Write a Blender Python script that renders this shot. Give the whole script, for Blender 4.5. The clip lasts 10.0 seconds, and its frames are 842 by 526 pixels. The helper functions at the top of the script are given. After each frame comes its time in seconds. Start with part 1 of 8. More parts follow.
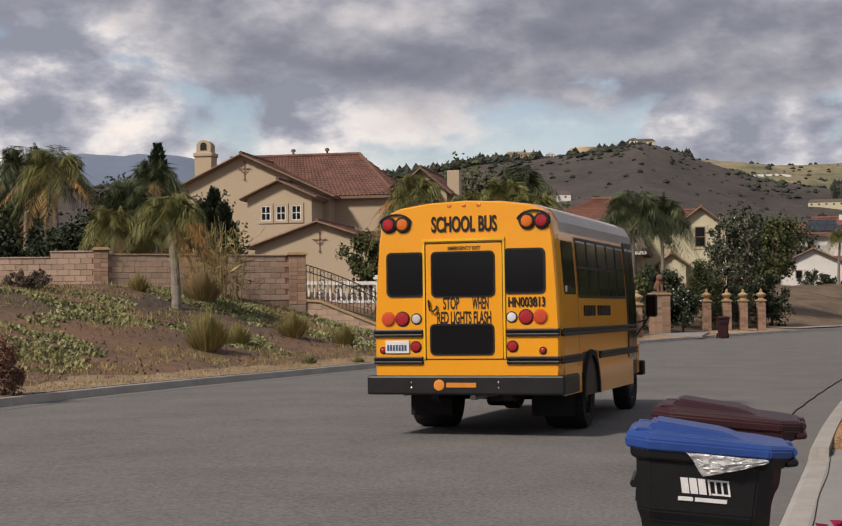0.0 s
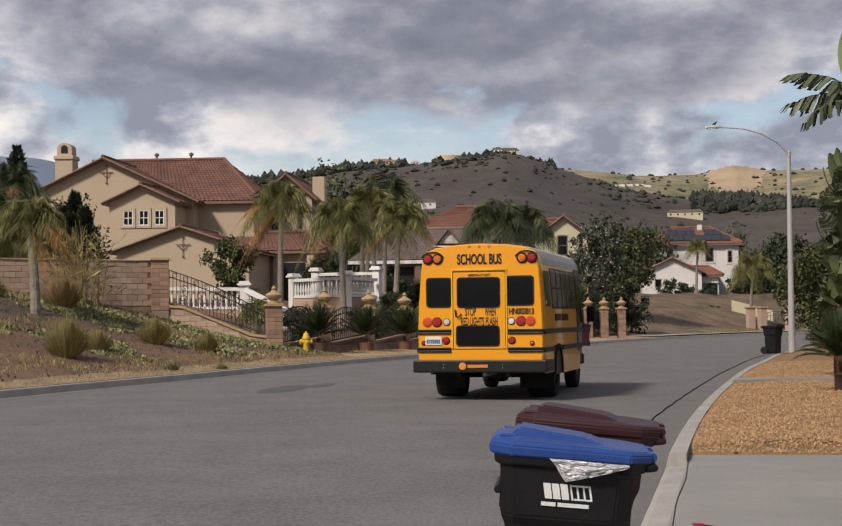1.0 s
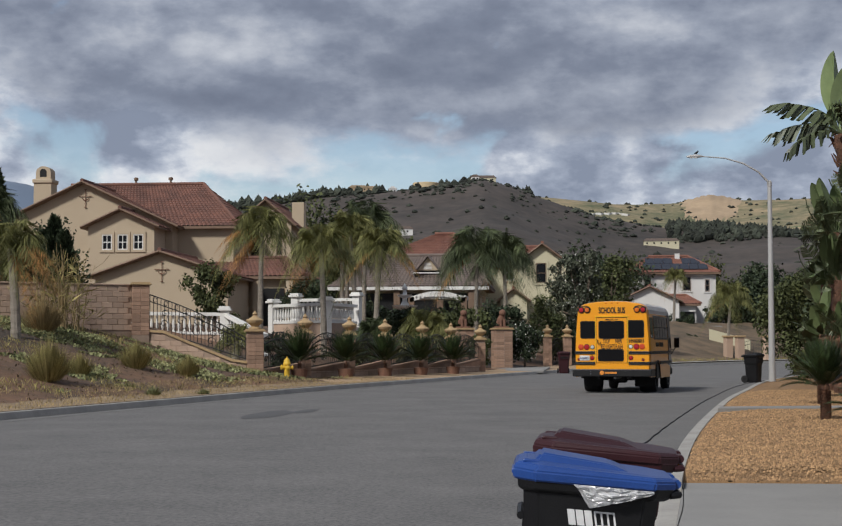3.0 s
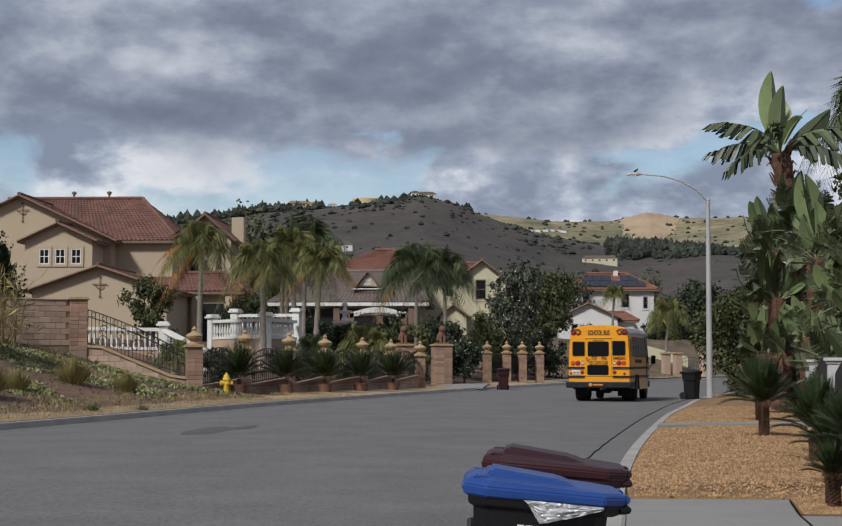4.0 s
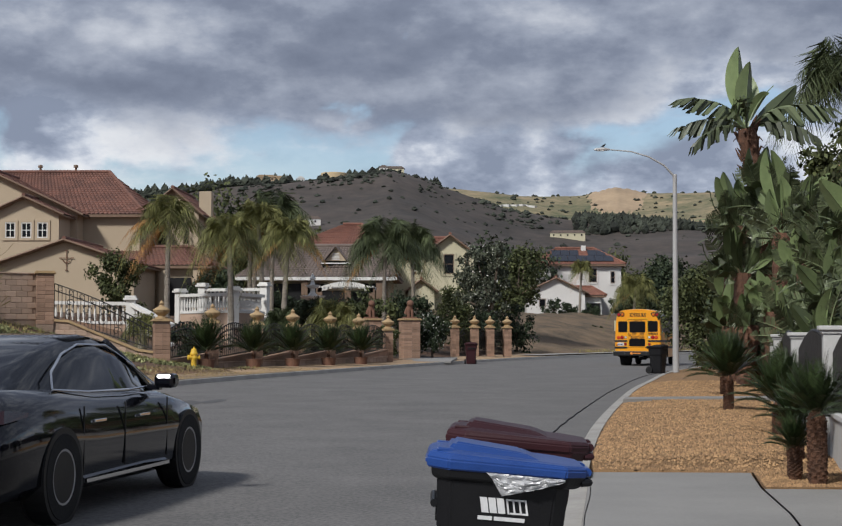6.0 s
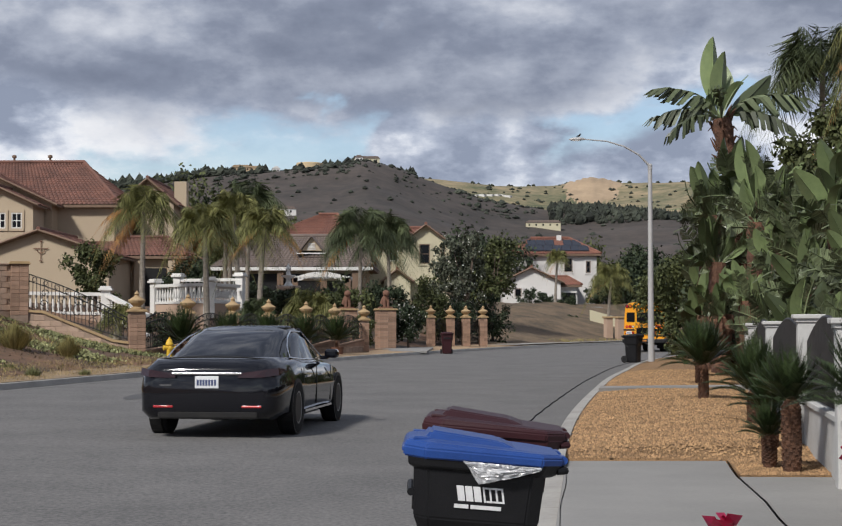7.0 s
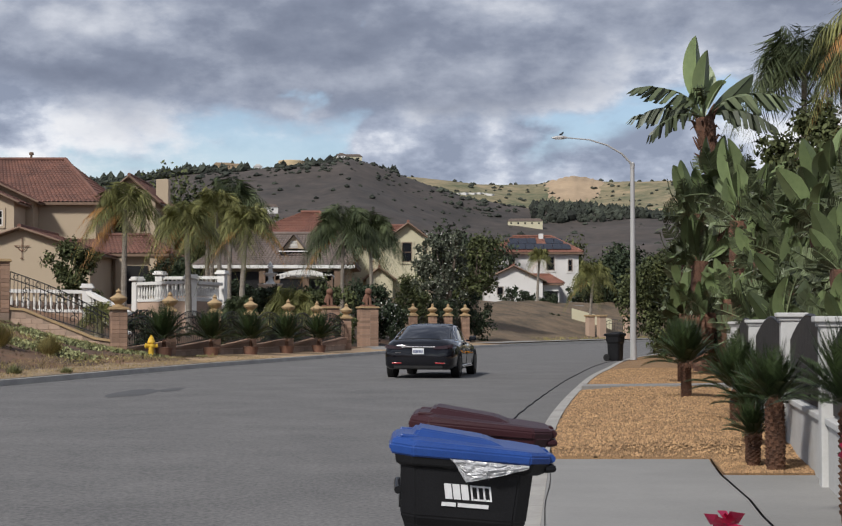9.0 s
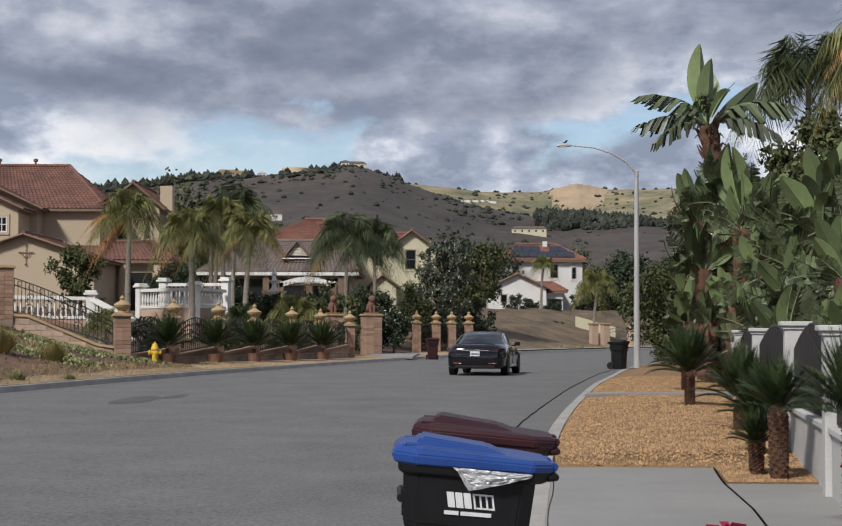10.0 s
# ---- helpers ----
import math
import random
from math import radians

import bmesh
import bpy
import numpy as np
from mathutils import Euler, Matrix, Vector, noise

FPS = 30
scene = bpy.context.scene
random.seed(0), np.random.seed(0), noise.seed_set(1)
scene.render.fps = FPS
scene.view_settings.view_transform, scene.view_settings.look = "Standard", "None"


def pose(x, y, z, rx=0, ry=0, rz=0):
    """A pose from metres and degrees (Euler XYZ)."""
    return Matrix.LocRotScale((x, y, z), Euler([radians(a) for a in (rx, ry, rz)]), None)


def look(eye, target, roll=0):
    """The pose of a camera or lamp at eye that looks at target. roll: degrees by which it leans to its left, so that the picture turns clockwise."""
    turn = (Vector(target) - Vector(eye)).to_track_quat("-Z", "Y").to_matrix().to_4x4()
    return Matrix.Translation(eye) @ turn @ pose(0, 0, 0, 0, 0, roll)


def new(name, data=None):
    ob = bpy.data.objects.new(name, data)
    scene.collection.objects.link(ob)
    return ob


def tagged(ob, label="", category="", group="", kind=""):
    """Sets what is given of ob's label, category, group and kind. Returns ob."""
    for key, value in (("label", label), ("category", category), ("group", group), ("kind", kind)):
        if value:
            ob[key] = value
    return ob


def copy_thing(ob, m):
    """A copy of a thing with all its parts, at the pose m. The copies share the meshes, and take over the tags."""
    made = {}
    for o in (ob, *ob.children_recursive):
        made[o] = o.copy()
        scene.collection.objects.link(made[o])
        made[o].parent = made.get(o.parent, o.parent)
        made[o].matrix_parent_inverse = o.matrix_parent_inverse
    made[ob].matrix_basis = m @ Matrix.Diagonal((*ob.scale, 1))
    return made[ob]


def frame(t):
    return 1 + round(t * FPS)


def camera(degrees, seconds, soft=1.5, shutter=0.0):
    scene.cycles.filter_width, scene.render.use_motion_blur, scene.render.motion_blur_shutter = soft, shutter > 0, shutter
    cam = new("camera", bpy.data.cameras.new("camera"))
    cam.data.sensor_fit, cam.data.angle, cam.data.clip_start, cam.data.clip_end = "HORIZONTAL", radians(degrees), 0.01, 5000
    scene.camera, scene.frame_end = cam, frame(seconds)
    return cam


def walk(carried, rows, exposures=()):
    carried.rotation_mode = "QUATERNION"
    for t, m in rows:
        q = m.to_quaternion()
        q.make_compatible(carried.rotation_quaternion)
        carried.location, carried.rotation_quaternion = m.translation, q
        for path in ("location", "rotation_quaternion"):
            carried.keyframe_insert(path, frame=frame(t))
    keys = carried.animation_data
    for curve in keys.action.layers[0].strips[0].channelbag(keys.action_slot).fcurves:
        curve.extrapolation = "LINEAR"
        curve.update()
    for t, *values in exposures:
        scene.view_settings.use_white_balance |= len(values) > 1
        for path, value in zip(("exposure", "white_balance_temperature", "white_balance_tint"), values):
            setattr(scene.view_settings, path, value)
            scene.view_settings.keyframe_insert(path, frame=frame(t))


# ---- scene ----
cam = camera(30.76, 10.0, soft=1.3)
PATH = [
    (0.0, pose(0.254, 0.032, 1.469, 91.889, 0.73, 11.024)),
    (0.5, pose(0.251, 0.039, 1.466, 92.015, 0.56, 8.254)),
    (1.0, pose(0.247, 0.028, 1.468, 92.090, 0.50, 5.951)),
    (1.5, pose(0.233, 0.040, 1.469, 91.800, 0.31, 5.815)),
    (2.0, pose(0.221, -0.009, 1.470, 91.768, 0.31, 5.589)),
    (3.5, pose(0.008, 0.044, 1.455, 93.636, -0.08, 4.172)),
    (4.0, pose(0.008, 0.023, 1.457, 93.688, -0.05, 2.772)),
    (4.5, pose(0.014, 0.023, 1.456, 93.473, 0.00, 2.457)),
    (5.0, pose(0.023, 0.010, 1.458, 93.090, -0.12, 2.053)),
    (5.5, pose(0.026, -0.020, 1.458, 92.925, -0.15, 1.882)),
    (7.0, pose(0.024, -0.033, 1.453, 92.358, 0.05, 0.680)),
    (7.5, pose(0.017, -0.035, 1.453, 92.327, 0.03, 0.307)),
    (8.0, pose(0.005, -0.015, 1.451, 92.304, -0.05, -0.033)),
    (8.5, pose(0.002, -0.015, 1.453, 92.296, -0.06, -0.028)),
    (9.0, pose(0.001, -0.010, 1.450, 92.291, -0.02, 0.000)),
    (9.5, pose(0.001, -0.015, 1.455, 92.417, -0.07, 0.067)),
    (10.0, pose(0.003, -0.011, 1.453, 92.569, -0.18, 0.135)),
]
walk(cam, PATH, exposures=[(0.0, -0.09, 7150, 16), (1.0, -0.05, 6950, 15), (2.0, -0.06, 6550, 10), (3.5, -0.22, 6250, 10), (5.5, -0.2, 6200, 10), (7.0, 0.02, 6320, 11), (10.0, 0.0, 6320, 11)])

# ---- world, sun ----
SUN_AZ, SUN_EL = radians(215), radians(42)      # azimuth clockwise from +y


def build_world():
    w = bpy.data.worlds.new("sky")
    scene.world = w
    w.use_nodes = True
    nt = w.node_tree
    nt.nodes.clear()
    N, L = nt.nodes.new, nt.links.new

    def math_node(op, a, b=None, c=None):
        n = N("ShaderNodeMath")
        n.operation = op
        for i, v in enumerate((a, b, c)):
            if v is None:
                continue
            if isinstance(v, (int, float)):
                n.inputs[i].default_value = v
            else:
                L(v, n.inputs[i])
        return n.outputs[0]

    def noise_at(vec, scale, detail, rough, dist=0.0):
        n = N("ShaderNodeTexNoise")
        n.inputs["Scale"].default_value = scale
        n.inputs["Detail"].default_value = detail
        n.inputs["Roughness"].default_value = rough
        n.inputs["Distortion"].default_value = dist
        L(vec, n.inputs["Vector"])
        return n.outputs["Fac"]

    def ramp(fac, stops):
        r = N("ShaderNodeValToRGB")
        e = r.color_ramp.elements
        while len(e) < len(stops):
            e.new(0.5)
        for el, (p, c) in zip(e, stops):
            el.position, el.color = p, (*c, 1)
        L(fac, r.inputs[0])
        return r.outputs[0]

    def mix(fac, a, b):
        m = N("ShaderNodeMix")
        m.data_type = "RGBA"
        if isinstance(fac, float):
            m.inputs[0].default_value = fac
        else:
            L(fac, m.inputs[0])
        L(a, m.inputs[6])
        L(b, m.inputs[7])
        return m.outputs[2]

    tc = N("ShaderNodeTexCoord")
    sep = N("ShaderNodeSeparateXYZ")
    L(tc.outputs["Generated"], sep.inputs[0])
    zz = sep.outputs[2]
    def place(offset):
        mp = N("ShaderNodeMapping")
        mp.inputs["Scale"].default_value = (1.0, 1.0, 1.9)
        mp.inputs["Location"].default_value = offset
        L(tc.outputs["Generated"], mp.inputs[0])
        return mp.outputs[0]

    def step(value, lo, hi, top=1.0):
        n = N("ShaderNodeMapRange")
        n.interpolation_type = "SMOOTHSTEP"
        n.inputs[1].default_value, n.inputs[2].default_value, n.inputs[4].default_value = lo, hi, top
        L(value, n.inputs[0])
        return n.outputs[0]
    v = place((0.30, 0.1, 0.0))
    lit = place((0.288, 0.1, 0.030))          # the same clouds, a little towards the sun
    big = noise_at(v, 3.2, 3.0, 0.5)
    mid = noise_at(v, 8.0, 9.0, 0.56)
    mid_lit = noise_at(lit, 8.0, 9.0, 0.56)
    fine = noise_at(v, 24.0, 8.0, 0.6)
    relief = math_node("SUBTRACT", mid, mid_lit)
    soft = math_node("MULTIPLY_ADD", mid_lit, 0.30, math_node("MULTIPLY", noise_at(v, 4.5, 4.0, 0.5), 0.70))
    heap = math_node("MULTIPLY_ADD", relief, 1.0, math_node("MULTIPLY_ADD", fine, 0.26, math_node("MULTIPLY_ADD", mid, 0.52, math_node("MULTIPLY", big, 0.22))))
    bright = ramp(heap, [(0.36, (0.28, 0.32, 0.41)), (0.45, (0.40, 0.445, 0.54)), (0.51, (0.55, 0.59, 0.67)), (0.57, (0.76, 0.785, 0.83)), (0.66, (0.95, 0.945, 0.935))])
    dark = ramp(math_node("MULTIPLY_ADD", relief, 0.8, math_node("MULTIPLY_ADD", fine, 0.16, math_node("MULTIPLY", soft, 0.85))), [(0.33, (0.175, 0.20, 0.265)), (0.46, (0.235, 0.265, 0.34)), (0.55, (0.35, 0.385, 0.465)), (0.66, (0.60, 0.625, 0.68))])
    # the base of the dark cloud bank, higher to the west and wavering
    west = N("ShaderNodeMapRange")
    west.inputs[1].default_value, west.inputs[2].default_value = -0.5, 0.5
    L(sep.outputs[0], west.inputs[0])
    base = ramp(west.outputs[0], [(0.0, (0.20,) * 3), (0.12, (0.19,) * 3), (0.20, (0.138,) * 3), (0.40, (0.140,) * 3), (0.50, (0.138,) * 3), (0.58, (0.150,) * 3), (0.66, (0.185,) * 3), (1.0, (0.17,) * 3)])
    edge = math_node("SUBTRACT", math_node("MULTIPLY_ADD", big, 0.10, math_node("MULTIPLY_ADD", mid, 0.13, zz)), base)
    bank = step(edge, 0.095, 0.135, 0.95)
    cloud = mix(bank, bright, dark)
    sky = N("ShaderNodeTexSky")
    sky.sky_type = "NISHITA"
    sky.sun_disc = False
    sky.sun_elevation, sky.sun_rotation = SUN_EL, SUN_AZ
    blue = N("ShaderNodeVectorMath")
    blue.operation = "SCALE"
    L(sky.outputs[0], blue.inputs[0])
    blue.inputs[3].default_value = 0.12
    gap = noise_at(v, 6.5, 6.0, 0.55, 0.3)
    rim = math_node("MULTIPLY", step(edge, 0.055, 0.085), math_node("SUBTRACT", 1.0, step(edge, 0.095, 0.115)))
    hole = math_node("MULTIPLY", math_node("MAXIMUM", step(gap, 0.63, 0.71), math_node("MULTIPLY", rim, step(gap, 0.47, 0.56))), 0.85)
    col = mix(hole, cloud, blue.outputs[0])
    bg = N("ShaderNodeBackground")
    bg.inputs[1].default_value = 1.0
    L(col, bg.inputs[0])
    out = N("ShaderNodeOutputWorld")
    L(bg.outputs[0], out.inputs[0])


build_world()
sun = new("sun", bpy.data.lights.new("sun", "SUN"))
sun.data.energy, sun.data.angle, sun.data.color = 3.8, radians(8), (1.0, 0.955, 0.88)
sd = Vector((math.sin(SUN_AZ) * math.cos(SUN_EL), math.cos(SUN_AZ) * math.cos(SUN_EL), math.sin(SUN_EL)))
sun.matrix_world = look(sd * 50, (0, 0, 0))


# ---- materials ----
def mat(name, c1, c2=None, rough=0.8, metal=0.0, scale=2.0, fine=30.0, bump=0.0, spread=0.5, rand=0.0, island=0.0, coat=0.0, trans=0.0, emit=0.0, stretch=(1, 1, 1), spec=0.5, dist=0.01, fw=0.45):
    m = bpy.data.materials.new(name)
    m.use_nodes = True
    nt = m.node_tree
    N, L = nt.nodes.new, nt.links.new
    bs = nt.nodes["Principled BSDF"]
    bs.inputs["Roughness"].default_value = rough
    bs.inputs["Metallic"].default_value = metal
    bs.inputs["Coat Weight"].default_value = coat
    bs.inputs["Transmission Weight"].default_value = trans
    bs.inputs["Specular IOR Level"].default_value = spec
    c2 = c2 or tuple(v * 0.75 for v in c1)
    tc = N("ShaderNodeTexCoord")
    mp = N("ShaderNodeMapping")
    mp.inputs["Scale"].default_value = stretch
    L(tc.outputs["Object"], mp.inputs[0])
    n1, n2 = N("ShaderNodeTexNoise"), N("ShaderNodeTexNoise")
    for n, s, d in ((n1, scale, 5), (n2, fine, 4)):
        n.inputs["Scale"].default_value = s
        n.inputs["Detail"].default_value = d
        n.inputs["Roughness"].default_value = 0.6
        L(mp.outputs[0], n.inputs["Vector"])
    add = N("ShaderNodeMath")
    add.operation = "MULTIPLY_ADD"
    L(n2.outputs["Fac"], add.inputs[0])
    add.inputs[1].default_value = fw
    L(n1.outputs["Fac"], add.inputs[2])
    fac = add.outputs[0]
    r = N("ShaderNodeMapRange")
    r.inputs[1].default_value, r.inputs[2].default_value = 0.5 + fw * 0.5 - spread * 0.4, 0.5 + fw * 0.5 + spread * 0.4
    L(fac, r.inputs[0])
    mx = N("ShaderNodeMix")
    mx.data_type = "RGBA"
    L(r.outputs[0], mx.inputs[0])
    mx.inputs[6].default_value, mx.inputs[7].default_value = (*c2, 1), (*c1, 1)
    col = mx.outputs[2]
    for amount, node, sock in ((rand, "ShaderNodeObjectInfo", "Random"), (island, "ShaderNodeNewGeometry", "Random Per Island")):
        if amount:
            oi = N(node)
            mr = N("ShaderNodeMapRange")
            mr.inputs[3].default_value, mr.inputs[4].default_value = 1 - amount, 1 + amount
            L(oi.outputs[sock], mr.inputs[0])
            sc = N("ShaderNodeVectorMath")
            sc.operation = "SCALE"
            L(col, sc.inputs[0])
            L(mr.outputs[0], sc.inputs[3])
            col = sc.outputs[0]
    L(col, bs.inputs["Base Color"])
    if emit:
        L(col, bs.inputs["Emission Color"])
        bs.inputs["Emission Strength"].default_value = emit
    if bump:
        bp = N("ShaderNodeBump")
        bp.inputs["Strength"].default_value = bump
        bp.inputs["Distance"].default_value = dist
        L(n2.outputs["Fac"], bp.inputs["Height"])
        L(bp.outputs[0], bs.inputs["Normal"])
    return m


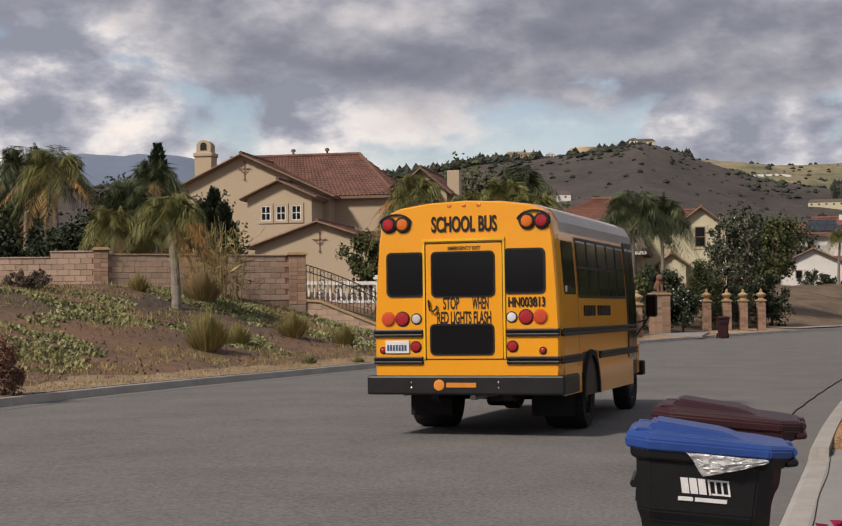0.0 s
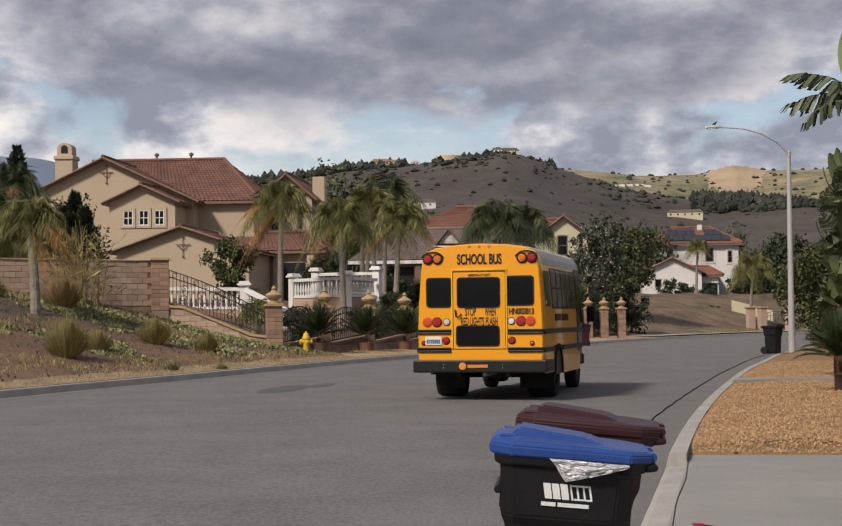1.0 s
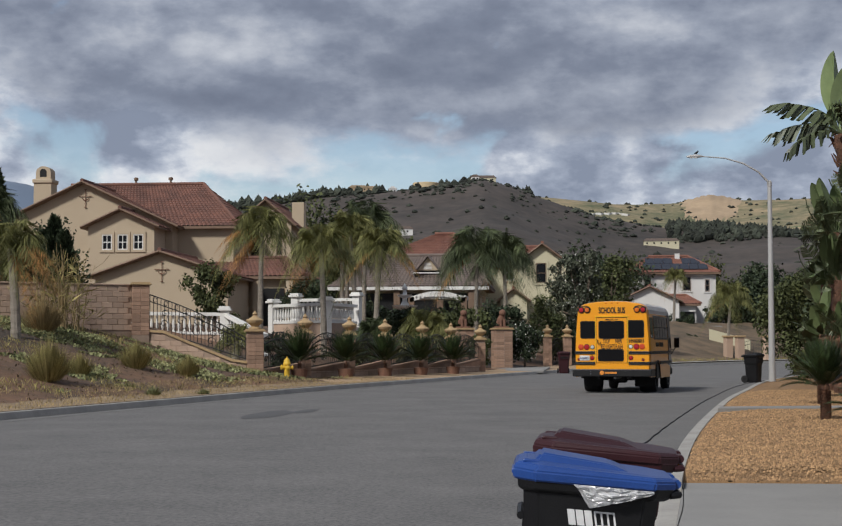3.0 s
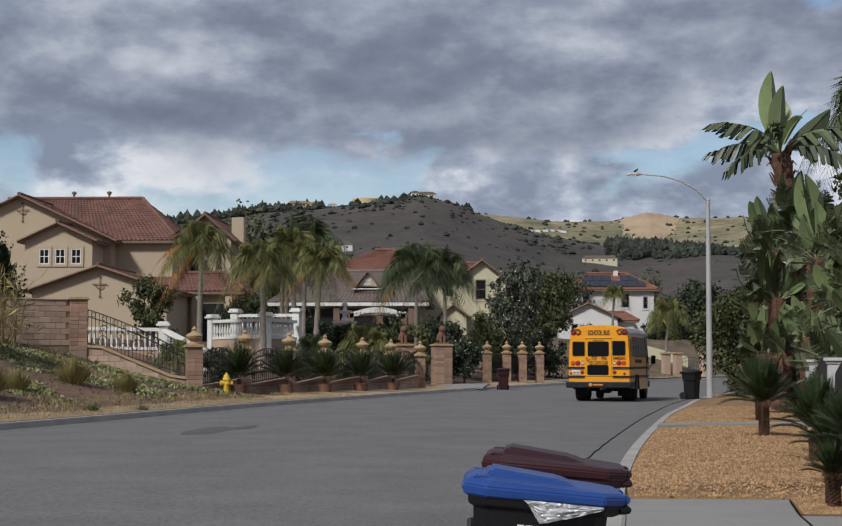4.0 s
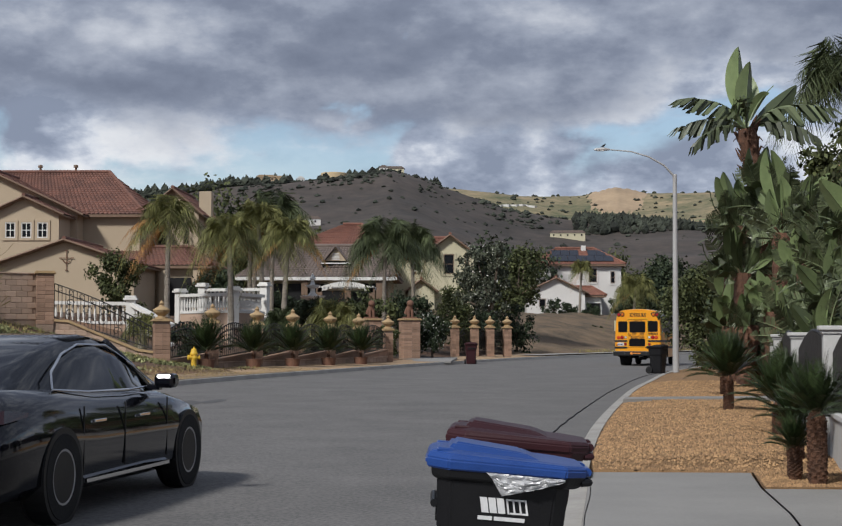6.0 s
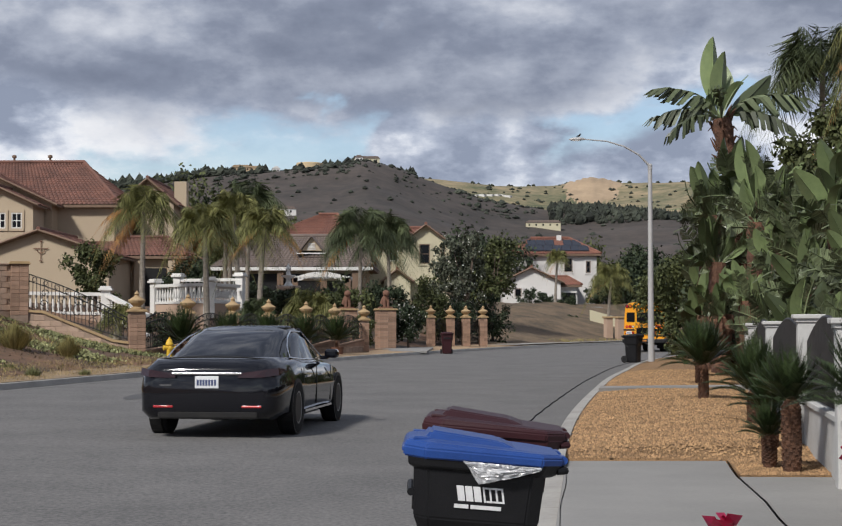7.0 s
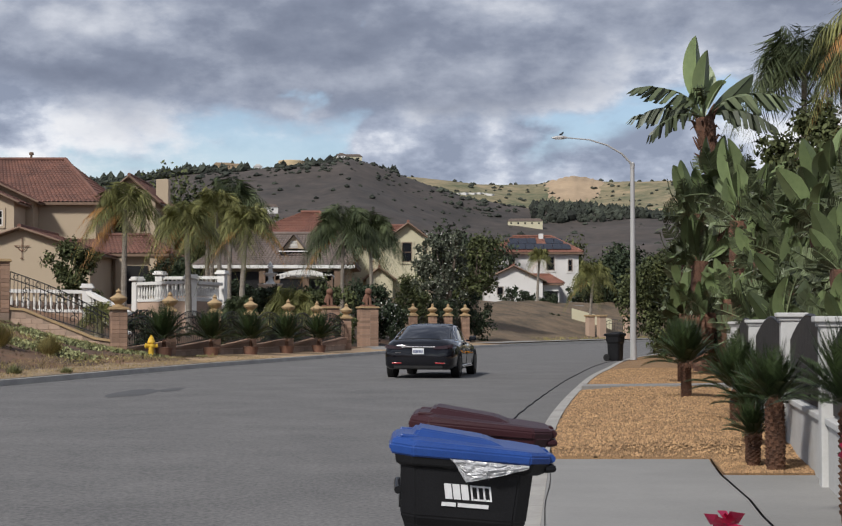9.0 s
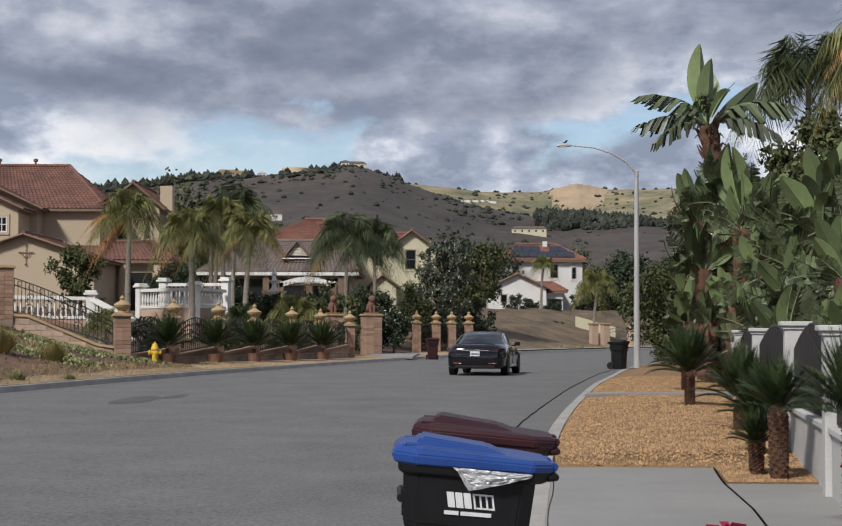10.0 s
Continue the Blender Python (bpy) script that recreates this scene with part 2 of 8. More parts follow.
M = dict(
    asphalt=mat("asphalt", (0.188, 0.180, 0.172), (0.078, 0.076, 0.075), 0.88, scale=0.6, fine=26, bump=0.9, spread=1.25, dist=0.012, fw=2.6),
    tar=mat("tar", (0.03, 0.03, 0.032), rough=0.7, bump=0.3),
    patch=mat("road stain", (0.088, 0.087, 0.088), (0.072, 0.071, 0.072), 0.85, scale=1.5, bump=0.3),
    concrete=mat("concrete", (0.285, 0.275, 0.26), (0.205, 0.20, 0.19), 0.85, scale=0.7, fine=25, bump=0.25, spread=0.7),
    gutter=mat("worn gutter", (0.170, 0.163, 0.155), (0.098, 0.095, 0.092), 0.88, scale=0.8, fine=24, bump=0.6, spread=1.1, dist=0.01, fw=1.6),
    kerb=mat("kerb concrete", (0.42, 0.40, 0.365), (0.24, 0.228, 0.21), 0.9, scale=1.2, fine=20, bump=0.3, spread=0.8),
    ground=mat("dry earth", (0.190, 0.102, 0.056), (0.044, 0.034, 0.024), 0.95, scale=0.20, fine=4, bump=0.8, spread=0.42, dist=0.05),
    # Darker than palegravel: shade over the roadside bed is in this tan.
    gravel=mat("tan gravel", (0.34, 0.205, 0.098), (0.17, 0.098, 0.046), 0.9, scale=2.0, fine=45, bump=1.0, spread=0.8, dist=0.03),
    palegravel=mat("pale tan gravel", (0.44, 0.31, 0.19), (0.28, 0.19, 0.11), 0.9, scale=1.2, fine=14, bump=0.6, spread=0.8, dist=0.02),
    stone=mat("gravel stones", (0.36, 0.222, 0.108), (0.22, 0.13, 0.064), 0.85, scale=3, fine=30, island=0.42),
    drygrass=mat("dry grass", (0.40, 0.30, 0.16), (0.25, 0.19, 0.09), 0.9, island=0.4, scale=1, spec=0.15),
    straw=mat("trodden straw verge", (0.34, 0.25, 0.155), (0.15, 0.108, 0.065), 0.95, scale=0.8, fine=9, bump=0.6, spread=0.7, dist=0.03),
    ivy=mat("ground cover leaves", (0.30, 0.305, 0.150), (0.125, 0.14, 0.062), 0.7, island=0.55, scale=1, spec=0.2),
    tuft=mat("tuft grass", (0.36, 0.30, 0.125), (0.20, 0.18, 0.070), 0.85, island=0.45, scale=2, spec=0.15),
    stucco=mat("tan stucco", (0.46, 0.375, 0.27), (0.40, 0.32, 0.225), 0.92, scale=0.4, fine=22, bump=0.25, spread=0.8),
    cream=mat("cream stucco", (0.55, 0.51, 0.36), (0.47, 0.43, 0.30), 0.92, scale=0.4, fine=22, bump=0.25, spread=0.8),
    whitewall=mat("white stucco", (0.68, 0.665, 0.64), (0.56, 0.545, 0.52), 0.9, scale=0.4, fine=22, bump=0.2, spread=0.8),
    # White stucco toned down; the plants' shade on the fence is in this colour.
    fencewhite=mat("shade-darkened white fence stucco", (0.52, 0.515, 0.50), (0.38, 0.375, 0.36), 0.9, scale=1.6, fine=22, bump=0.3, spread=0.7),
    whitepaint=mat("white paint", (0.74, 0.73, 0.70), (0.60, 0.585, 0.55), 0.6, scale=2.0, fine=20, bump=0.15, spread=0.8),
    trim=mat("brown trim", (0.20, 0.13, 0.085), (0.14, 0.09, 0.06), 0.7),
    roof=mat("clay roof tile", (0.20, 0.092, 0.066), (0.105, 0.052, 0.040), 0.85, scale=0.9, fine=5, bump=0.4, spread=0.5, island=0.0),
    roofred=mat("red roof tile", (0.25, 0.11, 0.075), (0.145, 0.066, 0.048), 0.85, scale=0.9, fine=5, bump=0.4, spread=0.5),
    roofgrey=mat("grey brown roof tile", (0.20, 0.155, 0.13), (0.12, 0.095, 0.085), 0.85, scale=0.9, fine=5, bump=0.4, spread=0.55),
    glassdark=mat("dark window glass", (0.008, 0.0085, 0.010), rough=0.08, scale=1, spec=0.22),
    iron=mat("black iron", (0.014, 0.014, 0.015), (0.03, 0.028, 0.026), 0.5, metal=0.3),
    brick=mat("wall block", (0.46, 0.335, 0.255), (0.36, 0.255, 0.185), 0.95, scale=0.8, fine=18, bump=0.5, rand=0.16, spread=0.7),
    pillarbrick=mat("brown pillar block", (0.335, 0.215, 0.150), (0.225, 0.142, 0.098), 0.95, scale=1.5, fine=18, bump=0.5, rand=0.24, spread=0.7),
    mortar=mat("mortar", (0.33, 0.245, 0.185), (0.25, 0.18, 0.135), 0.95, scale=2, bump=0.3),
    sandcap=mat("sandstone cap", (0.42, 0.30, 0.16), (0.30, 0.205, 0.11), 0.9, scale=3, bump=0.4),
    bark=mat("bark", (0.20, 0.155, 0.115), (0.09, 0.07, 0.055), 0.95, scale=4, fine=25, bump=1.0, spread=0.7, stretch=(1, 1, 3), dist=0.04),
    bark2=mat("palm bark", (0.36, 0.32, 0.265), (0.19, 0.16, 0.13), 0.95, scale=2, fine=18, bump=1.0, spread=0.7, stretch=(1, 1, 4), dist=0.04),
    sagobark=mat("sago trunk", (0.150, 0.070, 0.038), (0.060, 0.030, 0.018), 0.95, scale=9, fine=50, bump=1.0, dist=0.03),
    bopbark=mat("fibrous trunk", (0.17, 0.085, 0.05), (0.07, 0.036, 0.024), 0.95, scale=4, fine=22, bump=1.0, dist=0.05),
    palm=mat("palm frond", (0.185, 0.180, 0.060), (0.085, 0.092, 0.034), 0.6, island=0.55, scale=1, spec=0.2),
    palmdark=mat("dark palm frond", (0.085, 0.102, 0.045), (0.040, 0.054, 0.027), 0.6, island=0.5, scale=1, spec=0.2),
    palmdead=mat("dead palm frond", (0.40, 0.20, 0.055), (0.22, 0.115, 0.04), 0.8, island=0.4, scale=1),
    sago=mat("sago leaf", (0.046, 0.066, 0.024), (0.020, 0.034, 0.013), 0.45, island=0.5, scale=2, spec=0.2),
    screen=mat("dark screen sheet", (0.045, 0.040, 0.038), (0.025, 0.023, 0.022), 0.7, scale=6, fine=40, bump=0.4, spec=0.2),
    bop=mat("broad leaf", (0.145, 0.185, 0.080), (0.066, 0.094, 0.042), 0.42, rand=0.65, scale=1.2, fine=9, spread=0.6, bump=0.4, spec=0.45),
    bopsplit=mat("torn broad leaf", (0.155, 0.182, 0.095), (0.072, 0.094, 0.050), 0.42, island=0.4, rand=0.45, scale=1.2, fine=9, spread=0.6, spec=0.45),
    leaf=mat("tree leaf", (0.100, 0.112, 0.044), (0.042, 0.052, 0.024), 0.6, island=0.55, scale=0.6, spec=0.15),
    leafdark=mat("dark tree leaf", (0.052, 0.068, 0.036), (0.024, 0.034, 0.02), 0.6, island=0.55, scale=0.6, spec=0.15),
    leafgrey=mat("grey green leaf", (0.125, 0.135, 0.095), (0.055, 0.065, 0.045), 0.6, island=0.5, scale=0.6, spec=0.15),
    flower=mat("white blossom", (0.75, 0.74, 0.68), rough=0.7, island=0.15),
    pink=mat("magenta bract", (0.55, 0.015, 0.10), (0.42, 0.01, 0.06), 0.6, island=0.3),
    # Scrub tone lowered to hold the cloud shade lying on this slope.
    hill=mat("cloud-shaded scrub hill", (0.088, 0.070, 0.060), (0.026, 0.024, 0.022), 0.95, scale=0.013, fine=0.11, spread=0.75, fw=0.8),
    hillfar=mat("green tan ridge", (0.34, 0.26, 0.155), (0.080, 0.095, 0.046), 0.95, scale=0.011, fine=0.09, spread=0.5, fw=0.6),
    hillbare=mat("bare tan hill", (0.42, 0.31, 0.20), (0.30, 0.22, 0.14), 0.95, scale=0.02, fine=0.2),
    # Distance haze is mixed into the mountain's base colour as blue.
    mountain=mat("haze-tinted far mountain", (0.16, 0.20, 0.27), (0.13, 0.17, 0.235), 0.95, scale=0.003, fine=0.02),
    farleaf=mat("far trees", (0.042, 0.048, 0.034), (0.020, 0.025, 0.018), 0.9, island=0.6, scale=0.05),
    yellow=mat("school bus yellow", (0.80, 0.33, 0.006), (0.76, 0.30, 0.006), 0.32, scale=1.2, fine=8, spread=0.9, coat=0.4),
    yellowedge=mat("bright yellow edge", (0.85, 0.48, 0.01), rough=0.35, coat=0.3),
    black=mat("black paint", (0.010, 0.010, 0.011), (0.016, 0.016, 0.016), 0.45, scale=3, spec=0.3),
    rubber=mat("rubber", (0.014, 0.014, 0.015), (0.024, 0.023, 0.022), 0.85, scale=5, fine=40, bump=0.3, spec=0.25),
    buswhite=mat("white bus roof", (0.82, 0.82, 0.82), (0.72, 0.72, 0.72), 0.4, scale=1),
    redlens=mat("red lens", (0.40, 0.012, 0.02), (0.28, 0.008, 0.012), 0.15, fine=60, bump=0.3, coat=0.5),
    amberlens=mat("amber lens", (0.70, 0.17, 0.01), (0.52, 0.11, 0.006), 0.15, fine=60, bump=0.3, coat=0.5),
    orangelens=mat("orange lens", (0.60, 0.07, 0.02), (0.45, 0.05, 0.015), 0.15, fine=60, bump=0.3, coat=0.5),
    clearlens=mat("clear lens", (0.75, 0.76, 0.74), (0.4, 0.4, 0.4), 0.12, fine=60, bump=0.3, coat=0.5),
    taillens=mat("dark tail lamp lens", (0.028, 0.006, 0.007), (0.016, 0.008, 0.009), 0.08, coat=0.8),
    chrome=mat("chrome", (0.75, 0.75, 0.76), rough=0.1, metal=1.0),
    steel=mat("galvanised steel", (0.46, 0.45, 0.44), (0.36, 0.355, 0.345), 0.55, metal=0.2, scale=1.5, fine=14, stretch=(1, 1, 0.3)),
    alloy=mat("alloy wheel", (0.40, 0.40, 0.41), rough=0.35, metal=0.4),
    carblack=mat("black car paint", (0.0035, 0.004, 0.0065), (0.0045, 0.0045, 0.007), 0.09, scale=1, coat=0.5, spec=0.35),
    carglass=mat("tinted glass", (0.006, 0.007, 0.010), rough=0.04, spec=0.45),
    platewhite=mat("plate white", (0.72, 0.73, 0.74), rough=0.5),
    plateblue=mat("plate characters", (0.05, 0.07, 0.16), rough=0.5),
    orange=mat("orange mark", (0.75, 0.26, 0.03), rough=0.5),
    binblack=mat("black bin plastic", (0.006, 0.006, 0.007), (0.010, 0.010, 0.011), 0.45, scale=4, fine=90, bump=0.15, spec=0.25),
    binblue=mat("blue bin lid", (0.018, 0.062, 0.250), (0.012, 0.044, 0.190), 0.36, scale=3, fine=90, bump=0.12, spec=0.4),
    binmaroon=mat("maroon bin plastic", (0.040, 0.011, 0.014), (0.030, 0.009, 0.011), 0.45, scale=3, fine=90, bump=0.12, spec=0.3),
    foil=mat("silver foil", (0.92, 0.92, 0.92), (0.78, 0.78, 0.79), 0.34, metal=0.25, scale=9, fine=25, bump=0.35, dist=0.012),
    white=mat("white print", (0.80, 0.80, 0.80), rough=0.6),
    hydrant=mat("yellow hydrant paint", (0.72, 0.47, 0.04), (0.55, 0.34, 0.03), 0.5, scale=6, bump=0.2),
    solar=mat("solar cells", (0.012, 0.014, 0.022), rough=0.25),
    bird=mat("black feathers", (0.01, 0.01, 0.011), rough=0.7),
    bankdirt=mat("bare bank earth", (0.185, 0.128, 0.078), (0.070, 0.054, 0.034), 0.95, scale=0.5, fine=4, bump=0.9, dist=0.08, spread=0.45),
    statuewhite=mat("white cast stone", (0.78, 0.77, 0.74), rough=0.7),
    terracotta=mat("terracotta stone", (0.22, 0.11, 0.07), (0.13, 0.07, 0.05), 0.9, scale=5, bump=0.5),
    tankpaint=mat("beige tank paint", (0.55, 0.43, 0.26), (0.48, 0.37, 0.22), 0.8, scale=0.05),
)


# ---- mesh helpers ----
def part(name, bm, material, parent=None, label="", smooth=False):
    me = bpy.data.meshes.new(name)
    bm.to_mesh(me)
    bm.free()
    if smooth:
        for p in me.polygons:
            p.use_smooth = True
    return link(name, me, material, parent, label)


def link(name, me, material, parent=None, label=""):
    for mm in (material if isinstance(material, (list, tuple)) else [material]):
        if mm.name not in [x.name for x in me.materials if x]:
            me.materials.append(mm)
    ob = new(name, me)
    if parent is not None:
        ob.parent = parent
    if label:
        tagged(ob, label)
    return ob


def thing(name, x, y, z, rz=0, label="", category="", group="", kind=""):
    ob = new(name)
    ob.matrix_basis = pose(x, y, z, 0, 0, rz)
    return tagged(ob, label, category, group, kind)


def raw(name, verts, faces, material, parent=None, label="", smooth=False):
    me = bpy.data.meshes.new(name)
    me.from_pydata(verts, [], faces)
    me.update()
    if smooth:
        for p in me.polygons:
            p.use_smooth = True
    return link(name, me, material, parent, label)


def box(bm, x0, x1, y0, y1, z0, z1, bevel=0.0, m=None):
    g = bmesh.ops.create_cube(bm, size=1.0)
    vs = g["verts"]
    for v in vs:
        v.co = Vector((x0 + (v.co.x + 0.5) * (x1 - x0), y0 + (v.co.y + 0.5) * (y1 - y0), z0 + (v.co.z + 0.5) * (z1 - z0)))
    if bevel:
        es = list({e for v in vs for e in v.link_edges})
        r = bmesh.ops.bevel(bm, geom=es, offset=bevel, segments=2, affect="EDGES", profile=0.5)
        vs = list({v for f in r["faces"] for v in f.verts} | {v for v in vs if v.is_valid})
    if m is not None:
        bmesh.ops.transform(bm, matrix=m, verts=[v for v in vs if v.is_valid])
    return bm


def boxbm(*a, **k):
    return box(bmesh.new(), *a, **k)


def revolve(bm, profile, seg=16, m=None):
    """profile: (radius, z) from the bottom up."""
    rings = []
    for r, z in profile:
        rings.append([bm.verts.new((r * math.cos(2 * math.pi * i / seg), r * math.sin(2 * math.pi * i / seg), z)) for i in range(seg)])
    for a, b in zip(rings, rings[1:]):
        for i in range(seg):
            bm.faces.new((a[i], a[(i + 1) % seg], b[(i + 1) % seg], b[i]))
    bm.faces.new(rings[0][::-1])
    bm.faces.new(rings[-1])
    if m is not None:
        bmesh.ops.transform(bm, matrix=m, verts=[v for r in rings for v in r])
    return bm


def tube(bm, pts, radii, seg=8):
    rings = []
    pts = [Vector(p) for p in pts]
    for i, p in enumerate(pts):
        d = (pts[min(i + 1, len(pts) - 1)] - pts[max(i - 1, 0)]).normalized()
        a = d.cross(Vector((0, 0, 1)) if abs(d.z) < 0.95 else Vector((1, 0, 0))).normalized()
        b = d.cross(a)
        r = radii[i] if isinstance(radii, (list, tuple)) else radii
        rings.append([bm.verts.new(p + r * (math.cos(2 * math.pi * k / seg) * a + math.sin(2 * math.pi * k / seg) * b)) for k in range(seg)])
    for a, b in zip(rings, rings[1:]):
        for k in range(seg):
            bm.faces.new((a[k], b[k], b[(k + 1) % seg], a[(k + 1) % seg]))
    bm.faces.new(rings[0])
    bm.faces.new(rings[-1][::-1])
    return bm


def prism(bm, outline, y0, y1, m=None):
    """An outline in (x, z), pushed from y0 to y1."""
    a = [bm.verts.new((x, y0, z)) for x, z in outline]
    b = [bm.verts.new((x, y1, z)) for x, z in outline]
    n = len(a)
    bm.faces.new(a)
    bm.faces.new(b[::-1])
    for i in range(n):
        bm.faces.new((a[i], b[i], b[(i + 1) % n], a[(i + 1) % n]))
    bmesh.ops.recalc_face_normals(bm, faces=bm.faces[:])
    if m is not None:
        bmesh.ops.transform(bm, matrix=m, verts=a + b)
    return bm


def loft(bm, sections):
    """sections: (y, half outline of (x, z) from the bottom middle to the top middle), mirrored."""
    rings = []
    for y, half in sections:
        full = [(x, z) for x, z in half] + [(-x, z) for x, z in half[::-1] if x > 1e-4]
        rings.append([bm.verts.new((x, y, z)) for x, z in full])
    n = len(rings[0])
    for a, b in zip(rings, rings[1:]):
        for i in range(n):
            bm.faces.new((a[i], a[(i + 1) % n], b[(i + 1) % n], b[i]))
    bm.faces.new(rings[0][::-1])
    bm.faces.new(rings[-1])
    bmesh.ops.recalc_face_normals(bm, faces=bm.faces[:])
    return bm


def words(text, height, width, material, parent, m, name="lettering"):
    """Letters of that height and total width, facing local -y of m, centred."""
    cu = bpy.data.curves.new("text", "FONT")
    cu.body, cu.size, cu.extrude, cu.offset = text, 1.0, 0.004, 0.026
    cu.align_x = "CENTER"
    tmp = bpy.data.objects.new("text", cu)
    me = bpy.data.meshes.new_from_object(tmp)
    bpy.data.objects.remove(tmp)
    xs = [v.co.x for v in me.vertices]
    ys = [v.co.y for v in me.vertices]
    sx, sy = width / (max(xs) - min(xs)), height / (max(ys) - min(ys))
    cx, cy = (max(xs) + min(xs)) / 2, (max(ys) + min(ys)) / 2
    for v in me.vertices:
        v.co = m @ Vector(((v.co.x - cx) * sx, -v.co.z, (v.co.y - cy) * sy))
    return link(name, me, material, parent)


def slab(bm, a, b, c, d, t=0.12):
    a, b, c, d = (Vector(v) for v in (a, b, c, d))
    dn = Vector((0, 0, -t))
    v = [bm.verts.new(p) for p in (a, b, c, d, a + dn, b + dn, c + dn, d + dn)]
    for f in ((0, 1, 2, 3), (7, 6, 5, 4), (0, 4, 5, 1), (1, 5, 6, 2), (2, 6, 7, 3), (3, 7, 4, 0)):
        bm.faces.new([v[k] for k in f])


def lerp_at(table, t):
    ts = [r[0] for r in table]
    return float(np.interp(t, ts, [r[1] for r in table]))


def smooth(a, b, x):
    t = min(1.0, max(0.0, (x - a) / (b - a)))
    return t * t * (3 - 2 * t)


# ---- ground, road, kerbs ----
KL = [(-320, -40.0), (-40, -17.0), (0, -13.1), (14, -12.05), (23.7, -11.45), (27, -11.15), (30, -10.75), (33, -10.2), (36, -9.6), (41, -8.85), (46, -7.95), (51.5, -7.0), (56.5, -5.8), (64, -4.2), (73, -2.05), (82, 0.2), (95, 3.8), (106, 7.6), (122, 14.4), (143, 27.0), (170, 50.0), (200, 90.0), (330, 300.0)]
KR = [(-320, -32.5), (-40, -4.6), (0, -0.47), (6.4, 0.22), (11, 0.70), (14.8, 1.04), (20, 1.59), (24, 2.09), (29.5, 2.86), (38.7, 4.22), (47, 5.74), (53, 6.75), (60, 8.2), (68, 10.5), (78, 14.0), (90, 18.9), (103, 25.5), (118, 36.0), (140, 58.0), (175, 105.0), (200, 145.0), (330, 380.0)]


def make_curve(tab):
    ys = np.array([r[0] for r in tab], float)
    xs = np.array([r[1] for r in tab], float)
    fy = np.arange(-320, 331, 1.0)
    fx = np.interp(fy, ys, xs)
    k = np.ones(7) / 7
    sm = np.convolve(np.pad(fx, 3, mode="edge"), k, mode="valid")
    sm[:4], sm[-4:] = fx[:4], fx[-4:]
    return lambda y: float(np.interp(y, fy, sm))


kerb_left, kerb_right = make_curve(KL), make_curve(KR)


def height(x, y):
    """The height of the ground outside the kerbs."""
    xl, xr = kerb_left(y), kerb_right(y)
    slope = 0.93 if y < 60 else 0.86 if y < 110 else 0.6
    if x < xl:
        d = (xl - x) * slope
        start = 1.5 + 2.3 * smooth(52, 59, y)
        end = 11.5 + 2 * smooth(50, 60, y)
        rise = 0.5 * smooth(start, end, d) + 0.5 * min(1.0, max(0.0, (d - start) / (end - start)))
        h = 0.14 + 0.08 * smooth(0.3, 2.5, d) + 2.32 * rise + 1.2 * smooth(14, 60, d) * smooth(20, 90, y)
        h += 0.10 * noise.noise((x * 0.35, y * 0.35, 0)) * smooth(2, 5, d) + 0.03 * noise.noise((x * 1.3, y * 1.3, 3)) * smooth(1, 3, d)
        return h
    d = (x - xr) * slope
    flat = 0.03 + 0.12 * smooth(15.8, 16.5, y) if y < 40 else 0.15
    return flat + 0.05 * smooth(4, 10, d)


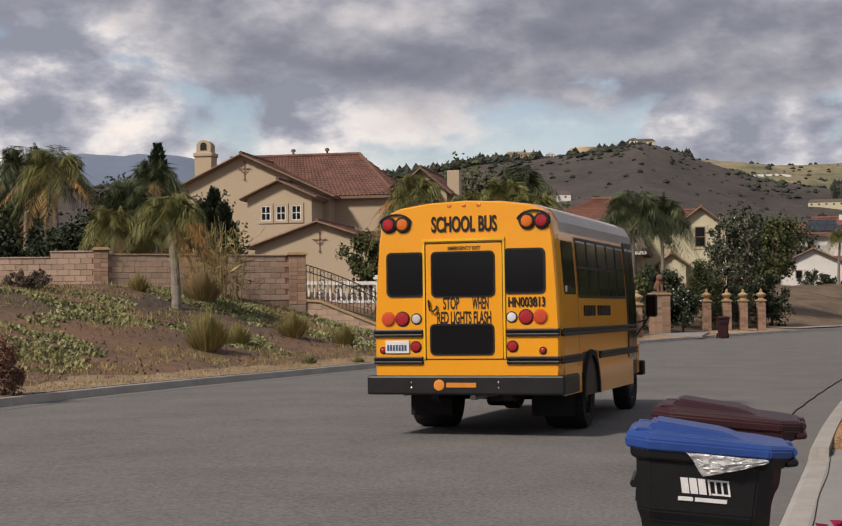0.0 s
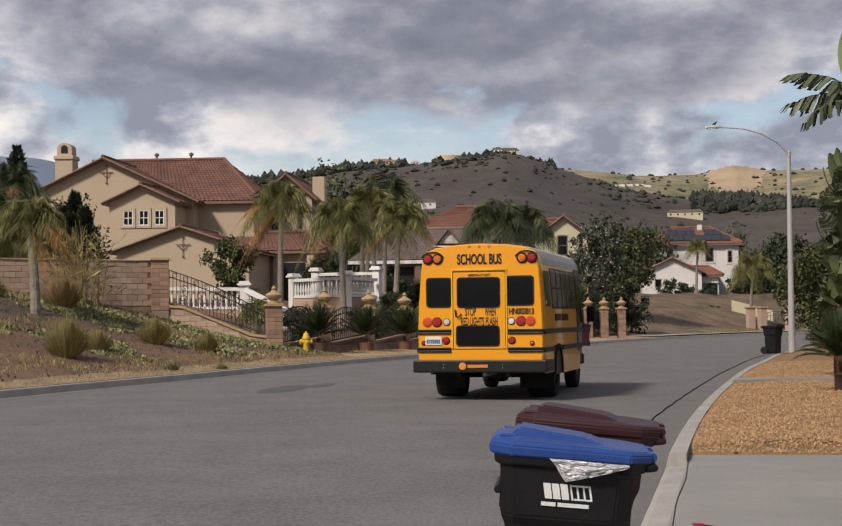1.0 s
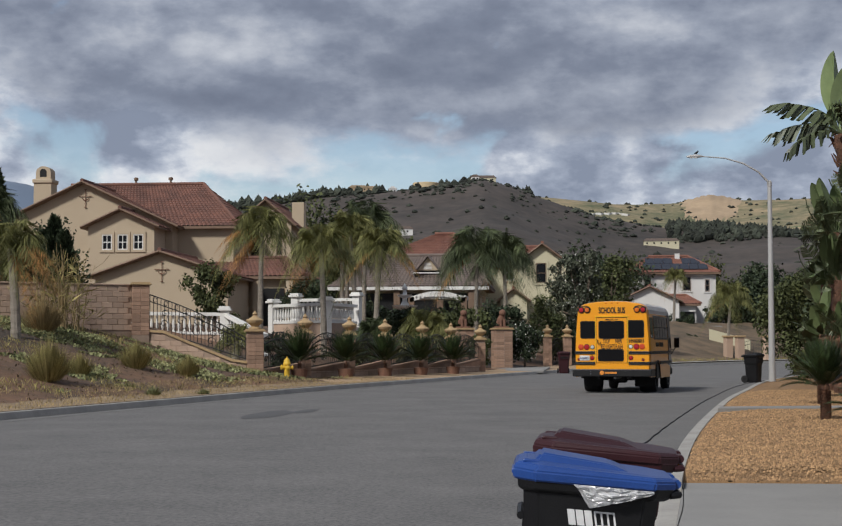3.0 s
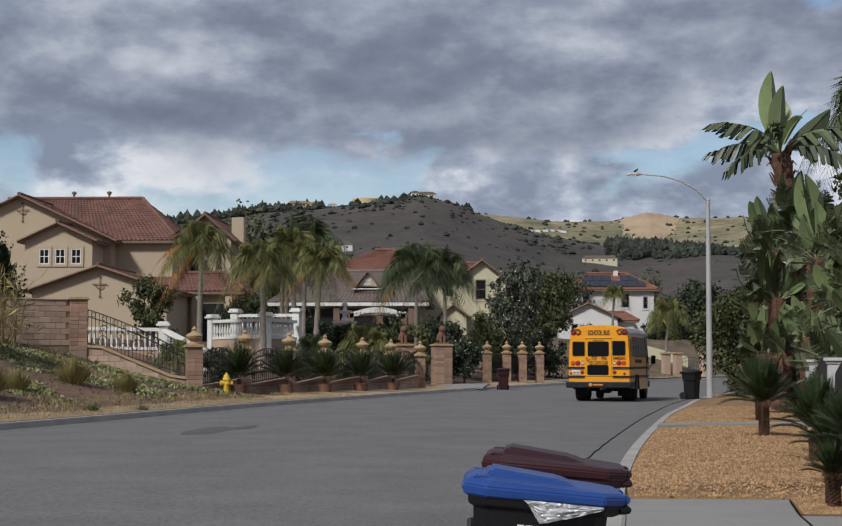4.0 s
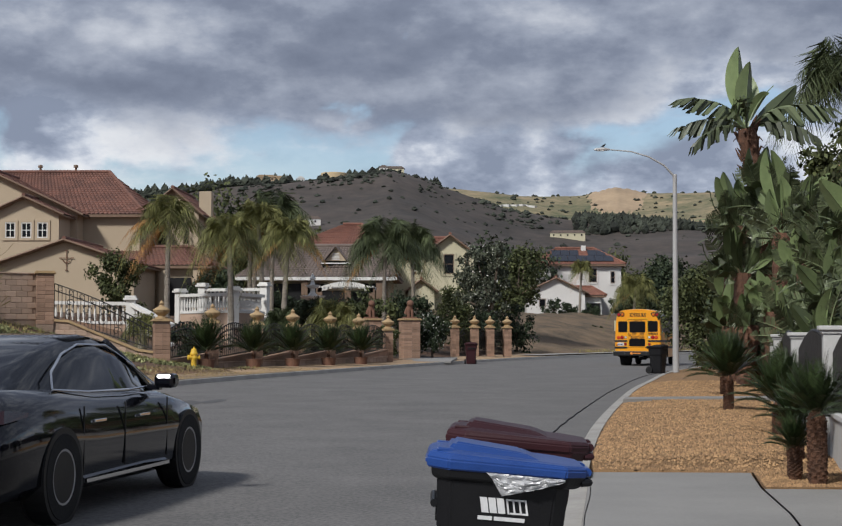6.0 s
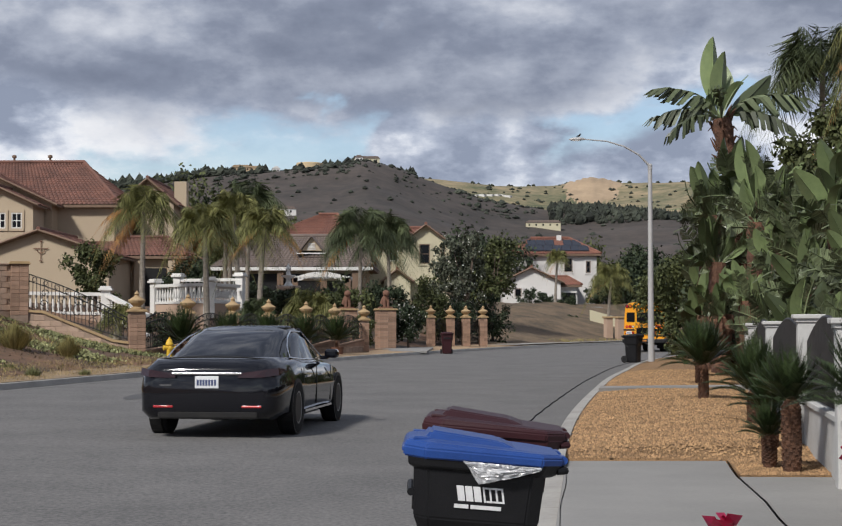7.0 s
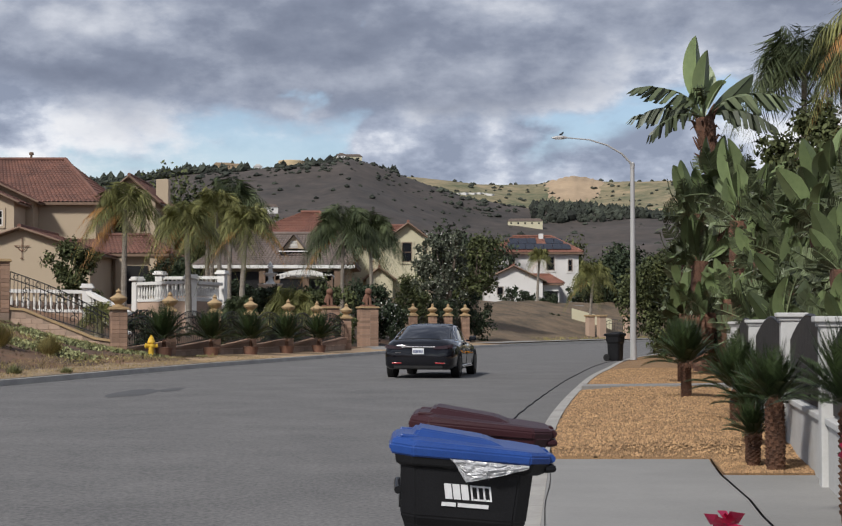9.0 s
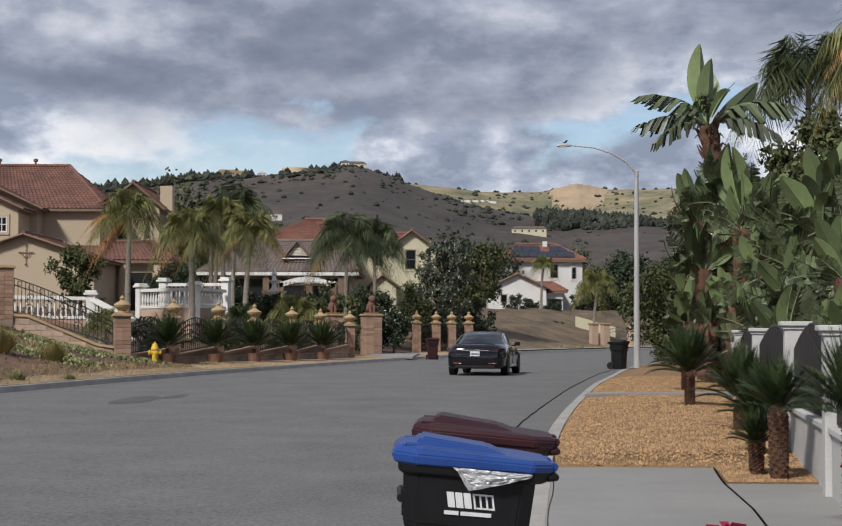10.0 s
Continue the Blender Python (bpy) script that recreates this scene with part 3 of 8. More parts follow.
def build_ground():
    ys = [-320, -200, -120, -60, -30, -10] + list(np.arange(-4, 130, 1.0)) + list(np.arange(131, 331, 6.0))
    offs = [0.0, 0.16, 0.5, 1, 1.5, 2, 2.5, 3, 3.5, 4, 4.5, 5, 5.5, 6, 6.5, 7, 7.5, 8, 8.5, 9, 9.5, 10, 10.5, 11, 12, 13, 14, 15, 17, 20, 24, 30, 38, 50, 70, 110, 180, 320]
    ro = [0.0, 0.16, 1, 2, 3, 5, 8, 12, 20, 35, 60, 110, 200, 400]
    verts, faces = [], []
    for y in ys:
        xl, xr = kerb_left(y), kerb_right(y)
        for o in offs[::-1]:
            verts.append((xl - o, y, height(xl - o, y) if o > 0.1 else -0.04))
        for o in ro:
            verts.append((xr + o, y, height(xr + o, y) - (0.012 if o < 60 else 0) if o > 0.1 else -0.04))
    n = len(offs) + len(ro)
    for j in range(len(ys) - 1):
        for i in range(n - 1):
            a = j * n + i
            faces.append((a, a + 1, a + 1 + n, a + n))
    tagged(raw("ground", verts, faces, M["ground"], smooth=True), "dry brown earth slope with sparse grass", "ground", kind="structure")
    # road
    rv, rf = [], []
    ry = list(np.arange(-320, -20, 20.0)) + list(np.arange(-20, 330, 1.5))
    for y in ry:
        xl, xr = kerb_left(y), kerb_right(y)
        for k in range(9):
            f = k / 8
            rv.append((xl + (xr - 0.55 - xl) * f, y, 0.0 + 0.02 * math.sin(math.pi * f)))
    for j in range(len(ry) - 1):
        for i in range(8):
            a = j * 9 + i
            rf.append((a, a + 1, a + 10, a + 9))
    tagged(raw("road", rv, rf, M["asphalt"], smooth=True), "worn grey asphalt road bending to the right", "road", kind="structure")

    # gutter and kerbs, in cast lengths of about three metres
    def strip(name, curve, y0, y1, prof, material, step=1.0):
        st = list(np.linspace(y0, y1, max(2, int(round((y1 - y0) / step)) + 1)))
        v, f = [], []
        for y in st:
            x = curve(y)
            dx = curve(y + 0.5) - curve(y - 0.5)
            nx, ny = 1 / math.hypot(1, dx), -dx / math.hypot(1, dx)
            for o, z in prof:
                v.append((x + o * nx, y + o * ny, z))
        n = len(prof)
        for j in range(len(st) - 1):
            for i in range(n - 1):
                a = j * n + i
                f.append((a, a + 1, a + 1 + n, a + n))
        f.append(tuple(range(n)))
        f.append(tuple(range((len(st) - 1) * n, len(st) * n))[::-1])
        return raw(name, v, f, material)

    kl = tagged(new("kerb_left"), "weathered concrete kerb along the verge", "kerb", kind="structure")
    kr = tagged(new("kerb_right"), "pale concrete kerb and gutter beside the gravel", "kerb", kind="structure")
    lp = [(-0.17, 0.0), (-0.17, 0.155), (-0.05, 0.16), (-0.02, 0.145), (0.03, 0.02), (0.03, -0.03)]
    lg = [(0.034, -0.03), (0.034, 0.012), (0.42, 0.006), (0.42, -0.03)]
    rp = [(-0.03, -0.03), (-0.03, 0.012), (0.0, 0.135), (0.02, 0.152), (0.17, 0.152), (0.17, 0.0)]
    rg = [(-0.58, -0.03), (-0.58, 0.008), (-0.034, 0.010), (-0.034, -0.03)]
    flatp = [(-0.03, -0.03), (-0.03, 0.012), (0.0, 0.025), (0.02, 0.034), (0.17, 0.040), (0.17, 0.0)]

    def lengths(curve, owner, y0, y1, prof, gutter):
        y = y0
        while y < y1 - 0.5:
            e = min(y + 2.99, y1 - 0.01)
            strip("kerb_length", curve, y, e, prof, M["kerb"]).parent = owner
            strip("gutter_length", curve, y, e, gutter, M["gutter"]).parent = owner
            y += 3.0
    lengths(kerb_left, kl, -30.0, 150.0, lp, lg)
    lengths(kerb_right, kr, -30.0, 15.0, flatp, rg)
    lengths(kerb_right, kr, 15.0, 111.0, rp, rg)
    # tarred joint between the asphalt and the gutter, worn line in the asphalt
    jt = strip("tar_joint", lambda q: kerb_right(q) - 0.62 - 0.012 * math.sin(q * 3.1) - 0.15 * smooth(35, 50, q), 15, 75, [(-0.007, -0.01), (-0.007, 0.018), (0.007, 0.018), (0.007, -0.01)], M["tar"], 0.5)
    tagged(jt, "black tar line along the gutter edge", "tar joint", kind="structure")
    seam = strip("road_seam", lambda q: -4.7 + 0.145 * (q - 17) + 0.03 * math.sin(q * 1.7) + 0.02 * math.sin(q * 4.1), 11, 31, [(-0.008, 0.0), (-0.008, 0.014), (0.008, 0.014), (0.008, 0.0)], M["tar"], 0.5)
    tagged(seam, "thin dark seam in the asphalt", "road seam", kind="structure")
    for sx, sy, rx2, ry2 in ((-6.0, 31.9, 0.42, 1.9), (-5.45, 33.5, 0.22, 1.1)):
        bm = bmesh.new()
        vs = []
        for k in range(28):
            a = 2 * math.pi * k / 28
            r = 1 + 0.22 * noise.noise((math.cos(a) * 1.6, math.sin(a) * 1.6, sx))
            px2, py2 = sx + rx2 * r * math.cos(a), sy + ry2 * r * math.sin(a)
            f2 = (px2 - kerb_left(py2)) / (kerb_right(py2) - 0.55 - kerb_left(py2))
            vs.append(bm.verts.new((px2, py2, 0.005 + 0.02 * math.sin(math.pi * f2))))
        bm.faces.new(vs)
        tagged(part("road_stain", bm, M["patch"]), "dark oil stain on the asphalt", "stain", kind="structure")


build_ground()


# ---- hills ----
E1 = [(-180, 1.0), (-60, 2.5), (-30, 3.6), (-15, 4.7), (-9.6, 5.3), (-7.5, 5.55), (-4.9, 5.72), (-3.7, 5.8), (-2.7, 5.98), (-1.7, 5.72), (-0.5, 5.2), (1.7, 4.45), (4.3, 4.0), (9.5, 3.7), (16, 3.6), (30, 3.0), (60, 2.0), (180, 1.0)]
E2 = [(-180, 0.8), (-60, 2), (-30, 3.5), (-5, 4.6), (-0.5, 5.25), (2, 5.1), (4.2, 5.05), (5.0, 5.1), (7.2, 5.1), (9.5, 5.13), (15, 5.05), (40, 4), (70, 2), (180, 0.8)]


def hill_height(az, r):
    k = math.tan(radians(lerp_at(E1, az))) * 1350
    u = smooth(380, 1350, r)
    g = 2.5 + k * (0.25 * u + 0.75 * u * u)
    x, y = r * math.sin(radians(az)), r * math.cos(radians(az))
    rough = noise.fractal((x * 0.004, y * 0.004, 0.3), 1.0, 2.0, 5)
    g += rough * 16 * u * (1 - smooth(1150, 1350, r) * 0.85)
    return g - 40 * smooth(1350, 1500, r)


def build_hills():
    def sheet(name, azs, rs, fn, material, label):
        v, f = [], []
        for a in azs:
            for r in rs:
                v.append((r * math.sin(radians(a)), r * math.cos(radians(a)), fn(a, r)))
        n = len(rs)
        for j in range(len(azs) - 1):
            for i in range(n - 1):
                q = j * n + i
                f.append((q, q + 1, q + 1 + n, q + n))
        return tagged(raw(name, v, f, material, smooth=True), label, "hill", kind="structure")

    azs = list(np.arange(-180, -32, 6.0)) + list(np.arange(-32, 22, 0.2)) + list(np.arange(22, 180.1, 6.0))
    rs = [200, 300] + list(np.arange(380, 1501, 16.0))
    sheet("ground_hills", azs, rs, hill_height, M["hill"], "scrub-covered hillside behind the houses, coloured dark for cloud shade")

    def far(a, r):
        k = math.tan(radians(lerp_at(E2, a))) * 2300
        u = smooth(1300, 2300, r)
        x, y = r * math.sin(radians(a)), r * math.cos(radians(a))
        g = k * (0.35 + 0.65 * u) + noise.fractal((x * 0.003, y * 0.003, 1.3), 1.0, 2.0, 5) * 14 * (1 - 0.7 * smooth(2100, 2300, r))
        return g - 60 * smooth(2300, 2500, r)

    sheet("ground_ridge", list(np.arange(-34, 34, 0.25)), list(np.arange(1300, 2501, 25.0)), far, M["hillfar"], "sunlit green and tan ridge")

    def knoll(a, r):
        da = abs(a - 5.7) / 1.25
        return far(a, r) - 2.0 + 2300 * math.tan(radians(0.24)) * max(0.0, 1 - da) ** 0.8 * smooth(1850, 2180, r) + 2.2 * noise.noise((a * 7, r * 0.02, 0)) - 3.0 * max(0.0, da - 0.8)

    sheet("ground_knoll", list(np.arange(4.1, 7.35, 0.08)), list(np.arange(1850, 2290, 20.0)), knoll, M["hillbare"], "bare tan knoll on the ridge")

    def mount(a, r):
        e = 5.3 * math.exp(-((a + 21.5) / 9.0) ** 2) + 0.55 * noise.noise((a * 0.35, 0, 0)) + 0.25 * noise.noise((a * 1.1, 4, 0)) + 0.8
        return 4200 * math.tan(radians(e)) * smooth(3400, 4200, r)

    sheet("backdrop_mountain", list(np.arange(-50, -8, 0.5)), list(np.arange(3400, 4400, 100.0)), mount, M["mountain"], "mountain far away, coloured blue for haze")
    # trees on the ridges and slopes
    rng = random.Random(5)
    v, f = [], []

    def blob(x, y, z, rx, rz):
        o = len(v)
        rows = 4
        seg = 6
        for j in range(rows + 1):
            t = j / rows
            rr = math.sin(math.pi * (0.12 + 0.86 * t)) * rx
            for k in range(seg):
                a = 2 * math.pi * (k + 0.5 * (j % 2)) / seg
                q = rr * rng.uniform(0.65, 1.25)
                v.append((x + q * math.cos(a), y + q * math.sin(a), z + rz * (1.7 * t - 0.2) * rng.uniform(0.85, 1.15)))
        for j in range(rows):
            for k in range(seg):
                f.append((o + j * seg + k, o + j * seg + (k + 1) % seg, o + (j + 1) * seg + (k + 1) % seg, o + (j + 1) * seg + k))

    for _ in range(16000):
        a = rng.uniform(-30, 20)
        r = 1340 - abs(rng.gauss(0, 1)) * 260
        if r < 420:
            continue
        dens = 0.5 + 0.9 * noise.noise((a * 0.6, r * 0.006, 7))
        if rng.random() > dens * (1.0 if r > 1180 else 0.10) * (1.15 if a < 0 else 0.8):
            continue
        s = rng.uniform(0.6, 2.0) * (1.5 if rng.random() < 0.1 else 1)
        blob(r * math.sin(radians(a)), r * math.cos(radians(a)), hill_height(a, r) - 0.5, s * 1.25, s * rng.uniform(0.6, 1.0))
    for a0, wd, n, r0 in ((-3.9, 0.5, 22, 1335), (-3.3, 0.45, 22, 1335), (-1.2, 0.35, 10, 1330), (-8.5, 1.8, 80, 1330), (-12.5, 3.5, 130, 1320), (-9.5, 3.0, 120, 1240)):
        for _ in range(n):
            a = rng.gauss(a0, wd / 2)
            s = rng.uniform(2.0, 4.4)
            blob(r0 * math.sin(radians(a)), r0 * math.cos(radians(a)), hill_height(a, r0) - 0.5, s, s * rng.uniform(0.8, 1.6))
    for _ in range(1100):          # dark grove low on the slope
        a, r = rng.uniform(4.2, 11.5), rng.uniform(1180, 1335)
        if rng.random() > 0.75 + 0.8 * noise.noise((a * 1.3, r * 0.01, 5)):
            continue
        s = rng.uniform(2.4, 5.0)
        blob(r * math.sin(radians(a)), r * math.cos(radians(a)), hill_height(a, r) - 0.5, s * 0.8, s * 1.25)
    for _ in range(900):
        a, r = rng.uniform(-1, 20), rng.uniform(1750, 2290)
        if rng.random() > 0.5 + noise.noise((a * 0.8, r * 0.004, 2)):
            continue
        s = rng.uniform(1.2, 3.6)
        blob(r * math.sin(radians(a)), r * math.cos(radians(a)), far(a, r) - 0.5, s * 1.2, s * 0.8)
    tagged(raw("hill_trees", v, f, M["farleaf"], smooth=False), "scattered dark trees and scrub on the hills", "trees", kind="stuff")
    # pale wall along the hill road
    bm = bmesh.new()
    line = []
    for k in range(45):
        a = -0.55 + 3.3 * k / 44
        e = math.tan(radians(float(np.interp(a, [-0.6, 0.0, 0.6, 1.3, 2.0, 2.8], [5.20, 5.08, 4.93, 4.87, 4.90, 4.84]) + 0.012 * math.sin(a * 9))))
        r = min(np.arange(1500, 2290, 10.0), key=lambda q: abs(far(a, q) / q - e))
        line.append(Vector((r * math.sin(radians(a)), r * math.cos(radians(a)), r * e)))
    for p0, p1 in zip(line, line[1:]):
        slab(bm, p0 + Vector((0, 0, 2.6)), p1 + Vector((0, 0, 2.6)), p1 + Vector((0, 4, 2.6)), p0 + Vector((0, 4, 2.6)), 14.0)
    tagged(part("hill_wall", bm, M["whitewall"]), "long pale retaining wall on the hillside", "wall", kind="structure")
    # water tank and hilltop houses
    def at(a, r, dz=0):
        return r * math.sin(radians(a)), r * math.cos(radians(a)), hill_height(a, r) + dz
    tk = thing("water_tank", *at(-4.85, 1320, -1), label="large beige round water tank on the hilltop", category="water tank")
    bm = bmesh.new()
    revolve(bm, [(11.5, -3), (11.5, 6.5), (11.2, 7.0), (6, 7.6), (0.5, 8.0)], 40)
    part("shell", bm, M["tankpaint"], tk)
    for a, r, w, h, roofc, wallc in ((-7.4, 1310, 16, 5, "hillbare", "hillbare"), (-6.9, 1318, 11, 4, "hillbare", "tankpaint"), (-2.7, 1335, 22, 3.5, "roofgrey", "cream"), (-3.0, 1290, 7, 4, "roofgrey", "whitewall"), (-6.1, 1260, 6, 2.5, "whitewall", "whitewall"), (-5.75, 1000, 14, 4, "roofgrey", "whitewall"), (3.9, 1150, 26, 3.5, "roofgrey", "cream"), (8.4, 1345, 14, 3, "roofred", "cream"), (9.6, 1345, 9, 3, "whitewall", "whitewall"), (6.6, 1340, 12, 4, "roofred", "cream"), (7.1, 1340, 10, 4, "roofred", "cream")):
        hs = thing("hill_house", *at(a, r, 0), rz=-a, label="small distant house on the hillside", category="house", group="houses on the hills")
        part("wall", boxbm(-w / 2, w / 2, -4, 4, -3, h), M[wallc], hs)
        bm = bmesh.new()
        prism(bm, [(-w / 2 - 0.6, h + 0.01), (w / 2 + 0.6, h + 0.01), (w / 2 - 2, h + 2.0), (-w / 2 + 2, h + 2.0)], -4.4, 4.4)
        part("roof", bm, M[roofc], hs)
        for k in range(max(2, int(w / 5))):
            wx = -w / 2 + (k + 0.5) * w / max(2, int(w / 5))
            part("window", boxbm(wx - 0.6, wx + 0.6, -4.08, -3.9, h - 2.2, h - 0.9), M["glassdark"], hs)


build_hills()


# ---- vehicles ----
def wheel(parent, x, y, r, width, rim_mat, rim_label, dual=False):
    w = new("wheel")
    w.parent = parent
    w.matrix_basis = pose(x, y, r)
    side = 1 if x > 0 else -1
    rot = pose(0, 0, 0, 0, 90 * side, 0)
    bm = bmesh.new()
    h = width / 2
    revolve(bm, [(r * 0.55, -h), (r * 0.93, -h), (r, -h * 0.7), (r, h * 0.7), (r * 0.93, h), (r * 0.62, h), (r * 0.60, h * 0.2)], 32, rot)
    part("tyre", bm, M["rubber"], w, smooth=False)
    bm = bmesh.new()
    revolve(bm, [(r * 0.2, h * 0.5), (r * 0.52, h * 0.45), (r * 0.60, h * 0.75), (r * 0.61, h * 0.97), (r * 0.56, h * 0.95), (r * 0.53, h * 0.6), (r * 0.1, h * 0.55)], 28, rot)
    for k in range(10):
        a = 36 * k
        box(bm, h * 0.70 * side - 0.02, h * 0.70 * side + 0.02, -0.022, 0.022, r * 0.1, r * 0.58, m=pose(0, 0, 0, a, 0, 0))
    part("rim", bm, rim_mat, w, rim_label)
    bm = bmesh.new()
    revolve(bm, [(r * 0.16, h * 0.4), (r * 0.15, h * 0.85), (r * 0.08, h * 0.9)], 16, rot)
    part("hub", bm, rim_mat, w)
    return w


def disc(parent, name, x, y, z, r, material, label="", depth=0.03):
    bm = bmesh.new()
    revolve(bm, [(r, 0.0), (r, depth * 0.6), (r * 0.85, depth), (r * 0.4, depth * 1.25)], 20, pose(x, y, z, 90, 0, 0))
    return part(name, bm, material, parent, label)


def frame_bm(x0, x1, z0, z1, t, y0, y1):
    bm = bmesh.new()
    box(bm, x0 - t, x0, y0, y1, z0 - t, z1 + t)
    box(bm, x1, x1 + t, y0, y1, z0 - t, z1 + t)
    box(bm, x0, x1, y0, y1, z0 - t, z0)
    box(bm, x0, x1, y0, y1, z1, z1 + t)
    return bm


def rounded(bm, x0, x1, z0, z1, r, y0, y1, m=None):
    pts = []
    for cx, cz, a0 in ((x1 - r, z1 - r, 0), (x0 + r, z1 - r, 90), (x0 + r, z0 + r, 180), (x1 - r, z0 + r, 270)):
        for k in range(5):
            a = radians(a0 + 22.5 * k)
            pts.append((cx + r * math.cos(a), cz + r * math.sin(a)))
    return prism(bm, pts, y0, y1, m)


def build_bus():
    b = thing("school_bus", -2.67, 17.75, 0, label="yellow school bus driving away along the road", category="school bus")
    half = [(0.0, 0.70), (1.125, 0.70), (1.132, 0.78), (1.135, 1.30), (1.115, 1.75), (1.075, 2.30), (1.04, 2.52), (0.96, 2.64), (0.80, 2.71), (0.45, 2.76), (0.0, 2.78)]

    def inset(k, dz=0.0):
        return [(x * k, 0.72 + (z - 0.72) * (1 + dz)) for x, z in half]
    bm = loft(bmesh.new(), [(0.0, inset(0.975, -0.012)), (0.03, inset(0.992, -0.003)), (0.09, half), (4.95, half)])
    part("body", bm, M["yellow"], b, "yellow painted steel body")
    # white roof skin over the passenger box
    bm = bmesh.new()
    top = [(1.062, 2.40), (1.050, 2.52), (0.97, 2.652), (0.81, 2.722), (0.45, 2.772), (0.0, 2.792)]
    rows = []
    for y in (0.35, 4.96):
        rows.append([bm.verts.new((x, y, z)) for x, z in top] + [bm.verts.new((-x, y, z)) for x, z in top[-2::-1]])
    for i in range(len(rows[0]) - 1):
        bm.faces.new((rows[0][i], rows[1][i], rows[1][i + 1], rows[0][i + 1]))
    bmesh.ops.solidify(bm, geom=bm.faces[:], thickness=0.006)
    part("roof", bm, M["buswhite"], b, "white roof skin")
    # skirts below the floor
    for s in (1, -1):
        part("skirt", boxbm(s * 1.13 - 0.02, s * 1.13 + 0.012, 0.2, 1.12, 0.48, 0.80), M["yellow"], b)
        part("skirt", boxbm(s * 1.13 - 0.02, s * 1.13 + 0.012, 2.18, 4.6, 0.42, 0.80), M["yellow"], b)
        bm = bmesh.new()
        arch = []
        for k in range(13):
            a = math.pi * k / 12
            arch.append((1.65 + 0.50 * math.cos(a), 0.42 + 0.56 * math.sin(a)))
        inner = [(1.65 + (y - 1.65) * 0.88, 0.42 + (z - 0.42) * 0.88) for y, z in arch]
        va = [[bm.verts.new((s * xx, y, z)) for y, z in ln] for xx in (1.10, 1.17) for ln in (arch, inner)]
        for k in range(12):
            bm.faces.new((va[2][k], va[2][k + 1], va[3][k + 1], va[3][k]))
            bm.faces.new((va[0][k], va[0][k + 1], va[2][k + 1], va[2][k]))
            bm.faces.new((va[1][k], va[1][k + 1], va[3][k + 1], va[3][k]))
        part("wheel_arch", bm, M["rubber"], b, "black rubber wheel arch")
        part("wheel_well", boxbm(s * 0.7, s * 1.139, 1.22, 2.08, 0.42, 0.96), M["black"], b)
    part("underbody", boxbm(-1.0, 1.0, 0.25, 4.9, 0.55, 0.75), M["black"], b)
    for s in (-1, 1):
        part("chassis_rail", boxbm(s * 0.45 - 0.05, s * 0.45 + 0.05, 0.2, 5.6, 0.42, 0.60), M["black"], b)
    part("differential", boxbm(-0.18, 0.18, 1.45, 1.85, 0.28, 0.55, bevel=0.06), M["black"], b)
    bm = bmesh.new()
    tube(bm, [(-0.98, 1.65, 0.41), (0.98, 1.65, 0.41)], 0.06, 10)
    part("axle", bm, M["black"], b)
    bm = bmesh.new()
    tube(bm, [(0.05, 0.1, 0.46), (0.05, 1.2, 0.46)], 0.035, 10)
    part("exhaust_pipe", bm, M["steel"], b)
    # bumper
    bm = bmesh.new()
    box(bm, -1.20, 1.20, -0.10, 0.06, 0.50, 0.725, bevel=0.025)
    box(bm, 1.13, 1.195, 0.0, 0.75, 0.50, 0.72, bevel=0.02)
    box(bm, -1.195, -1.13, 0.0, 0.75, 0.50, 0.72, bevel=0.02)
    bp = part("bumper", bm, M["black"], b, "black steel rear bumper")
    for u in (-0.64, 0.42):
        for dz in (0.03, -0.03):
            disc(bp, "bolt", u, -0.10, 0.615 + dz, 0.012, M["chrome"], depth=0.01)
    bm = bmesh.new()
    revolve(bm, [(0.065, 0), (0.065, 0.006), (0.05, 0.008)], 20, pose(-0.30, -0.101, 0.615, 90, 0, 0))
    part("maker_emblem", bm, M["orange"], bp, "round orange emblem")
    bm = bmesh.new()
    box(bm, -0.21, 0.15, -0.108, -0.099, 0.588, 0.642)
    part("maker_mark", bm, M["orange"], bp, "orange bar")
    for s in (-1, 1):
        part("mud_flap", boxbm(s * 0.78 - 0.27, s * 0.78 + 0.27, 1.10, 1.115, 0.18, 0.60), M["rubber"], b, "black rubber mud flap")
    # rear windows and emergency door
    for x0, x1, z0, z1 in ((-0.95, -0.52, 1.67, 2.16), (0.49, 0.95, 1.69, 2.18)):
        bm = rounded(bmesh.new(), x0 - 0.02, x1 + 0.02, z0 - 0.02, z1 + 0.02, 0.06, -0.014, 0.06)
        wn = part("window", bm, M["rubber"], b)
        part("pane", rounded(bmesh.new(), x0 + 0.005, x1 - 0.005, z0 + 0.005, z1 - 0.005, 0.05, -0.018, 0.0), M["glassdark"], wn)
    door = part("emergency_door", rounded(bmesh.new(), -0.475, 0.455, 0.92, 2.27, 0.02, -0.012, 0.03), M["yellow"], b, "yellow rear emergency door")
    part("door_edge", frame_bm(-0.475, 0.455, 0.92, 2.27, 0.012, -0.006, 0.03), M["black"], door)
    bm = bmesh.new()
    box(bm, -0.51, -0.487, -0.022, 0.03, 0.92, 2.29)
    box(bm, 0.467, 0.49, -0.022, 0.03, 0.92, 2.29)
    box(bm, -0.51, 0.49, -0.03, 0.03, 2.30, 2.33)
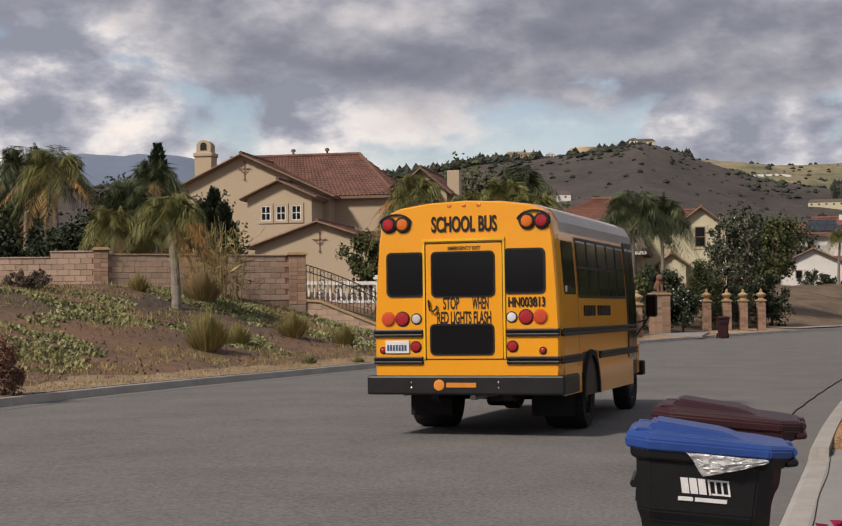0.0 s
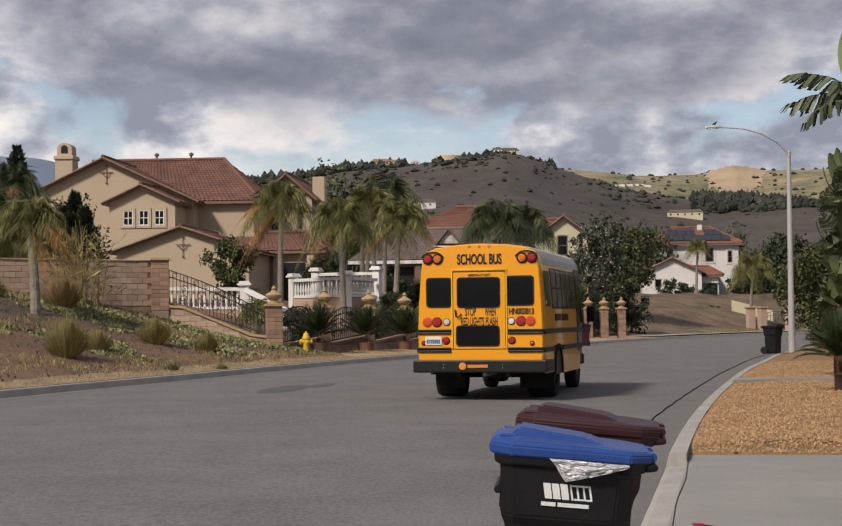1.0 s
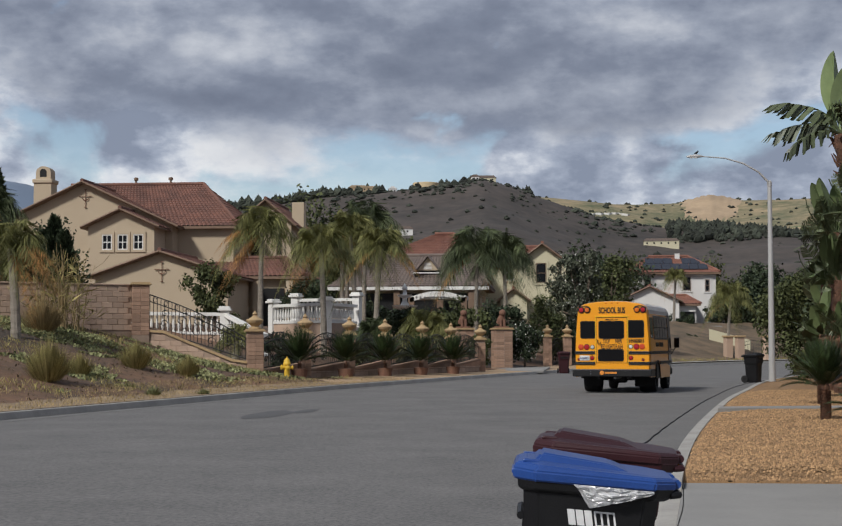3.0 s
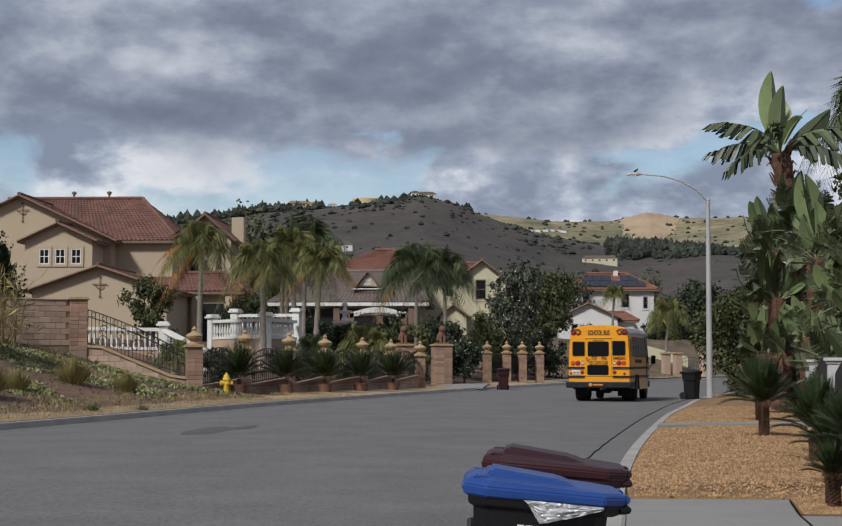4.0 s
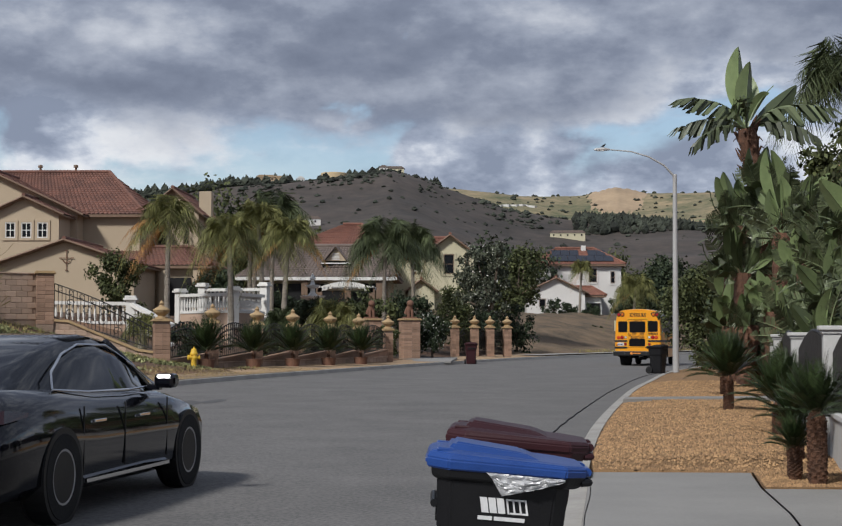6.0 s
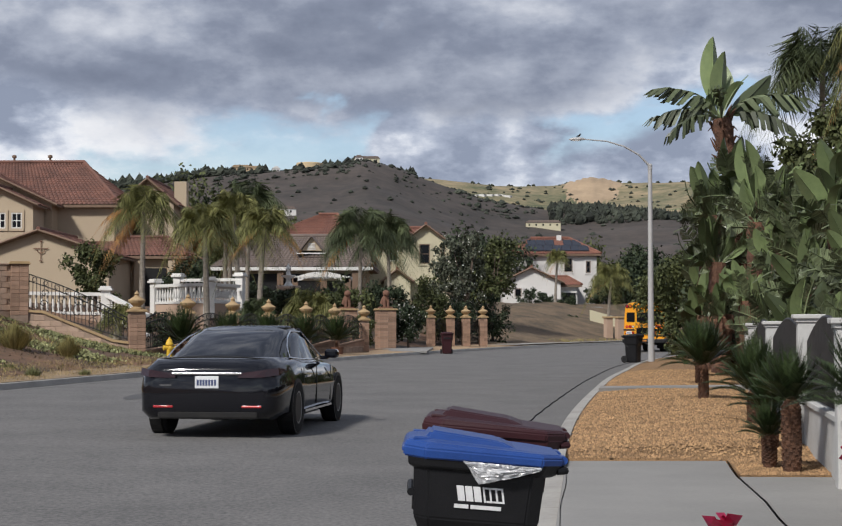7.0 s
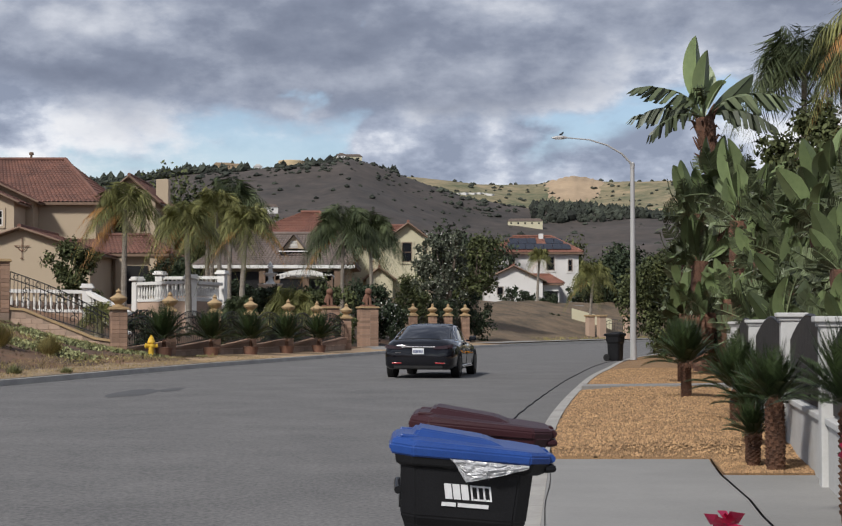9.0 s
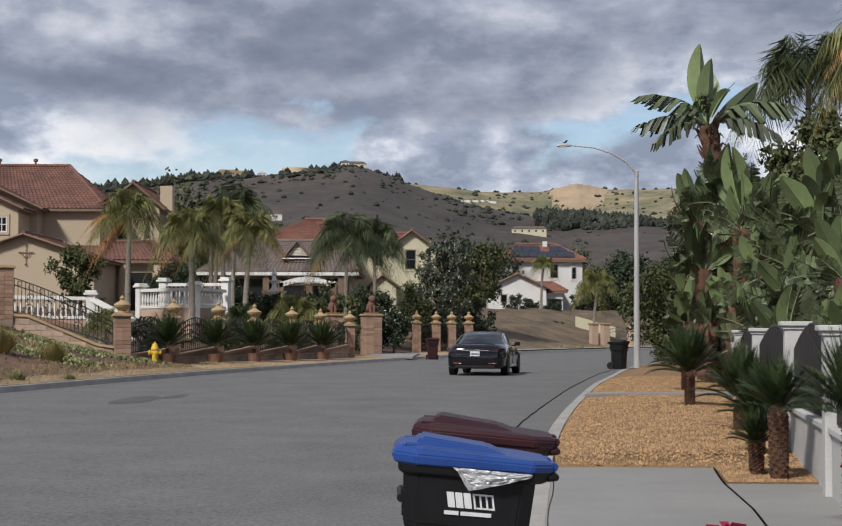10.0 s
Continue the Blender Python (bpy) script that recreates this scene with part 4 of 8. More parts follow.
    part("door_trim", bm, M["yellowedge"], b, "bright yellow reflective door outline")
    for x0, x1, z0, z1 in ((-0.39, 0.35, 1.66, 2.16), (-0.41, 0.335, 0.98, 1.31)):
        wn = part("door_window", rounded(bmesh.new(), x0 - 0.02, x1 + 0.02, z0 - 0.02, z1 + 0.02, 0.06, -0.024, 0.02), M["rubber"], door)
        part("pane", rounded(bmesh.new(), x0, x1, z0, z1, 0.05, -0.028, 0.0), M["glassdark"], wn)
    bm = bmesh.new()
    tube(bm, [(-0.44, -0.04, 1.61), (-0.43, -0.05, 1.55), (-0.42, -0.05, 1.49), (-0.38, -0.05, 1.475), (-0.345, -0.04, 1.51), (-0.34, -0.03, 1.54)], 0.012, 8)
    part("door_handle", bm, M["black"], door, "black curved door handle")

    def at(u, z, y=-0.012):
        return pose(u, y, z)
    words("SCHOOL BUS", 0.19, 0.80, M["black"], b, at(0.0, 2.50, -0.008), "sign_lettering")
    words("EMERGENCY EXIT", 0.045, 0.40, M["black"], door, at(0.0, 2.215), "door_lettering")
    words("STOP", 0.15, 0.20, M["black"], door, at(-0.165, 1.57), "door_lettering")
    words("WHEN", 0.15, 0.20, M["black"], door, at(0.19, 1.57), "door_lettering")
    words("RED LIGHTS FLASH", 0.15, 0.66, M["black"], door, at(-0.01, 1.40), "door_lettering")
    words("HN003813", 0.115, 0.44, M["black"], b, at(0.745, 1.575, -0.008), "fleet_number")
    # lamps
    for u, mm, nm in ((-0.93, "redlens", "red"), (-0.755, "amberlens", "amber"), (0.765, "amberlens", "amber"), (0.94, "redlens", "red")):
        bm = bmesh.new()
        revolve(bm, [(0.098, 0), (0.098, 0.05), (0.085, 0.06)], 20, pose(u, 0.03, 2.51, 90, 0, 0))
        hd = part("flasher_housing", bm, M["black"], b)
        disc(hd, "flasher_lens", u, -0.03, 2.51, 0.068, M[mm], nm + " flasher lens", 0.02)
    for s in (-1, 1):
        bm = bmesh.new()
        pts = [(s * (0.845 + 0.2 * math.cos(radians(a))), -0.02, 2.51 + 0.125 * math.sin(radians(a))) for a in range(10, 171, 16)]
        tube(bm, pts, 0.012, 6)
        part("lamp_hood", bm, M["black"], b)
    for u, mm, r, z in ((-0.95, "orangelens", 0.078, 1.39), (-0.775, "redlens", 0.078, 1.39), (-0.60, "clearlens", 0.054, 1.39), (0.565, "clearlens", 0.054, 1.40), (0.735, "redlens", 0.078, 1.40), (0.905, "orangelens", 0.078, 1.40), (-0.61, "redlens", 0.056, 1.06), (0.57, "redlens", 0.056, 1.06), (-1.02, "redlens", 0.03, 1.02), (0.93, "redlens", 0.032, 1.01)):
        bm = bmesh.new()
        revolve(bm, [(r + 0.014, 0), (r + 0.014, 0.022)], 20, pose(u, 0.015, z, 90, 0, 0))
        hd = part("lamp_ring", bm, M["black"] if mm != "orangelens" else M["amberlens"], b)
        disc(hd, "lamp_lens", u, -0.005, z, r, M[mm], mm.replace("lens", "") + " lens", 0.02)
    for u in (-0.18, 0.0, 0.18, -1.0, 1.0):
        part("marker_lamp", boxbm(u - 0.025, u + 0.025, -0.01, 0.05, 2.70 - 0.13 * (abs(u) > 0.5), 2.735 - 0.13 * (abs(u) > 0.5), bevel=0.008), M["amberlens"], b)
    # rub rails
    for z in (1.22, 0.90):
        for x0, x1 in ((-1.13, -0.52), (0.50, 1.13)):
            bm = bmesh.new()
            box(bm, x0, x1, -0.03, 0.03, z - 0.045, z - 0.008, bevel=0.01)
            box(bm, x0, x1, -0.03, 0.03, z + 0.008, z + 0.045, bevel=0.01)
            box(bm, x0, x1, -0.012, 0.03, z - 0.01, z + 0.01)
            part("rub_rail", bm, M["black"], b, "black rub rail")
        for s in (-1, 1):
            bm = bmesh.new()
            for y0, y1 in (((0.05, 4.9),) if z > 1 else ((0.05, 1.12), (2.2, 4.9))):
                for o in (0.027, -0.027):
                    box(bm, s * 1.14 - 0.02, s * 1.14 + 0.025, y0, y1, z + o - 0.019, z + o + 0.019, bevel=0.008)
                box(bm, s * 1.14 - 0.02, s * 1.14 + 0.008, y0, y1, z - 0.01, z + 0.01)
            part("rub_rail", bm, M["black"], b, "black rub rail")
    pl = part("number_plate", boxbm(-0.99, -0.69, -0.022, 0.0, 0.985, 1.135, bevel=0.006), M["platewhite"], b, "white number plate with dark bars")
    for k in range(7):
        part("plate_bar", boxbm(-0.965 + k * 0.036, -0.94 + k * 0.036, -0.026, -0.02, 1.015, 1.085), M["plateblue"], pl)
    # side windows and doors
    for s in (-1, 1):

        def side(name, y0, y1, z0, z1, out, material, parent, r=0.03, label=""):
            bm = bmesh.new()

            def xo(z):
                return float(np.interp(z, [0.72, 1.3, 1.75, 2.3, 2.52], [1.125, 1.135, 1.115, 1.075, 1.04]))
            levels = sorted({z0, z0 + r, *(q for q in (0.72, 1.0, 1.3, 1.5, 1.75, 2.0, 2.3) if z0 + r < q < z1 - r), z1 - r, z1})
            rows = []
            for z in levels:
                e = r * 0.7 if z in (z0, z1) else 0.0
                rows.append([bm.verts.new((s * (xo(z) + o), y, z)) for y, o in ((y0 + e, -0.03), (y0 + e, out), (y1 - e, out), (y1 - e, -0.03))])
            for a, c in zip(rows, rows[1:]):
                for k in range(3):
                    bm.faces.new((a[k], a[k + 1], c[k + 1], c[k]))
            bm.faces.new(rows[0])
            bm.faces.new(rows[-1])
            bmesh.ops.recalc_face_normals(bm, faces=bm.faces[:])
            return part(name, bm, material, parent, label)
        if s > 0:
            sdn = side("side_door", 0.20, 0.98, 0.78, 2.36, 0.008, M["yellow"], b, 0.03, "yellow side emergency door")
            side("door_window", 0.27, 0.91, 1.66, 2.29, 0.013, M["glassdark"], sdn, 0.05)
            side("door_gap", 0.985, 1.01, 0.78, 2.36, 0.006, M["black"], b, 0.005)
            side("door_gap", 0.17, 0.195, 0.78, 2.36, 0.006, M["yellowedge"], b, 0.005)
            side("notice", 0.32, 0.42, 1.69, 1.76, 0.016, M["platewhite"], sdn, 0.005)
        first = 1.08 if s > 0 else 0.3
        n = 5 if s > 0 else 7
        for k in range(n):
            y0 = first + k * 0.625
            wn = side("window", y0, y0 + 0.60, 1.62, 2.36, 0.006, M["black"], b, 0.03)
            side("pane", y0 + 0.04, y0 + 0.56, 1.66, 1.98, 0.010, M["glassdark"], wn, 0.02)
            side("pane", y0 + 0.04, y0 + 0.56, 2.01, 2.32, 0.010, M["glassdark"], wn, 0.02)
        if s > 0:
            en = side("entry_door", 4.25, 4.92, 0.55, 2.42, 0.012, M["black"], b, 0.03, "black framed glass entry door")
            side("pane", 4.30, 4.57, 0.75, 2.34, 0.016, M["glassdark"], en, 0.02)
            side("pane", 4.61, 4.87, 0.75, 2.34, 0.016, M["glassdark"], en, 0.02)
        bars = bmesh.new()
        for k in range(12):
            if k == 5:
                continue
            box(bars, s * 1.137 - 0.01, s * 1.137 + 0.006, 1.35 + k * 0.14, 1.44 + k * 0.14, 1.40, 1.53)
        part("operator_bars", bars, M["black"], b, "dark bars where the operator's name stands")
    # cab and nose
    nose = [(4.90, [(0.0, 0.55), (1.0, 0.55), (1.05, 0.9), (1.05, 1.35), (0.95, 2.1), (0.85, 2.2), (0.0, 2.22)]), (5.25, [(0.0, 0.55), (1.0, 0.55), (1.05, 0.9), (1.05, 1.35), (0.90, 2.0), (0.8, 2.08), (0.0, 2.1)]), (5.9, [(0.0, 0.5), (1.0, 0.5), (1.03, 0.9), (1.0, 1.25), (0.9, 1.33), (0.8, 1.36), (0.0, 1.38)]), (6.55, [(0.0, 0.5), (0.98, 0.5), (0.98, 0.8), (0.95, 1.1), (0.88, 1.18), (0.7, 1.2), (0.0, 1.22)]), (6.7, [(0.0, 0.55), (0.9, 0.55), (0.92, 0.8), (0.9, 1.0), (0.8, 1.08), (0.6, 1.1), (0.0, 1.12)])]
    nose = [(y, [(x * 0.90, z) for x, z in ring]) for y, ring in nose]
    part("cab", loft(bmesh.new(), nose), M["yellow"], b, "yellow cab and bonnet")
    bm = bmesh.new()
    vs = [bm.verts.new(p) for p in ((-0.77, 5.27, 2.06), (0.77, 5.27, 2.06), (0.86, 5.9, 1.40), (-0.86, 5.9, 1.40))]
    bm.faces.new(vs)
    bmesh.ops.solidify(bm, geom=bm.faces[:], thickness=0.02)
    part("windscreen", bm, M["glassdark"], b)
    part("front_bumper", boxbm(-0.93, 0.93, 6.66, 6.85, 0.45, 0.68, bevel=0.03), M["black"], b)
    for s in (-1, 1):
        disc(b, "headlamp", s * 0.72, 6.72, 0.88, 0.09, M["clearlens"])
        bm = bmesh.new()
        tube(bm, [(s * 0.92, 5.6, 1.25), (s * 1.15, 5.75, 1.32), (s * 1.21, 5.75, 1.55)], 0.014, 6)
        tube(bm, [(s * 0.92, 5.6, 0.95), (s * 1.21, 5.75, 1.40)], 0.012, 6)
        arm = part("mirror_arm", bm, M["black"], b)
        part("mirror", boxbm(s * 1.22 - 0.09, s * 1.22 + 0.09, 5.72, 5.80, 1.36, 1.70, bevel=0.03), M["black"], arm)
        part("mirror_glass", boxbm(s * 1.22 - 0.07, s * 1.22 + 0.07, 5.712, 5.722, 1.39, 1.67), M["glassdark"], arm)
        part("front_fender", boxbm(s * 0.93 - 0.08, s * 0.93 + 0.05, 4.97, 6.1, 0.75, 1.0, bevel=0.05), M["yellow"], b)
    ws = []
    for s in (-1, 1):
        ws.append(wheel(b, s * 0.86, 1.65, 0.39, 0.50, M["black"], "dark steel rim"))
        ws.append(wheel(b, s * 0.86, 5.42, 0.39, 0.24, M["black"], "dark steel rim"))
    return b, ws


def build_car():
    c = thing("sedan_car", -2.9, 20.5, 0, label="glossy black electric hatchback sedan driving away", category="car")
    # origin on the ground under the rear axle; rear end at y -1.02, nose at 3.95

    def sec(y, zb, wb, wm, zm, ws2, zs, zt, wt):
        return (y, [(0.0, zb), (wb, zb), (wm, zb + 0.10), (wm + 0.01, zm), (ws2, zs), (wt, zt), (wt * 0.5, zt + 0.012), (0.0, zt + 0.016)])
    S = [sec(-1.035, 0.36, 0.60, 0.72, 0.60, 0.68, 0.76, 0.84, 0.54),
         sec(-1.00, 0.28, 0.72, 0.83, 0.62, 0.79, 0.82, 0.92, 0.62),
         sec(-0.90, 0.25, 0.80, 0.90, 0.64, 0.865, 0.86, 0.985, 0.69),
         sec(-0.70, 0.23, 0.83, 0.935, 0.65, 0.905, 0.89, 1.02, 0.75),
         sec(-0.40, 0.22, 0.83, 0.955, 0.66, 0.935, 0.92, 1.03, 0.79),
         sec(0.10, 0.21, 0.83, 0.965, 0.66, 0.95, 0.94, 1.02, 0.83),
         sec(0.80, 0.20, 0.82, 0.96, 0.62, 0.935, 0.90, 0.97, 0.84),
         sec(1.80, 0.20, 0.82, 0.955, 0.62, 0.93, 0.88, 0.95, 0.84),
         sec(2.50, 0.20, 0.82, 0.965, 0.62, 0.94, 0.86, 0.93, 0.80),
         sec(3.00, 0.20, 0.82, 0.965, 0.62, 0.93, 0.80, 0.88, 0.74),
         sec(3.50, 0.22, 0.78, 0.92, 0.58, 0.88, 0.72, 0.80, 0.66),
         sec(3.80, 0.25, 0.66, 0.80, 0.54, 0.76, 0.64, 0.70, 0.55),
         sec(3.95, 0.30, 0.45, 0.60, 0.50, 0.58, 0.58, 0.62, 0.40)]
    part("body", loft(bmesh.new(), S), M["carblack"], c, "glossy black painted body", smooth=True)
    # glass house
    G = [(-0.66, 0.96, 0.60, 0.985, 0.52), (-0.45, 0.95, 0.72, 1.06, 0.56), (-0.1, 0.94, 0.79, 1.18, 0.58), (0.35, 0.93, 0.83, 1.315, 0.60), (0.85, 0.92, 0.85, 1.415, 0.61), (1.35, 0.91, 0.85, 1.445, 0.62), (1.75, 0.90, 0.85, 1.41, 0.62), (2.2, 0.89, 0.82, 1.22, 0.64), (2.65, 0.88, 0.74, 0.95, 0.64)]
    part("glasshouse", loft(bmesh.new(), [(y, [(0.0, zb), (wb, zb), (wb - 0.02, zb + 0.04), ((wb * 0.4 + wt * 0.6), (zb * 0.35 + zt * 0.65)), (wt, zt - 0.03), (wt - 0.12, zt), (0.0, zt + 0.015)]) for y, zb, wb, zt, wt in G]), M["carglass"], c, "dark tinted glass", smooth=True)
    # roof panel with pillars
    bm = bmesh.new()
    rows = []
    for y, zt, wt in ((0.40, 1.318, 0.60), (0.65, 1.372, 0.605), (0.9, 1.420, 0.61), (1.35, 1.448, 0.62), (1.72, 1.418, 0.62)):
        rows.append([bm.verts.new((x * wt, y, zt + 0.006 - (0.034 if abs(x) == 1 else 0.004 if abs(x) == 0.8 else 0) + 0.008 * (1 - abs(x)))) for x in (-1, -0.8, -0.4, 0, 0.4, 0.8, 1)])
    for a, b2 in zip(rows, rows[1:]):
        for k in range(6):
            bm.faces.new((a[k], a[k + 1], b2[k + 1], b2[k]))
    bmesh.ops.solidify(bm, geom=bm.faces[:], thickness=-0.006)
    part("roof", bm, M["carblack"], c, smooth=True)
    for s in (-1, 1):
        bm = bmesh.new()
        tube(bm, [(s * 0.60, 1.75, 1.385), (s * 0.66, 2.2, 1.175), (s * 0.71, 2.6, 0.94)], 0.032, 8)
        part("pillar", bm, M["carblack"], c, smooth=True)
        bm = bmesh.new()
        tube(bm, [(s * 0.845, 0.05, 1.02), (s * 0.775, 0.18, 1.15), (s * 0.70, 0.55, 1.29), (s * 0.645, 1.0, 1.368), (s * 0.655, 1.6, 1.36), (s * 0.715, 2.1, 1.18), (s * 0.80, 2.5, 0.985), (s * 0.88, 1.6, 0.975), (s * 0.875, 0.7, 0.985), (s * 0.845, 0.05, 1.02)], 0.011, 6)
        part("window_trim", bm, M["chrome"], c, "chrome side window trim")
        bm = bmesh.new()
        box(bm, s * 1.02 - 0.10, s * 1.02 + 0.10, 2.10, 2.27, 0.97, 1.10, bevel=0.04)
        box(bm, s * 0.90 - 0.06, s * 0.90 + 0.06, 2.16, 2.24, 0.95, 1.0)
        part("wing_mirror", bm, M["carblack"], c)
        bm = bmesh.new()
        box(bm, s * 0.967 - 0.01, s * 0.967 + 0.012, 0.62, 0.86, 0.74, 0.765, bevel=0.005)
        box(bm, s * 0.965 - 0.01, s * 0.965 + 0.012, 1.65, 1.89, 0.74, 0.765, bevel=0.005)
        part("door_handle", bm, M["chrome"], c)
        bm = bmesh.new()
        box(bm, s * 0.975 - 0.01, s * 0.975 + 0.004, 0.45, 2.4, 0.27, 0.30)
        part("sill_trim", bm, M["chrome"], c)
        for yy in (0.40, 1.30, 2.35):
            part("door_gap", boxbm(s * 0.972 - 0.01, s * 0.972 + 0.0, yy, yy + 0.01, 0.35, 0.88), M["black"], c)
        # wheel well discs
        for yy in (0.0, 2.96):
            bm = bmesh.new()
            revolve(bm, [(0.378, 0), (0.378, 0.157)], 28, pose(s * 0.82, yy, 0.36, 0, 90 * s, 0))
            part("wheel_well", bm, M["black"], c)
        # tail lamp, wrapping the corner
        bm = bmesh.new()
        pts = [(0.40, -1.035, 0.79), (0.60, -1.03, 0.79), (0.76, -1.005, 0.80), (0.90, -0.88, 0.82), (0.965, -0.62, 0.86)]
        lo = [bm.verts.new((s * (x + 0.012), y - 0.04, z - 0.01)) for x, y, z in pts]
        hi = [bm.verts.new((s * (x * 0.99 + 0.012), y - 0.022, z + h)) for (x, y, z), h in zip(pts, (0.05, 0.07, 0.085, 0.085, 0.02))]
        for k in range(4):
            bm.faces.new((lo[k], lo[k + 1], hi[k + 1], hi[k]))
        bmesh.ops.recalc_face_normals(bm, faces=bm.faces[:])
        bmesh.ops.solidify(bm, geom=bm.faces[:], thickness=0.015)
        part("tail_lamp", bm, M["taillens"], c, "dark red wrap-around tail lamp")
        part("reflector", boxbm(s * 0.58 - 0.13, s * 0.58 + 0.13, -1.045, -0.985, 0.395, 0.425, bevel=0.008), M["redlens"], c)
    part("chrome_strip", boxbm(-0.46, 0.46, -1.062, -1.0, 0.815, 0.85, bevel=0.01), M["chrome"], c, "chrome strip across the tailgate")
    pr = part("plate_recess", boxbm(-0.36, 0.36, -1.03, -0.98, 0.63, 0.81, bevel=0.01), M["black"], c)
    pl = part("number_plate", boxbm(-0.155, 0.155, -1.058, -1.028, 0.645, 0.80, bevel=0.005), M["platewhite"], c, "white number plate with dark bars")
    for k in range(7):
        part("plate_bar", boxbm(-0.13 + k * 0.038, -0.104 + k * 0.038, -1.062, -1.056, 0.68, 0.755), M["plateblue"], pl)
    bm = bmesh.new()
    tube(bm, [(-0.72, -0.72, 1.012), (-0.4, -0.80, 1.035), (0, -0.83, 1.04), (0.4, -0.80, 1.035), (0.72, -0.72, 1.012)], [0.006, 0.010, 0.010, 0.010, 0.006], 8)
    part("spoiler", bm, M["rubber"], c, "slim black lip spoiler")
    part("diffuser", boxbm(-0.66, 0.66, -1.03, -0.80, 0.25, 0.365, bevel=0.03), M["rubber"], c, "dark grey lower bumper")
    bm = bmesh.new()
    box(bm, -0.03, 0.03, -0.965, -0.95, 0.93, 0.94)
    box(bm, -0.006, 0.006, -0.975, -0.955, 0.885, 0.935)
    part("tail_emblem", bm, M["chrome"], c, "small chrome emblem")
    part("badge_bars", boxbm(-0.62, -0.47, -1.045, -1.0, 0.68, 0.69), M["chrome"], c)
    ws = []
    for s in (-1, 1):
        for yy in (0.0, 2.96):
            ws.append(wheel(c, s * 0.866, yy, 0.355, 0.235, M["alloy"], "grey alloy rim"))
    return c, ws


bus, bus_wheels = build_bus()
car, car_wheels = build_car()


# ---- bins ----
def build_bin(name, x, y, rz, body_m, lid_m, label, z=0.012, k=1.0):
    """A two-wheeled cart: front with its lift bar at local -x, hinge, handle and wheels at +x."""
    t = thing(name, x, y, z, rz, label, "wheelie bin")

    def octo(bm, zz, x0, x1, w, c, skew=0.0):
        pts = [(x0 + c, -w), (x1 - c, -w), (x1, -w + c), (x1, w - c), (x1 - c, w), (x0 + c, w), (x0, w - c), (x0, -w + c)]
        return [bm.verts.new((px * k, py * k, (zz + skew * (x1 - px)) * k)) for px, py in pts]

    def skin(bm, rings, bottom=True):
        for a, b2 in zip(rings, rings[1:]):
            for i in range(8):
                bm.faces.new((a[i], a[(i + 1) % 8], b2[(i + 1) % 8], b2[i]))
        if bottom:
            bm.faces.new(rings[0][::-1])
        bm.faces.new(rings[-1])
    bm = bmesh.new()
    skin(bm, [octo(bm, *q) for q in ((0.0, -0.21, 0.19, 0.20, 0.05), (0.05, -0.225, 0.21, 0.215, 0.05), (0.58, -0.245, 0.225, 0.235, 0.05), (0.625, -0.255, 0.235, 0.24, 0.05), (0.67, -0.275, 0.255, 0.262, 0.06), (0.90, -0.29, 0.27, 0.272, 0.06))])
    bmesh.ops.bevel(bm, geom=bm.edges[:], offset=0.007, segments=2, affect="EDGES")
    body = part("body", bm, body_m, t, smooth=False)
    bm = bmesh.new()
    skin(bm, [octo(bm, *q) for q in ((0.872, -0.292, 0.29, 0.275, 0.06), (0.885, -0.312, 0.315, 0.292, 0.07), (0.925, -0.318, 0.330, 0.296, 0.07), (0.93, -0.30, 0.32, 0.285, 0.07))])
    bmesh.ops.bevel(bm, geom=bm.edges[:], offset=0.004, segments=1, affect="EDGES")
    part("rim", bm, body_m, t)
    # lift bar in its recess on the front
    part("recess", boxbm(-0.283 * k, -0.262 * k, -0.17 * k, 0.17 * k, 0.69 * k, 0.84 * k), M["black"], body)
    bm = bmesh.new()
    tube(bm, [(-0.292 * k, -0.20 * k, 0.765 * k), (-0.292 * k, 0.20 * k, 0.765 * k)], 0.016, 8)
    part("lift_bar", bm, body_m, t)
    for sy in (-1, 1):
        bm = bmesh.new()
        revolve(bm, [(0.05, -0.03), (0.122, -0.03), (0.13, -0.01), (0.13, 0.01), (0.122, 0.03), (0.05, 0.03)], 20, pose(0.22 * k, sy * 0.255 * k, 0.118, 90, 0, 0))
        wl = part("wheel", bm, M["rubber"], t)
        bm = bmesh.new()
        revolve(bm, [(0.055, -0.034), (0.06, 0.0), (0.055, 0.034)], 14, pose(0.22 * k, sy * 0.255 * k, 0.118, 90, 0, 0))
        part("hub", bm, body_m, wl)
        bm = bmesh.new()          # moulded arch over the wheel
        tube(bm, [((0.22 + 0.16 * math.cos(radians(a))) * k, sy * 0.232 * k, (0.40 + 0.22 * math.sin(radians(a))) * k) for a in range(100, 181, 16)], 0.013, 6)
        part("arch_rib", bm, body_m, body)
    bm = bmesh.new()
    tube(bm, [(0.315 * k, -0.22 * k, 0.90 * k), (0.350 * k, -0.21 * k, 0.905 * k), (0.350 * k, 0.21 * k, 0.905 * k), (0.315 * k, 0.22 * k, 0.90 * k)], 0.015, 8)
    part("handle", bm, body_m, t)
    # lid: a skirt, a sloping border and a raised panel that falls towards the hinge
    bm = bmesh.new()
